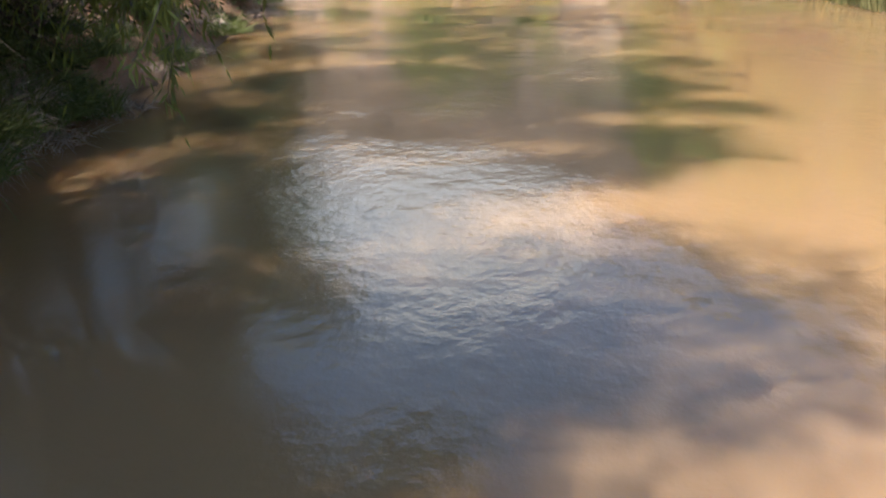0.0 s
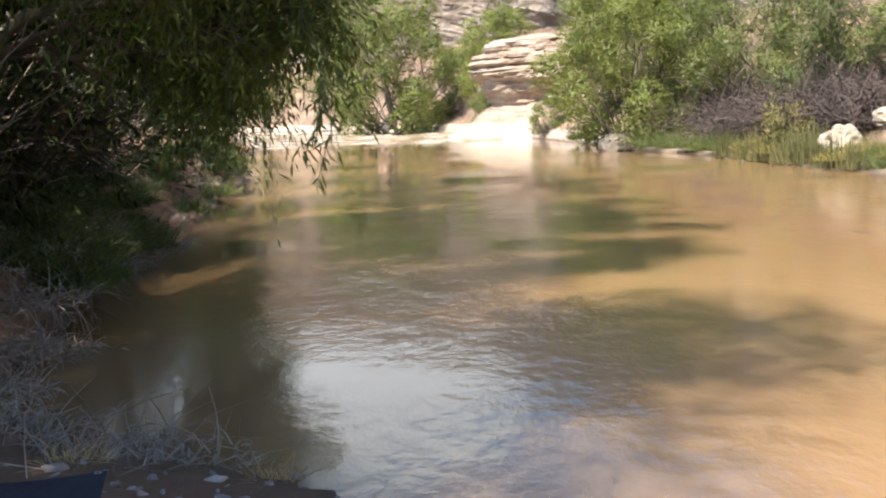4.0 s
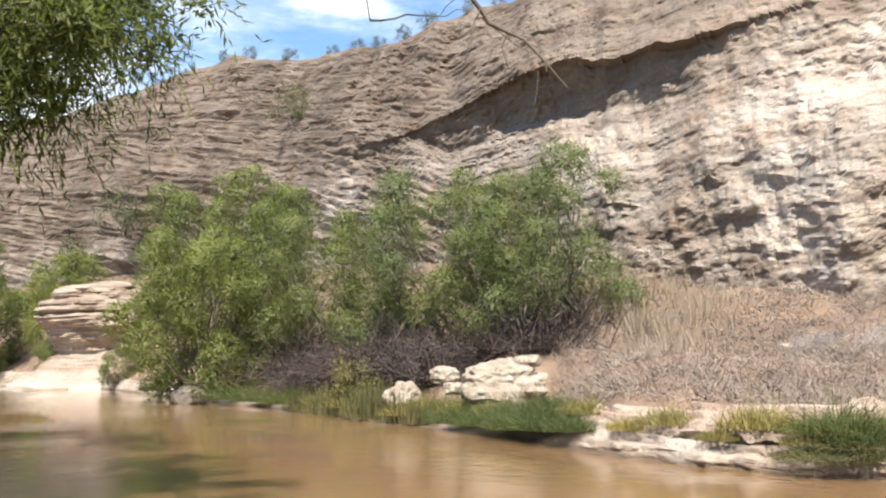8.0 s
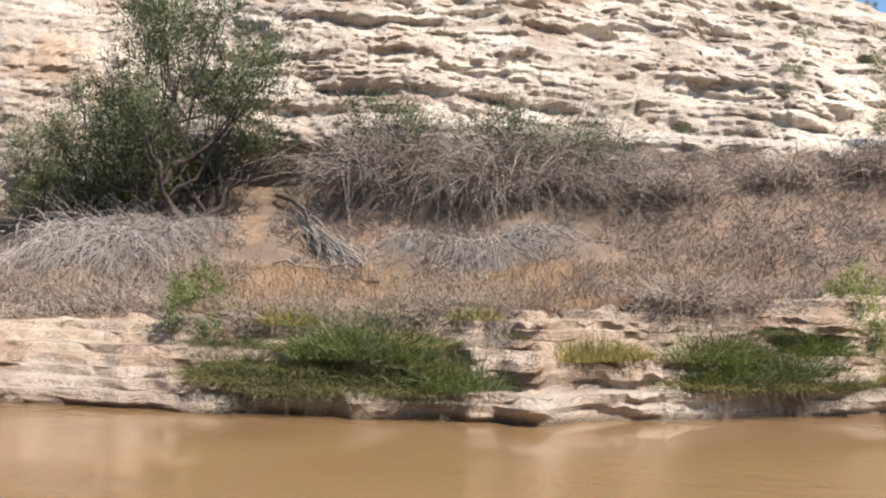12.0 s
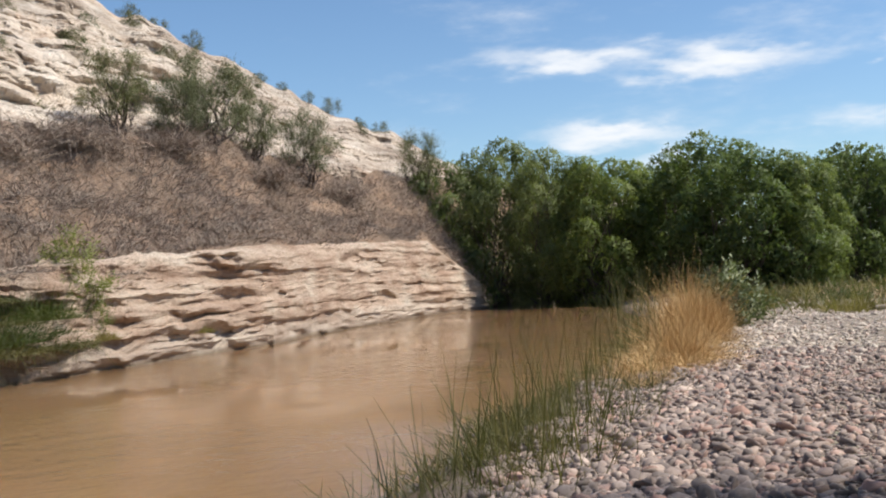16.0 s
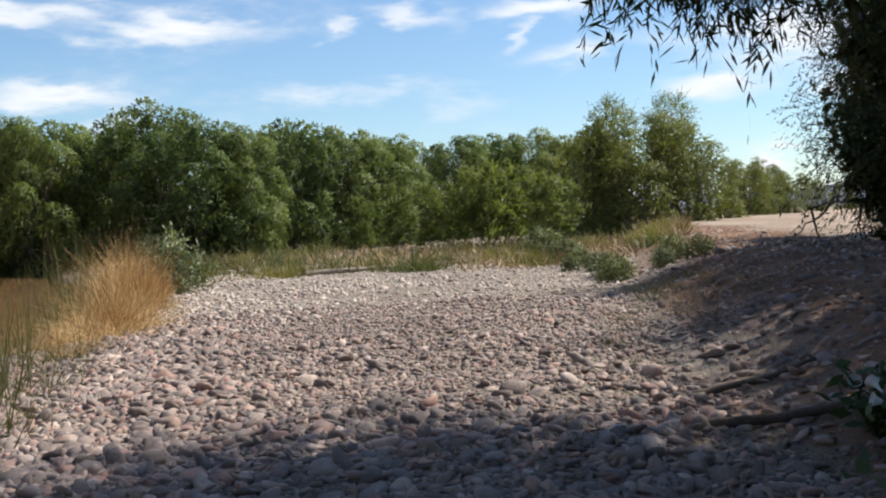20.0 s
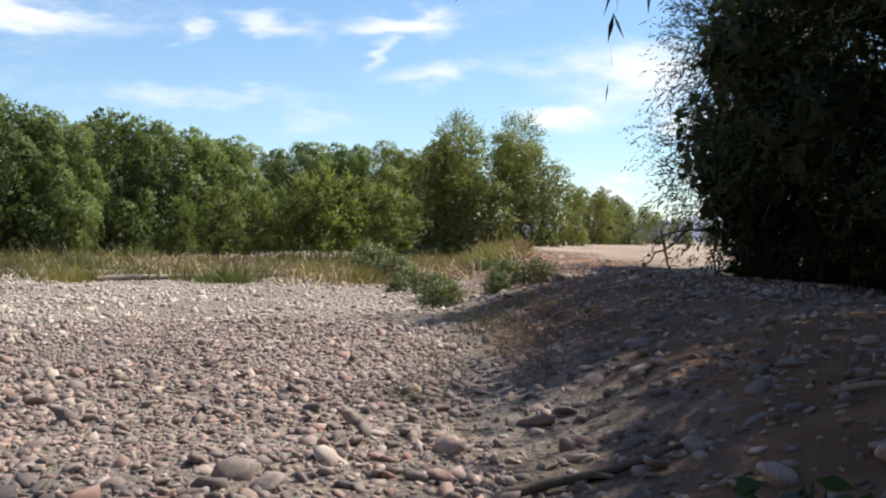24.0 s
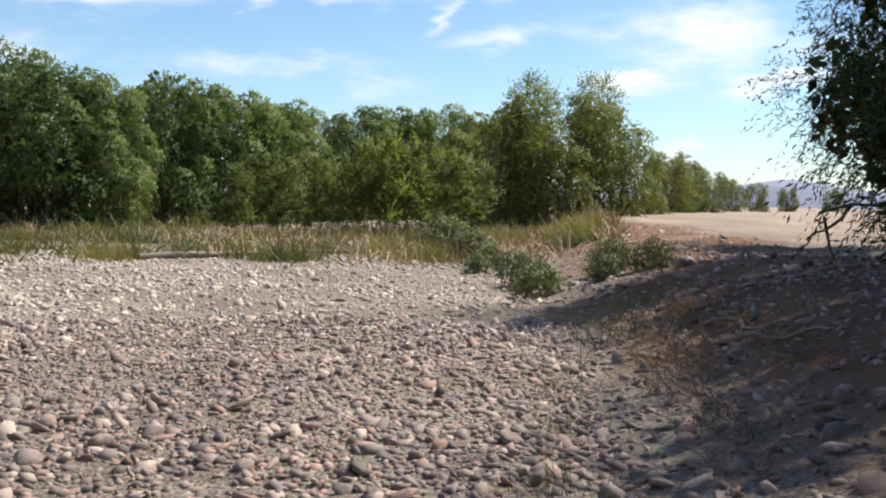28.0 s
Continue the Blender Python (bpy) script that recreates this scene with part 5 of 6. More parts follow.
overhead = bank_tree("overhead_willow_tree", "willow crown spreading over the gravel beach", 23, STEMS,
    [(185, 4.5, 3.8, 0.9), (200, 4, 4.6, 1.4), (185, 4.5, 5.6, 1.4), (230, 3.5, 4.8, 1.5), (260, 3.4, 5.0, 1.5), (300, 3.4, 5.0, 1.5), (330, 3.8, 5.4, 1.5), (170, 3.2, 5.6, 1.3), (150, 2.4, 5.9, 1.3),
     (215, 6.5, 5.0, 1.6), (305, 3.5, 6.2, 1.5), (300, 4.4, 6.4, 1.4), (304, 4.9, 5.4, 1.3), (312, 5.6, 6.0, 1.4), (215, 5, 6.4, 1.5),
     (180, 7.6, 6.6, 1.5)],
    M_WILLOW, 7500, 7, 0.35, 0.17, 0.062, 0.4, 130, 0.6)
# a high thin crown, unseen, added behind the beach to shade it
bank_tree("high_shade_tree", "tall thin-leaved tree out of view, added to shade the beach", 27,
    [((-7.5, -4.0, 0.9), (-4.6, -3.6, 11.5), 0.24), ((-6.5, -11.0, 0.9), (-2.6, -11.6, 11.5), 0.24)],
    [(math.degrees(math.atan2(px, py)), math.hypot(px, py), 12.8 + 0.5 * math.sin(3 * px + py), 1.5)
     for px, py in ((-6.2, -5.6), (-4.4, -5.8), (-6.2, -3.8), (-4.4, -3.8), (-6.0, -2.0), (-4.4, -2.0), (-2.8, -2.0), (-5.6, -0.4), (-4.0, -0.4), (-7.8, -3.0), (-7.6, -1.2), (-2.6, -0.6), (-1.4, -12.6), (-2.6, -11.8), (-1.2, -10.6), (0.2, -9.8))],
    M_WILLOW, 11000, 8, 0.6, 0.10, 0.036, 0.3, 40, 0.3)
rng = np.random.default_rng(24)
drip = [(*at_dist(a, dist), zz, r) for a, dist, zz, r in ((160.5, 5.2, 2.62, 0.24), (164.5, 5.2, 2.62, 0.32), (168.5, 5.1, 2.66, 0.38), (173, 5, 2.78, 0.48), (157.6, 5.3, 2.62, 0.18), (155.0, 5.4, 2.68, 0.12), (177, 4.8, 3.0, 0.7))]
bough = part("low_bough", mesh("low_bough", *merged([tube(reach(rng, (-2.9, -3.1, 5.2), q[:3], 9, 0.03, 0.1), 0.03 * np.linspace(1, 0.2, 9), 6) for q in drip]), M_BARK), overhead)
# Low leaves take the darkened colour in place of backlit shade.
part("low_foliage", shell_leaves("low_foliage", M_SHADEDWILLOW, rng, drip, 1700, 9, 0.3, 0.1, 0.015, 0.28, 0.0, 0.1), bough, "narrow willow leaves hanging low, backlit shade in their colour")
rng = np.random.default_rng(33)
bare = [reach(rng, (-0.6, 3.4, 5.2), (2.05, 4.55, 3.66), 9, 0.02), reach(rng, (2.05, 4.55, 3.66), (2.56, 4.28, 3.08), 9, 0.02)]
bare += [reach(rng, bare[0][6], (1.72, 4.75, 3.45), 9, 0.012), reach(rng, (1.72, 4.75, 3.45), (2.25, 4.72, 3.56), 9, 0.015)]
bare += [reach(rng, bare[1][i], bare[1][i] + rng.normal(size=3) * [0.12, 0.1, 0.06] - [0, 0, rng.uniform(0.08, 0.3)], 6, 0.06) for i in (1, 2, 2, 3, 4, 5, 6)]
part("bare_limb", mesh("bare_limb", *merged([tube(b, (0.02, 0.013, 0.008, 0.006)[min(i, 3)] * np.linspace(1, 0.35, len(b)) * (1 if i < 4 else 0.55), 6) for i, b in enumerate(bare)]), M_BARK), overhead, "thin bare dark branch")


# ---- rocks ----
def ico(level):
    bm = bmesh.new()
    bmesh.ops.create_icosphere(bm, subdivisions=level, radius=1.0)
    v = np.array([p.co for p in bm.verts])
    fc = np.array([[p.index for p in q.verts] for q in bm.faces])
    bm.free()
    return v, fc


ICO1, ICO2, ICO4 = ico(1), ico(2), ico(4)


def boulder(name, label, seed, size, material, place, turn=0, beds=0.0, level=4, rough=0.32):
    v, fc = ICO4 if level == 4 else ico(level)
    n = v * np.array(size)
    d = fbm(v[:, 0] * 1.4 + seed, v[:, 1] * 1.4, v[:, 2] * 1.4, 5, seed) - 0.5 + 0.35 * ridged(v[:, 0] * 1.6 + seed, v[:, 1] * 1.6, v[:, 2] * 2.2, 4, seed + 3)
    box = np.sign(v) * np.abs(v) ** 0.72
    n = (0.5 * v + 0.5 * box) * np.array(size) * (1 + rough * 2.2 * d)[:, None]
    if beds:
        n[:, :2] *= 1 + beds * layers(n[:, 2], np.arctan2(v[:, 1], v[:, 0]) * size[0], seed, [(0.45 * size[2], 0.25), (0.16 * size[2], 0.16)])[:, None]
    ob = new(name, mesh(name, n, fc, material, False))
    ob.matrix_basis = pose(*place, 0, 0, turn)
    return tagged(ob, label, "rock")


x, y, z0 = far(21.6, 0.55)
boulder("white_boulder", "rounded white boulder in the grass at the far bank", 3, (0.48, 0.42, 0.4), M_BOULDER, (x, y, 0.72), 20, rough=0.4)
x, y = at_dist(27.0, 26.6)
boulder("white_boulder", "large pale layered boulder lying on the far bank", 4, (0.98, 0.8, 0.56), M_BOULDER, (x, y, 1.05), -25, 0.3, rough=0.45)
for a, dist, zz, sc in ((28.3, 27.6, 1.75, 0.26), (27.2, 27.8, 1.7, 0.22), (23.8, 28.2, 1.4, 0.3), (24.3, 27.9, 1.05, 0.22)):
    x, y = at_dist(a, dist)
    boulder("white_boulder", "pale broken rock fallen below the slope", int(a * 10), (sc * 1.3, sc, sc * 0.75), M_BOULDER, (x, y, zz - 0.1), a * 30, level=3)
x, y = at_dist(10.2, 43.2)
boulder("dark_boulder", "dark wet boulder at the water's edge under the willow", 8, (0.75, 0.5, 0.42), M_DARKROCK, (x, y, 0.22), 10, level=3)
for a, k, sc in ((33.4, 1.28, 0.2), (34.0, 1.3, 0.14), (33.1, 1.18, 0.12), (36.5, 1.45, 0.13), (47.2, 1.2, 0.12), (39.5, 1.5, 0.16), (42.0, 1.62, 0.18)):
    boulder("fallen_rock", "small white rock lying on the dry slope", int(a * 7), (sc, sc * 0.9, sc * 0.7), M_BOULDER, far(a, k, 0.02), a * 50, level=2)

# the rock pulpit: stacked beds over a pale flared foot
pul = []
segs = 72
for i, zz in enumerate(np.linspace(-0.3, 7.0, 120)):
    q = zz / 7.0
    base = np.interp(q, [-0.05, 0.0, 0.16, 0.30, 0.42, 0.62, 0.80, 0.93, 1.0], [6.3, 5.9, 4.0, 3.1, 3.2, 3.6, 3.3, 2.5, 0.2])
    a = np.linspace(0, 2 * np.pi, segs, endpoint=False)
    out = base + (0.07 * layers(np.full(segs, zz), np.cos(a) * 3 + 7, 91, [(0.9, 0.5), (0.42, 0.45)]) + blocks(np.full(segs, zz), np.cos(a) * 4 + 9, 97, [(0.95, 2.2, 0.5), (0.4, 1.1, 0.3), (0.2, 0.6, 0.14)])) * np.clip((zz - 1.2) / 0.8, 0.15, 1) + (fbm(np.cos(a) * 2 + 5, np.sin(a) * 2, zz * 0.8, 4, 92) - 0.5) * 0.9
    pul.append(np.stack([np.cos(a) * out * 1.15, np.sin(a) * out, np.full(segs, zz)], -1))
pul = np.array(pul)
i = np.arange(119)[:, None] * segs + np.arange(segs)[None]
j = np.arange(119)[:, None] * segs + (np.arange(segs)[None] + 1) % segs
pulpit = new("rock_pulpit", mesh("rock_pulpit", pul.reshape(-1, 3), np.stack([i, j, j + segs, i + segs], -1).reshape(-1, 4), M_PULPIT, False))
x, y = at_dist(5.9, 73)
pulpit.matrix_basis = pose(x, y, 0, 0, 0, 30)
tagged(pulpit, "banded pale rock pulpit with a flared white foot in the water", "rock")

# riffle upstream
ra, rd = np.radians(np.linspace(-10.5, 4.0, 90)), np.linspace(56, 112, 120)
RX, RY = rd[:, None] * np.sin(ra)[None], rd[:, None] * np.cos(ra)[None]
edge = np.clip((RY - 57 - 5 * fbm(RX * 0.3, 0, 0, 3, 2)) / 6, 0, 1)
RZ = 0.02 + ((fbm(RX * 0.9, RY * 0.45, 0, 4, 13) - 0.38) * 0.34) * edge - 0.10 * (1 - edge)
tagged(new("riffle", mesh("riffle", np.stack([RX, RY, RZ], -1).reshape(-1, 3), sheet_faces(120, 90), M_FOAM)), "pale broken riffle water upstream", "water", kind="structure")

# far hills
hx = np.linspace(-900, 1500, 60)
hz = 16 + 46 * fbm(hx * 0.0022, 1.0, 0, 4, 4) + 22 * np.exp(-((hx - 640) / 160.0) ** 2)
hv = np.stack([np.stack([hx, hx * 0 - 2600, hx * 0 - 10], -1), np.stack([hx, hx * 0 - 2680, hz * 0.6], -1), np.stack([hx, hx * 0 - 2760, hz], -1), np.stack([hx, hx * 0 - 3100, hx * 0 - 10], -1)])
tagged(new("backdrop_hills", mesh("backdrop_hills", hv.reshape(-1, 3), sheet_faces(4, 60), M_HAZE)), "low desert hills on the horizon, blue haze in their colour", "hills", kind="structure")

# ---- dry brush on the slope ----
def stuff(name, label, category, data):
    return tagged(new(name, data), label, category, kind="stuff")


rng = np.random.default_rng(41)
n = 125000
a = rng.uniform(30, 118, n)
f = rng.uniform(0.03, 1.0, n)
dense = fbm(a * 0.5, f * 6, 0, 3, 51)
keep = (dense > np.interp(a, [40, 54, 60, 80, 86], [0.18, 0.26, 0.48, 0.47, 0.32]) - 0.12 * np.clip(f - 0.6, 0, 0.4)) & ~((a > 60) & (a < 70) & (f > 0.2) & (f < 0.85) & (dense < 0.58))
a, f = a[keep], f[keep]
roots = slope_xyz(a, f)
dirs = rng.normal(size=(len(a), 3)) * [0.7, 0.7, 0.3] + [0, 0, 0.75]
stuff("dry_brush", "low tangled grey-brown dead brush covering the slope", "brush", mesh("dry_brush", *twigs(roots - [0, 0, 0.05], dirs, rng.uniform(0.2, 0.6, len(a)), 0.021, rng, 0.35, 3), M_DEADPURPLE, False))
n = 21000
a, f = rng.uniform(58, 90, n), rng.uniform(0.0, 0.55, n) ** 1.5
roots = slope_xyz(a, f)
stuff("straw_grass", "short orange-brown dry grass along the top of the shelf", "grass", mesh("straw_grass", *twigs(roots, rng.normal(size=(n, 3)) * [0.4, 0.4, 0.2] + [0, 0, 1], rng.uniform(0.12, 0.36, n), 0.016, rng, 0.25, 3), M_RUSTGRASS, False))
n = 60000
a, f = rng.uniform(30, 116, n), rng.uniform(0.05, 1.0, n)
keep = fbm(a * 0.7, f * 8, 2.0, 3, 54) > np.interp(a, [54, 60, 80, 88], [0.47, 0.53, 0.52, 0.47])
a, f = a[keep], f[keep]
roots = slope_xyz(a, f)
stuff("grey_grass", "pale grey dead grass lying down the slope", "grass", mesh("grey_grass", *twigs(roots, rng.normal(size=(len(a), 3)) * [0.6, 0.6, 0.2] + [-0.5, -0.2, 0.55], rng.uniform(0.25, 0.7, len(a)), 0.016, rng, 0.5, 3), M_DEAD, False))
n = 5200
a, f = rng.normal(33.8, 2.6, n), np.clip(rng.normal(0.72, 0.16, n), 0.3, 1.0)
keep = fbm(a * 0.8, f * 9, 0, 3, 57) > 0.47
a, f = a[keep], f[keep]
n = len(a)
roots = slope_xyz(a, f)
stuff("tall_dry_grass", "tall pale dry grass at the foot of the cliff", "grass", mesh("tall_dry_grass", *twigs(roots, rng.normal(size=(n, 3)) * [0.25, 0.25, 0.1] + [0, 0, 1], rng.uniform(0.35, 1.1, n), 0.022, rng, 0.15, 3), M_STRAWPALE, False))


def brush_mound(name, label, seed, radius, height, count, material, width=0.03, droop=0.75, green=0, way=(0, 0, 1.0), spread=1.0):
    """A mound of arching dead stems that hang to the ground."""
    rng = np.random.default_rng(seed)
    ob = thing(name, label, "bush")
    roots = rng.normal(size=(count, 3)) * [radius * 0.4, radius * 0.35, 0] + [0, 0, 0.1]
    roots[:, 2] += rng.uniform(0, height * 0.55, count)
    dirs = rng.normal(size=(count, 3)) * [spread, spread, 0.3] + way
    part("dead_growth", mesh("dead_growth", *twigs(roots, dirs, radius * rng.uniform(0.5, 1.15, count), width, rng, droop, 6), material, False), ob)
    if green:
        lobes = [(rng.normal() * radius * 0.5, rng.normal() * radius * 0.4, height * rng.uniform(0.6, 1.0), radius * 0.3) for _ in range(7)]
        part("green_growth", shell_leaves("green_growth", M_OLIVE, rng, lobes, green, 5, 0.4, 0.11, 0.03, 0.1, 0.5, 0.2), ob, "sparse olive green shoots")
    return ob


mound = brush_mound("brush_mound", "arching mass of dead grey stems with a few green shoots", 61, 1.9, 1.5, 2800, M_DEAD, 0.016, green=600)
stand(mound, *far(69.0, 1.78), 0, 1.15, first=True)
stand(mound, *far(72.4, 1.74), 80, 1.05)
stand(mound, *far(75.6, 1.80), 130, 1.2)
stand(mound, *far(79.4, 1.84), 220, 0.95)
stand(mound, *far(64.6, 1.95), 300, 0.6)
drape = brush_mound("dead_stem_drape", "pale grey dead stems hanging down the slope", 62, 1.2, 0.8, 1300, M_DEADPALE, 0.016, droop=1.15, way=(-0.75, -0.55, 0.35), spread=0.45)
for n, (a, k, sc) in enumerate(((53.2, 1.62, 1.25), (54.8, 1.55, 1.2), (51.6, 1.64, 0.65), (57.4, 1.62, 0.9), (55.6, 1.66, 1.0), (59.2, 1.7, 0.7), (70.4, 1.6, 0.75), (74.2, 1.55, 0.8), (76.8, 1.6, 0.7), (47.6, 1.62, 0.7), (44.0, 1.66, 0.6))):
    stand(drape, *far(a, k), 0, sc, first=n == 0)
# Brush whose blackened colour holds the shade below the tamarisks.
dark_brush = brush_mound("dark_brush", "tangle of dead stems coloured for the shade under the tamarisks", 65, 1.4, 0.9, 1300, M_DARKSHADEDSTEMS, 0.02, droop=0.4)
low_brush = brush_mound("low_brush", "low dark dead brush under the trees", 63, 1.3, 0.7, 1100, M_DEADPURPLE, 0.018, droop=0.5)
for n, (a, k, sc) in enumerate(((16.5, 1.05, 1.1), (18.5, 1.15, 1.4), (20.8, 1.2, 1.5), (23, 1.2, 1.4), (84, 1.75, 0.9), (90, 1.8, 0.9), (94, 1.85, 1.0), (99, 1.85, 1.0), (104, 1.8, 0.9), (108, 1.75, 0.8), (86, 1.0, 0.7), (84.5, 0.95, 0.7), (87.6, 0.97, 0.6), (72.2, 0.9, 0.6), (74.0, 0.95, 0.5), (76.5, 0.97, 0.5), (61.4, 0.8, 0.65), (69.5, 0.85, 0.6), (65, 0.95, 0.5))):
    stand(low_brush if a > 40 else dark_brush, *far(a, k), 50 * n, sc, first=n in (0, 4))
# the fallen root mass on the slope
rng = np.random.default_rng(64)
top, low = np.array(far(62.6, 1.84, 0)), np.array(far(68.4, 1.28, 0))
n = 420
roots = top + (low - top) * rng.uniform(0.25, 0.75, n)[:, None] + rng.normal(size=(n, 3)) * 0.12 + [0, 0, 0.12]
rootmass = thing("fallen_branch", "fallen dead branch with a fan of bleached twigs", "branch")
part("twig_fan", mesh("twig_fan", *twigs(roots, (low - top)[None] + rng.normal(size=(n, 3)) * 0.8, rng.uniform(0.7, 1.8, n), 0.02, rng, 0.15, 5), M_DEADPALE, False), rootmass, "bleached grey twigs")
part("stem", mesh("stem", *tube(reach(rng, top + [0, 0, 0.25], low + [0, 0, 0.15], 8, 0.03), 0.07 * np.linspace(1, 0.3, 8), 7), M_BARK), rootmass)
p0, p1 = np.array(far(62.5, 1.42, -0.08)), np.array(far(67.5, 1.36, -0.08))
tagged(new("dead_stick", mesh("dead_stick", *tube(reach(rng, p0, p1, 8, 0.02), 0.035 * np.linspace(1, 0.4, 8), 6), M_DEAD)), "long thin dead stick lying on the slope", "stick")


# ---- grass and shrubs ----
def clump(name, label, seed, radius, height, count, material, width=0.014, lay=0.35, category="grass", bend=0.3):
    rng = np.random.default_rng(seed)
    ob = thing(name, label, category)
    r = np.clip(rng.normal(size=(count, 3)), -1.7, 1.7) * [radius * 0.5, radius * 0.5, 0]
    r[:, 2] = -0.06
    dirs = rng.normal(size=(count, 3)) * [lay, lay, 0.1] + r * [0.9 / radius, 0.9 / radius, 0] * lay + [0, 0, 1]
    h = height * rng.uniform(0.2, 1.15, count) * np.exp(-(np.hypot(r[:, 0], r[:, 1]) / radius) ** 2 * 0.8)
    part("tuft", mesh("tuft", *twigs(r, dirs, h, width, rng, bend, 4), material, False), ob)
    return ob


green = clump("grass_clump", "bright green grass clump on the rock shelf", 71, 0.72, 0.85, 1500, M_GRASS, 0.013, 0.5, bend=0.45)
n = 0
for a, k, sc in ((44.6, 0.5, 1.0), (45.6, 0.35, 0.8), (66.6, 0.55, 1.15), (68.4, 0.55, 1.2), (72.8, 0.25, 1.0), (87.0, 0.42, 0.95), (88.6, 0.42, 1.0), (90.2, 0.42, 0.95), (91.5, 0.5, 0.9), (85.8, 0.5, 1.0), (86.4, 0.3, 0.8), (28.6, 0.3, 0.8), (29.6, 0.35, 0.9), (27.4, 0.2, 0.8), (26, 0.2, 0.8), (24.6, 0.2, 0.9), (12.5, 0.3, 1.2), (14, 0.3, 1.2), (15.4, 0.3, 1.1), (8.6, 0.3, 1.2), (30.8, 0.3, 0.7)):
    stand(green, *far(a, k * 0.8, -0.14), 61 * n, sc * 1.15, first=n == 0)
    n += 1
rng = np.random.default_rng(72)
for k in range(20):
    a = rng.uniform(18.5, 31)
    stand(green, *far(a, rng.uniform(0.35, 0.95), -0.05), 61 * k, rng.uniform(0.6, 1.1))
mat = clump("grass_mat", "low dull green grass mat along the shelf's edge", 87, 0.8, 0.5, 1100, M_GRASSDULL, 0.014, 0.9, bend=0.7)
for k in range(44):
    a = rng.uniform(59.5, 72.5) if k < 26 else (rng.uniform(43, 47) if k < 30 else rng.uniform(84.5, 93))
    stand(mat, *far(a, rng.uniform(0.12, 0.55) if k % 2 else rng.uniform(0.1, 0.3), -0.1), 47 * k, rng.uniform(0.7, 1.15), first=k == 0)
grey_tuft = clump("grey_grass_clump", "grey dry grass tuft drooping over the rock shelf", 85, 0.55, 0.5, 420, M_DEAD, 0.014, 0.7, bend=0.8)
for k in range(40):
    a = rng.uniform(58, 97) if k < 26 else rng.uniform(61, 76)
    stand(grey_tuft, *far(a, rng.uniform(0.78, 1.06) if k < 26 else rng.uniform(0.5, 0.9), 0.0), 37 * k, rng.uniform(0.6, 1.25), first=k == 0)
olive = clump("grass_clump", "dusty olive grass clump growing on the shelf", 72, 0.7, 0.6, 900, M_GRASSDRY, 0.018)
n = 0
for a, k, sc in ((36, 0.6, 0.8), (40.5, 0.6, 0.95), (38.4, 0.3, 0.5), (42.6, 0.3, 0.5), (47.0, 0.4, 0.5), (33.8, 0.4, 0.6), (78.6, 0.5, 0.7), (80.2, 0.5, 0.8), (82.0, 0.5, 0.6), (76.8, 0.6, 0.5), (94.6, 0.15, 0.5), (23.0, 0.7, 1.0), (25.0, 0.8, 1.0), (26.8, 0.85, 0.9), (31.5, 0.9, 0.8), (29.5, 1.0, 0.9), (22, 0.4, 1.0), (17.5, 0.6, 1.1), (19.0, 0.6, 1.2), (11.5, 0.5, 1.2), (69.5, 0.95, 0.6), (63.5, 0.8, 0.7), (100, 0.1, 0.4), (73.8, 0.8, 0.6)):
    stand(olive, *far(a, k * 0.85 if k < 1 else k, -0.1), 47 * n, sc * 1.1, first=n == 0)
    n += 1
reeds = clump("reed_clump", "tall narrow green reeds at the water's edge", 73, 0.7, 1.2, 260, M_GRASSDULL, 0.035, 0.14, "reeds", 0.08)
n = 0
for a, k, sc in ((17.2, 0.15, 0.9), (18.2, 0.2, 1.0), (19.3, 0.2, 1.0), (20.3, 0.25, 1.1), (21.2, 0.15, 0.8), (16.0, 0.15, 0.8), (22.2, 0.15, 0.7)):
    stand(reeds, *far(a, k, 0.02), 47 * n, sc, first=n == 0)
    n += 1
yellow_bush = lobed_tree("yellow_bush", 74, 1.5, 0.9, 10, M_GRASSDRY, 700, 5, 0.35, 0.12, 0.03, "yellowish rounded shrub at the far water's edge", "bush", hang=0.1, up=0.4, low=0.05, thick=0.02, inner=0.3)
stand(yellow_bush, *far(18.8, 0.55), 0, 1.0, first=True)
shelf_shrub = lobed_tree("light_shrub", 75, 1.5, 0.62, 10, M_WILLOW_LIGHT, 620, 5, 0.3, 0.10, 0.022, "slim light green shrub growing on the rock shelf", "bush", hang=0.1, up=0.7, low=0.1, thick=0.015, inner=0.2)
stand(shelf_shrub, *far(93.7, 0.45), 0, 0.95, first=True)
stand(shelf_shrub, *far(58.7, 0.6), 90, 0.85)
stand(shelf_shrub, *far(94.6, 0.3), 90, 0.5)

# the near shore: weeds, straw, shrub
thin_reeds = clump("thin_weed_clump", "sparse dull green stems along the gravel shore", 73, 0.6, 1.1, 42, M_GRASSDULL, 0.012, 0.22, "reeds", 0.12)
n = 0
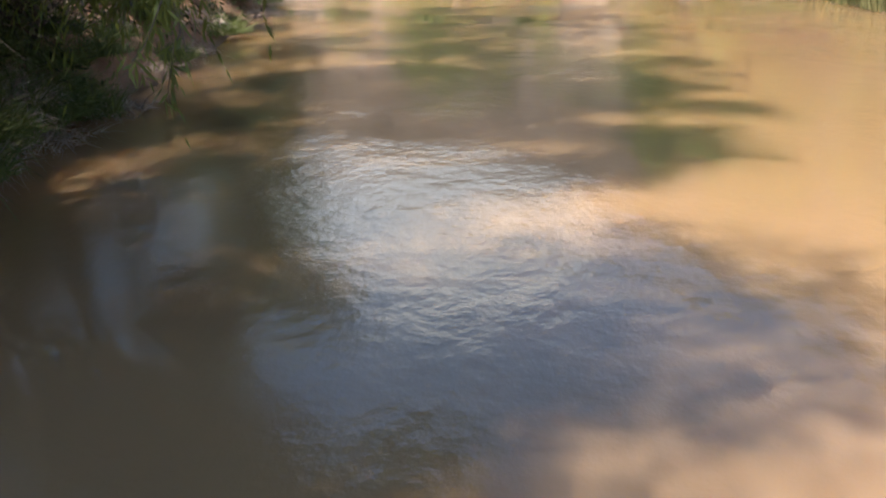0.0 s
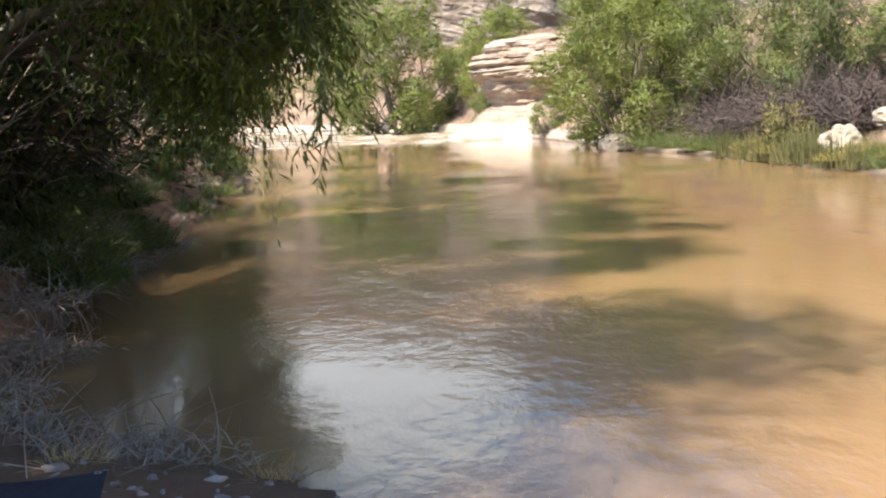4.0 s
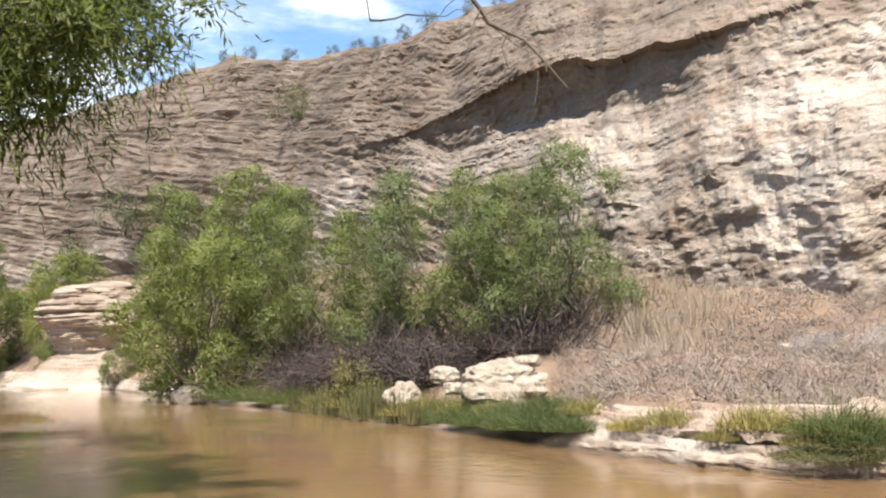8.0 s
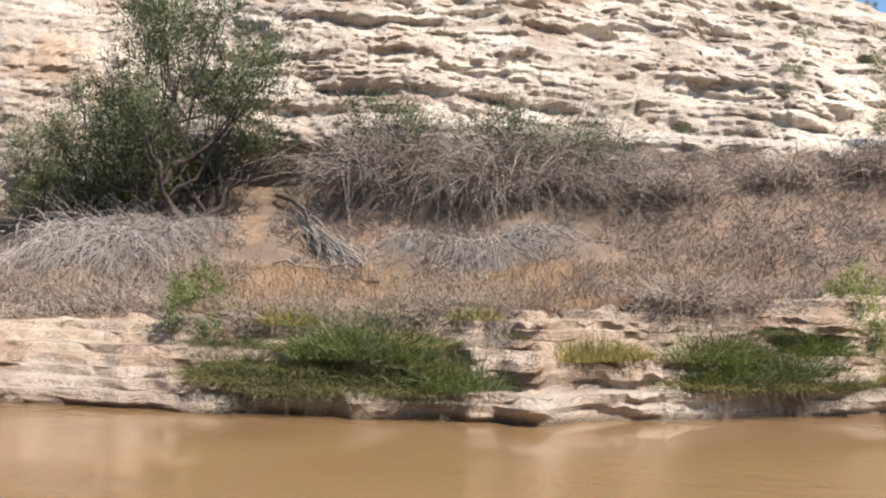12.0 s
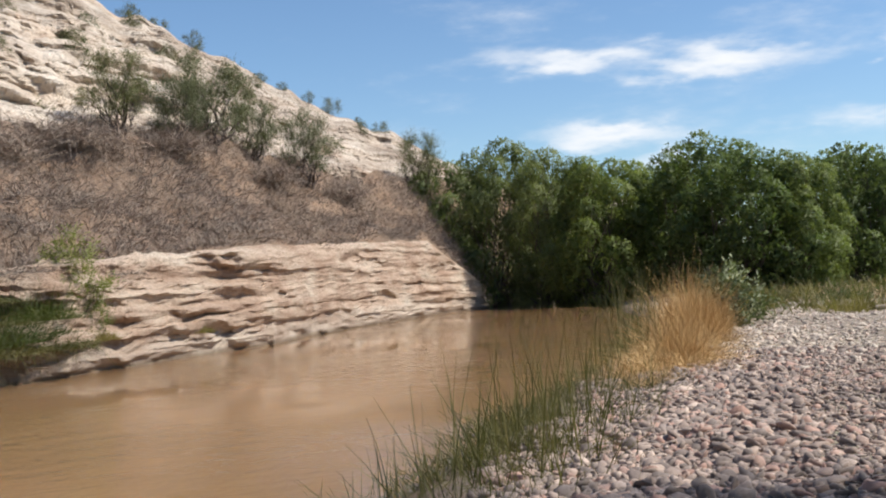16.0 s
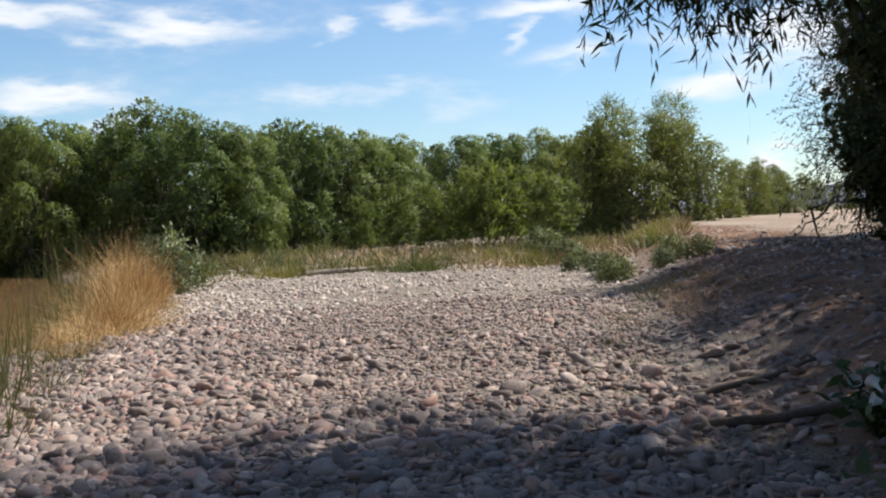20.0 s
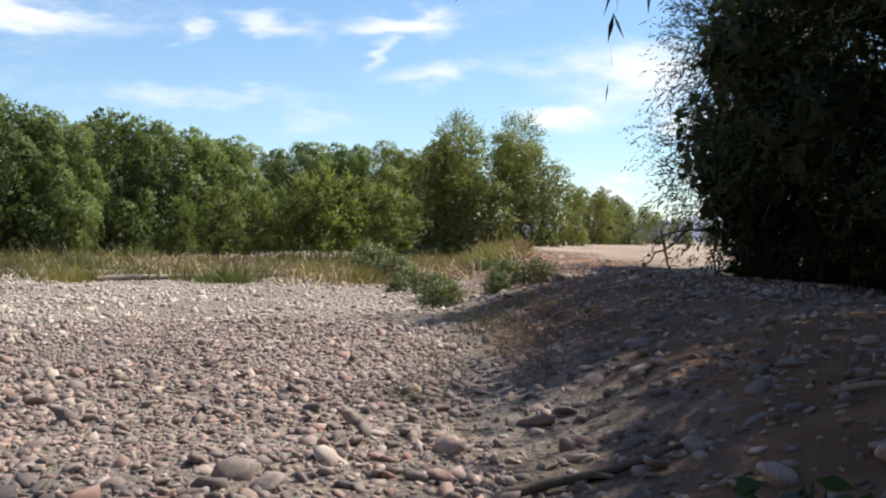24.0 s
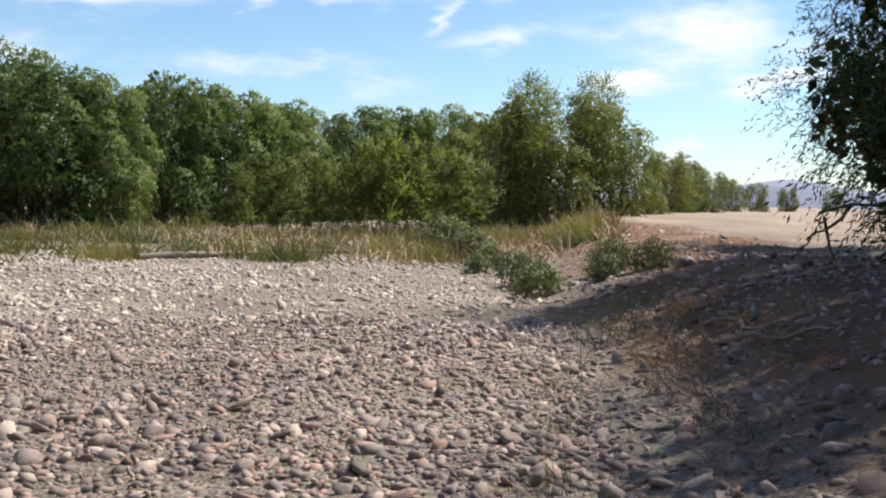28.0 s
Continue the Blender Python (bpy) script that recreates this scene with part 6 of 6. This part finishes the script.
for x, y, sc in ((5.3, -2.2, 0.6), (5.9, -2.7, 0.75), (6.5, -3.2, 0.8), (7.1, -3.8, 0.75), (7.8, -4.3, 0.8), (8.4, -4.9, 0.75), (9.2, -5.5, 0.75), (6.1, -3.3, 0.6), (10.2, -6.4, 0.7), (11.4, -7.4, 0.8), (12.6, -8.4, 0.9), (14, -9.6, 0.9), (15.5, -10.8, 1.1), (17, -12, 1.1), (18.6, -13, 1.2), (20.4, -14.2, 1.2), (22.5, -15.4, 1.3), (25, -17, 1.3), (28, -18.6, 1.4), (31, -20.2, 1.4), (4.8, -1.8, 0.5), (5.6, -3.1, 0.8), (6.9, -4.1, 0.7)):
    stand(thin_reeds, x, y, max(near_z(x, y), -0.1) - 0.03, 71 * n, sc * 1.25, 1.15, first=n == 0)
    n += 1
stalks = clump("weed_clump", "wispy dull green weeds between gravel and water", 76, 0.6, 0.75, 210, M_GRASSDULL, 0.009, 0.55)
n = 0
for x, y, sc in ((5.0, -2.5, 0.7), (5.6, -3.0, 0.9), (6.3, -3.7, 0.9), (7.0, -4.4, 0.9), (7.7, -5.0, 0.9), (8.4, -5.8, 0.8), (6.6, -3.4, 0.8), (9.0, -6.0, 0.9), (4.4, -2.0, 0.6), (5.9, -3.6, 0.6)):
    stand(stalks, x, y, near_z(x, y) - 0.03, 71 * n, sc, first=n == 0)
    n += 1
straw = clump("straw_clump", "upright orange-tan dry grass plume beside the water", 77, 0.55, 1.35, 2200, M_STRAW, 0.006, 0.22, bend=0.28)
sprawl = clump("straw_clump", "sprawling pale tan dry grass mass beside the water", 78, 0.75, 0.95, 2200, M_STRAW, 0.007, 0.55, bend=0.75)
for n, (x, y, sc) in enumerate(((13.0, -9.7, 1.0), (13.7, -10.2, 1.15), (14.3, -10.8, 1.0), (10.4, -7.6, 0.72))):
    stand(straw, x, y, near_z(x, y) - 0.03, 53 * n, sc, first=n == 0)
for n, (x, y, sc) in enumerate(((8.9, -6.2, 0.6), (9.6, -6.9, 0.9), (10.5, -7.7, 1.0), (11.6, -8.5, 0.95), (10.0, -6.8, 0.8), (12.4, -9.3, 0.9))):
    stand(sprawl, x, y, near_z(x, y) - 0.03, 71 * n, sc, first=n == 0)
sage = lobed_tree("sage_shrub", 78, 0.95, 0.8, 12, M_SAGE, 700, 5, 0.22, 0.09, 0.045, "rounded grey-green shrub at the edge of the gravel", "bush", hang=0.1, up=0.3, low=0.05, thick=0.015, inner=0.4)
n = 0
for x, y, sc in ((15.6, -12.6, 1.1), (16.8, -13.2, 0.85), (7.2, -14.4, 0.42), (6.6, -14.8, 0.32), (7.9, -15.5, 0.42), (9.0, -17.2, 0.38), (10.2, -18.6, 0.42), (9.7, -17.4, 0.32), (11.2, -19.8, 0.5), (7.0, -16.0, 0.42), (12.6, -21, 0.8), (6.1, -15.0, 0.36)):
    stand(sage, x, y, near_z(x, y) - 0.05, 53 * n, sc, first=n == 0)
    n += 1
rng = np.random.default_rng(79)
n = 13000
a, dist = rng.uniform(127, 157, n), rng.uniform(21, 40, n)
x, y = np.sin(np.radians(a)) * dist, np.cos(np.radians(a)) * dist
edge = 19.5 + 4.5 * fbm(a * 0.25, 0, 0, 3, 5) + np.interp(a, [127, 132, 140, 148, 153, 157], [-2.5, 0, 1.0, -1.5, -4, -3])
keep = (fbm(x * 0.55, y * 0.55, 0, 3, 14) > 0.4) & (dist > edge) & (line_dist(x, y, NEAR_SHORE) > 1.0) & inside(x, y, LAND)
roots = np.stack([x, y, ground_height(x, y) - 0.03], -1)[keep]
m = len(roots)
kind = fbm(roots[:, 0] * 0.3, roots[:, 1] * 0.3, 0, 3, 9)
dirs = rng.normal(size=(m, 3)) * [0.55, 0.55, 0.1] + [0, 0, 1]
for nm, lb, mt, sel, hi in (("meadow_grass", "pale straw and tan grass beyond the gravel bar", M_MEADOW, kind > 0.4, 0.6), ("weed_belt", "green weeds and young shoots beyond the gravel bar", M_GRASSDULL, kind <= 0.4, 0.95)):
    k = int(sel.sum())
    stuff(nm, lb, "grass", mesh(nm, *twigs(roots[sel], dirs[sel], rng.uniform(0.2, 1.0, k) ** 1.4 * hi, 0.035, rng, 0.3, 3), mt, False))
for k in range(30):
    a, dist = rng.uniform(129, 156), rng.uniform(22, 34)
    x, y = at_dist(a, dist)
    stand(olive if k % 3 else green, x, y, near_z(x, y) - 0.03, 53 * k, rng.uniform(0.7, 1.3), label="green and straw grass clump in the meadow beyond the gravel")
sapling = lobed_tree("willow_sapling", 80, 2.4, 0.55, 9, M_WILLOW, 520, 5, 0.4, 0.16, 0.045, "slim green willow sapling beyond the gravel bar", "tree", hang=0.15, up=0.8, low=0.1, thick=0.02, inner=0.2)
n = 0
for a, dist, sc in ((141.2, 33, 0.8), (143.0, 34, 0.8), (145.0, 35, 0.95), (146.0, 34, 1.0), (147.2, 35, 0.95), (148.4, 36, 0.9), (149.4, 34, 0.85), (150.3, 35, 0.8), (144.2, 37, 0.85), (139, 34, 0.7)):
    x, y = at_dist(a, dist)
    stand(sapling, x, y, near_z(x, y) - 0.05, 53 * n, sc * 1.2, first=n == 0)
    n += 1

rng = np.random.default_rng(84)
for k in range(34):
    q = rng.uniform(0, 1)
    x, y = np.interp(q, [0, 0.3, 0.6, 1], [4.6, 7.6, 12, 17]) + rng.normal() * 0.25, np.interp(q, [0, 0.3, 0.6, 1], [-0.9, -3.5, -7.3, -11.7]) - abs(rng.normal()) * 0.35
    stand(stalks, float(x), float(y), max(near_z(float(x), float(y)), -0.05) - 0.03, 37 * k, rng.uniform(0.5, 0.95))

# the left bank: undergrowth and dead grass
rng = np.random.default_rng(81)
under = clump("undergrowth_clump", "green grass and weeds on the bank below the near willow", 82, 0.8, 0.95, 1000, M_GRASS, 0.022, 0.5, bend=0.5)
for k in range(64):
    yy = rng.uniform(9, 44) if k > 16 else rng.uniform(8.5, 14)
    xx = np.interp(yy, NEAR_SHORE[::-1, 1][9:], NEAR_SHORE[::-1, 0][9:]) - rng.uniform(0.15, 1.7)
    stand(under, float(xx), yy, near_z(float(xx), yy), 37 * k, rng.uniform(0.5, 0.95), first=k == 0)
dead_tuft = clump("dead_grass_clump", "dead brown grass and roots hanging over the bank", 83, 0.7, 0.6, 420, M_DEADPURPLE, 0.012, 0.8, bend=0.9)
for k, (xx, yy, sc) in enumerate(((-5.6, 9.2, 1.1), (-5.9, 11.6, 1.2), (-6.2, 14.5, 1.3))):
    stand(dark_brush, xx, yy, near_z(xx, yy), 67 * k, sc, label="tangle of dead twigs coloured for the shade under the near willow")
for k in range(40):
    yy = rng.uniform(4.9, 14) if k < 26 else rng.uniform(14, 32)
    xx = np.interp(yy, NEAR_SHORE[::-1, 1][9:], NEAR_SHORE[::-1, 0][9:]) - rng.uniform(0.05, 0.9)
    stand(dead_tuft, float(xx), yy, near_z(float(xx), yy), 37 * k, rng.uniform(0.6, 1.1), first=k == 0)

rng = np.random.default_rng(86)
n = 2600
yy = rng.uniform(6.0, 17, n)
xx = np.interp(yy, NEAR_SHORE[::-1, 1][9:], NEAR_SHORE[::-1, 0][9:]) - rng.uniform(0.9, 3.6, n)
roots = np.stack([xx, yy, ground_height(xx, yy) - 0.05], -1)
stuff("dead_stem_thicket", "tall brown dead stems standing in the shade of the willows", "brush", mesh("dead_stem_thicket", *twigs(roots, rng.normal(size=(n, 3)) * [0.35, 0.35, 0.1] + [0.1, -0.1, 1.0], rng.uniform(0.8, 3.2, n), 0.022, rng, 0.22, 5), M_DEADPURPLE, False))

# ---- gravel ----
rng = np.random.default_rng(91)


def stones_at(count, a0, a1, d0, d1, power=0.7):
    a = rng.uniform(a0, a1, count)
    d = d0 + (d1 - d0) * rng.uniform(0, 1, count) ** power
    x, y = np.sin(np.radians(a)) * d + 0.4, np.cos(np.radians(a)) * d - 0.8
    s = line_dist(x, y, NEAR_SHORE)
    u = np.where(inside(x, y, HIGH), 1, -1) * line_dist(x, y, BANK_FOOT)
    sparse = (u > -0.3) & (rng.uniform(size=count) > 0.2)
    ok = inside(x, y, LAND) & (s > 0.25 + 0.7 * fbm(x, y, 0, 2, 3)) & ~sparse & (u < 3.2)
    return x[ok], y[ok]


def stone_mesh(base, x, y, size, sink=0.3):
    v, fc = base
    m = len(x)
    sc = size[:, None] * np.stack([rng.uniform(0.75, 1.25, m), rng.uniform(0.6, 0.95, m), rng.uniform(0.22, 0.46, m)], -1)
    q = rng.normal(size=(m, 4)) * [0.25, 0.25, 1, 1] + [0, 0, 0, 0]
    q /= np.linalg.norm(q, axis=1, keepdims=True)
    bx, by, bz, bw = q.T
    R = np.stack([np.stack([1 - 2 * (by * by + bz * bz), 2 * (bx * by - bz * bw), 2 * (bx * bz + by * bw)], -1), np.stack([2 * (bx * by + bz * bw), 1 - 2 * (bx * bx + bz * bz), 2 * (by * bz - bx * bw)], -1), np.stack([2 * (bx * bz - by * bw), 2 * (by * bz + bx * bw), 1 - 2 * (bx * bx + by * by)], -1)], 1)
    lump = 1 + 0.16 * np.sin(v[None, :, 0] * 2.3 + rng.uniform(0, 6, (m, 1))) + 0.12 * np.sin(v[None, :, 1] * 3.1 + rng.uniform(0, 6, (m, 1))) + 0.14 * rng.normal(size=(m, len(v)))
    p = v[None] * lump[..., None] * sc[:, None]
    p = np.einsum("mij,mvj->mvi", R, p)
    p += np.stack([x, y, ground_height(x, y) + sc[:, 2] * (1 - 2 * sink) * 0.5], -1)[:, None]
    return p.reshape(-1, 3), (np.arange(m)[:, None, None] * len(v) + fc[None]).reshape(-1, 3)


ground_ob = bpy.data.objects["ground"]


def stone_size(x, y, mean, spread, low, high):
    """Coarse cobbles along the shore, finer gravel inland, with coarse streaks."""
    s = line_dist(x, y, NEAR_SHORE)
    coarse = 1.0 + 0.9 * np.exp(-(s / 2.6) ** 2) + 0.7 * np.clip(fbm(x * 0.5, y * 0.5, 0, 3, 88) - 0.5, -0.3, 0.5)
    return np.clip(rng.lognormal(mean, spread, len(x)) * coarse, low, high)


x, y = stones_at(12000, 112, 188, 1.4, 5.2, 0.75)
stuff("cobbles", "small grey, pink and tan river stones", "gravel", mesh("cobbles", *stone_mesh(ICO2, x, y, stone_size(x, y, -3.95, 0.5, 0.010, 0.09), 0.36), M_STONE))
x, y = stones_at(66000, 112, 182, 4.6, 13, 0.66)
stuff("bar_cobbles", "grey and pink river stones of the gravel bar", "gravel", mesh("bar_cobbles", *stone_mesh(ICO1, x, y, stone_size(x, y, -4.0, 0.5, 0.011, 0.075), 0.42), M_STONE))
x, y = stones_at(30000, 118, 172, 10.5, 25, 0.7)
stuff("far_cobbles", "pale dusty cobbles of the far gravel bar, sunlight in their colour", "gravel", mesh("far_cobbles", *stone_mesh(ICO1, x, y, stone_size(x, y, -3.7, 0.45, 0.012, 0.08), 0.52), M_STONEPALE))
x, y = stones_at(14000, 108, 140, 3.6, 12, 0.75)
near = line_dist(x, y, NEAR_SHORE) < 2.6
x, y = x[near], y[near]
stuff("shore_cobbles", "large rounded grey and pink cobbles along the shore", "gravel", mesh("shore_cobbles", *stone_mesh(ICO2, x, y, np.clip(rng.lognormal(-3.15, 0.32, len(x)), 0.025, 0.085), 0.36), M_STONE))
q, u = rng.uniform(0, 1, 2600), rng.uniform(-0.4, 3.4, 2600)
x = np.interp(q, [0, 0.25, 0.45, 0.65, 1], [-2.2, -0.3, 1.4, 3.4, 7.5]) - 0.82 * u
y = np.interp(q, [0, 0.25, 0.45, 0.65, 1], [-1.2, -3.6, -5.1, -8.3, -15.4]) - 0.57 * u
ok = fbm(x * 0.8, y * 0.8, 0, 3, 89) > 0.46
x, y = x[ok], y[ok]
stuff("bank_stones", "dark dusty stones lying in the brown earth bank", "gravel", mesh("bank_stones", *stone_mesh(ICO2, x, y, np.clip(rng.lognormal(-3.35, 0.45, len(x)), 0.015, 0.10), 0.4), M_STONE))
a, d = rng.uniform(-40, 40, 500), rng.uniform(3.0, 5.6, 500)
x, y = np.sin(np.radians(a)) * d, np.cos(np.radians(a)) * d
ok = inside(x, y, LAND) & (x < 0.6)
size = np.clip(rng.lognormal(-3.5, 0.4, ok.sum()), 0.015, 0.06)
stuff("beach_pebbles", "small pale pebbles on the dark wet beach", "gravel", mesh("beach_pebbles", *stone_mesh(ICO1, x[ok], y[ok], size), M_STONE))
shapes = [mesh("cobble", *stone_mesh(ICO2, np.zeros(1), np.zeros(1) + 3e5, np.ones(1)), M_STONE_ONE) for _ in range(8)]
for me in shapes:
    co = np.empty(len(me.vertices) * 3, np.float32)
    me.vertices.foreach_get("co", co)
    co = co.reshape(-1, 3)
    me.vertices.foreach_set("co", (co - co.mean(0)).ravel())
x, y = stones_at(900, 116, 172, 2.6, 8.5)
for i in range(min(300, len(x))):
    sz = float(np.clip(rng.lognormal(-3.15, 0.35), 0.025, 0.09))
    part("cobble", shapes[i % 8], ground_ob, at=pose(float(x[i]), float(y[i]), near_z(float(x[i]), float(y[i])) + sz * 0.22, 0, 0, rng.uniform(0, 360)) @ Matrix.Diagonal((sz, sz, sz, 1)))

# ---- driftwood, sticks, flowers, chair ----
def stick(name, label, start, end, r, seed, material=None, lift=0.02, wander=0.015):
    rg = np.random.default_rng(seed)
    p = reach(rg, (*start, 0), (*end, 0), 10, wander)
    p[:, 2] = ground_height(p[:, 0], p[:, 1]) + r * 0.7 + lift * np.abs(np.sin(np.linspace(0, 5, 10)))
    return tagged(new(name, mesh(name, *tube(p, r * np.linspace(1, 0.45, 10), 8), material or M_BARK)), label, "stick")


stick("driftwood_log", "long bleached driftwood log on the edge of the bar", (15.6, -16.2), (13.6, -19.3), 0.065, 5, M_DEAD, wander=0.03)
stick("dead_branch", "long dark dead branch lying on the bank", (1.9, -4.95), (0.2, -5.6), 0.03, 6)
stick("dead_branch", "crooked grey branch lying on the gravel", (2.3, -5.8), (1.7, -6.2), 0.025, 7)
stick("dead_branch", "thin dead branch on the bank slope", (4.0, -10.6), (3.2, -9.9), 0.022, 8, M_DEAD, 0.05)
stick("dead_branch", "thin dead branch on the bank slope", (4.3, -11.2), (3.6, -10.5), 0.016, 9, M_DEAD, 0.06)
stick("dead_branch", "short bleached stick among the stones", (1.2, -6.6), (0.6, -6.4), 0.018, 10, M_DEAD)
for n, (x, y, sc) in enumerate(((3.6, -7.4, 0.45), (3.0, -6.6, 0.35), (4.6, -9.6, 0.5), (4.2, -8.6, 0.5), (4.9, -10.4, 0.4), (14.3, -15.9, 0.4), (1.2, -3.3, 0.35))):
    stand(stalks, x, y, near_z(x, y) - 0.03, 37 * n, sc, label="dry weed tuft among the cobbles")
rng = np.random.default_rng(95)
for n, (cx, cy, wide, count) in enumerate(((1.02, -4.85, 0.18, 130), (0.6, -4.7, 0.26, 150), (0.22, -3.75, 0.3, 190))):
    plant = thing("moonflower_plant", "dark green moonflower plant with white trumpet flowers" if n == 0 else "dark leafy green plant low on the bank", "plant", pose(cx, cy, near_z(cx, cy)))
    ends = rng.normal(size=(16, 3)) * [wide, wide, 0.06] + [0, 0, 0.2]
    part("stem_work", mesh("stem_work", *merged([tube(reach(rng, (0, 0, -0.03), e, 6, 0.05, 0.1), 0.008 * np.linspace(1, 0.4, 6), 5) for e in ends]), M_GRASS), plant)
    root = ends[rng.integers(0, 16, count)] * rng.uniform(0.5, 1.05, (count, 1)) + rng.normal(size=(count, 3)) * 0.05
    part("foliage", mesh("foliage", *blades(root, rng.normal(size=(count, 3)) * [1, 1, 0.35], rng.uniform(0.06, 0.12, count), rng.uniform(0.04, 0.07, count), rng), M_DATURA, False), plant)
    if n == 0:
        for fx, fy, fz, turn, tip in ((-0.05, 0.12, 0.22, 40, 70), (0.12, -0.06, 0.2, 200, 60), (-0.12, 0.2, 0.18, 120, 75)):
            zz = np.linspace(0, 0.15, 9) * 0.65
            rr = np.interp(zz / 0.65, [0, 0.06, 0.11, 0.14, 0.15], [0.004, 0.007, 0.016, 0.029, 0.034])
            part("flower", mesh("flower", *tube(np.stack([0 * zz, 0 * zz, zz], -1), rr, 12), M_PETAL), plant, "white trumpet flower", at=pose(fx, fy, fz, tip, 0, turn))
dry = clump("straw_tuft", "tuft of bent dry straw at the foot of the bank", 96, 0.3, 0.55, 160, M_STRAW, 0.008, 0.7)
stand(dry, 0.95, -3.1, near_z(0.95, -3.1), 0, 0.7, first=True)
stand(dry, -0.9, 4.75, near_z(-0.9, 4.75), 0, 0.5)
stand(dry, -1.9, 5.0, near_z(-1.9, 5.0), 80, 0.6)
stand(dry, 0.55, 3.95, max(near_z(0.55, 3.95), -0.05), 120, 0.7, label="thin dry stalks standing at the water's edge")

# dry weeds on the foot of the bank slope
for n, (x, y, sc) in enumerate(((4.9, -11.3, 0.75), (4.4, -10.5, 0.6), (5.3, -11.9, 0.7), (4.55, -11.9, 0.8), (3.9, -9.8, 0.5), (4.0, -11.2, 0.65), (5.2, -12.7, 0.6), (3.5, -10.3, 0.55))):
    stand(dry if n % 2 else stalks, x, y, near_z(x, y) - 0.03, 61 * n, sc, label="dry brown weeds on the shaded bank slope")

for n, (x, y, sc) in enumerate(((3.2, -8.6, 0.5), (3.55, -9.3, 0.6), (3.8, -9.9, 0.55), (3.0, -8.0, 0.4), (4.0, -10.6, 0.6), (4.5, -11.4, 0.5), (3.3, -9.8, 0.4))):
    stand(dead_tuft, x, y, near_z(x, y), 61 * n, sc, label="dark dead brush at the foot of the bank")

# camp chair on the beach
cz = near_z(-1.55, 3.35)
chair = thing("camp_chair", "folding camp chair with dark seat and red and white back", "chair", pose(-1.5, 3.36, cz, 0, 0, 12) @ Matrix.Diagonal((1, 1, 0.55, 1)))
chair["label"] = "folding camp chair with dark seat and red back"


def cloth(corners, sag, n=10, thick=0.004):
    c = np.array(corners, float)
    uu, vv = np.meshgrid(np.linspace(0, 1, n), np.linspace(0, 1, n))
    p = c[0] * ((1 - uu) * (1 - vv))[..., None] + c[1] * (uu * (1 - vv))[..., None] + c[2] * (uu * vv)[..., None] + c[3] * ((1 - uu) * vv)[..., None]
    p[..., 2] -= sag * 16 * uu * (1 - uu) * vv * (1 - vv) + sag * 1.2 * 4 * uu * (1 - uu)
    fc = sheet_faces(n, n)
    v = np.concatenate([p.reshape(-1, 3), p.reshape(-1, 3) - [0, 0, thick]])
    return v, np.concatenate([fc, fc[:, ::-1] + n * n])


S = 0.24
seat = part("seat", mesh("seat", *cloth([(-S, -S, 0.40), (S, -S, 0.40), (S, S, 0.42), (-S, S, 0.42)], 0.02), M_DARKCLOTH), chair, "dark seat cloth")
part("backrest", mesh("backrest", *cloth([(-S, -S, 0.50), (-S, S, 0.50), (-S - 0.14, S, 0.84), (-S - 0.14, -S, 0.84)], 0.0), M_RED), chair, "red back cloth")
part("back_panel", mesh("back_panel", *cloth([(-S + 0.01, -S, 0.41), (-S + 0.01, S, 0.41), (-S - 0.005, S, 0.51), (-S - 0.005, -S, 0.51)], 0.0), M_WHITECLOTH), chair, "white lower back cloth")
a = np.linspace(0, 2 * np.pi, 17)
part("grommet", mesh("grommet", *tube(np.stack([S - 0.03 + 0.011 * np.cos(a), S - 0.03 + 0.011 * np.sin(a), 0 * a + 0.424], -1), np.full(17, 0.0035), 6), M_METAL), seat, "shiny metal eyelet")
for p0, p1 in (((-S, -S, 0.0), (S, -S, 0.40)), ((S, -S, 0.0), (-S, -S, 0.40)), ((-S, S, 0.0), (S, S, 0.42)), ((S, S, 0.0), (-S, S, 0.42)), ((-S, S, 0.0), (-S - 0.15, S, 0.86)), ((-S, -S, 0.0), (-S - 0.15, -S, 0.86))):
    part("leg", mesh("leg", *tube(np.linspace(p0, p1, 4), np.full(4, 0.009), 8), M_METAL), chair)
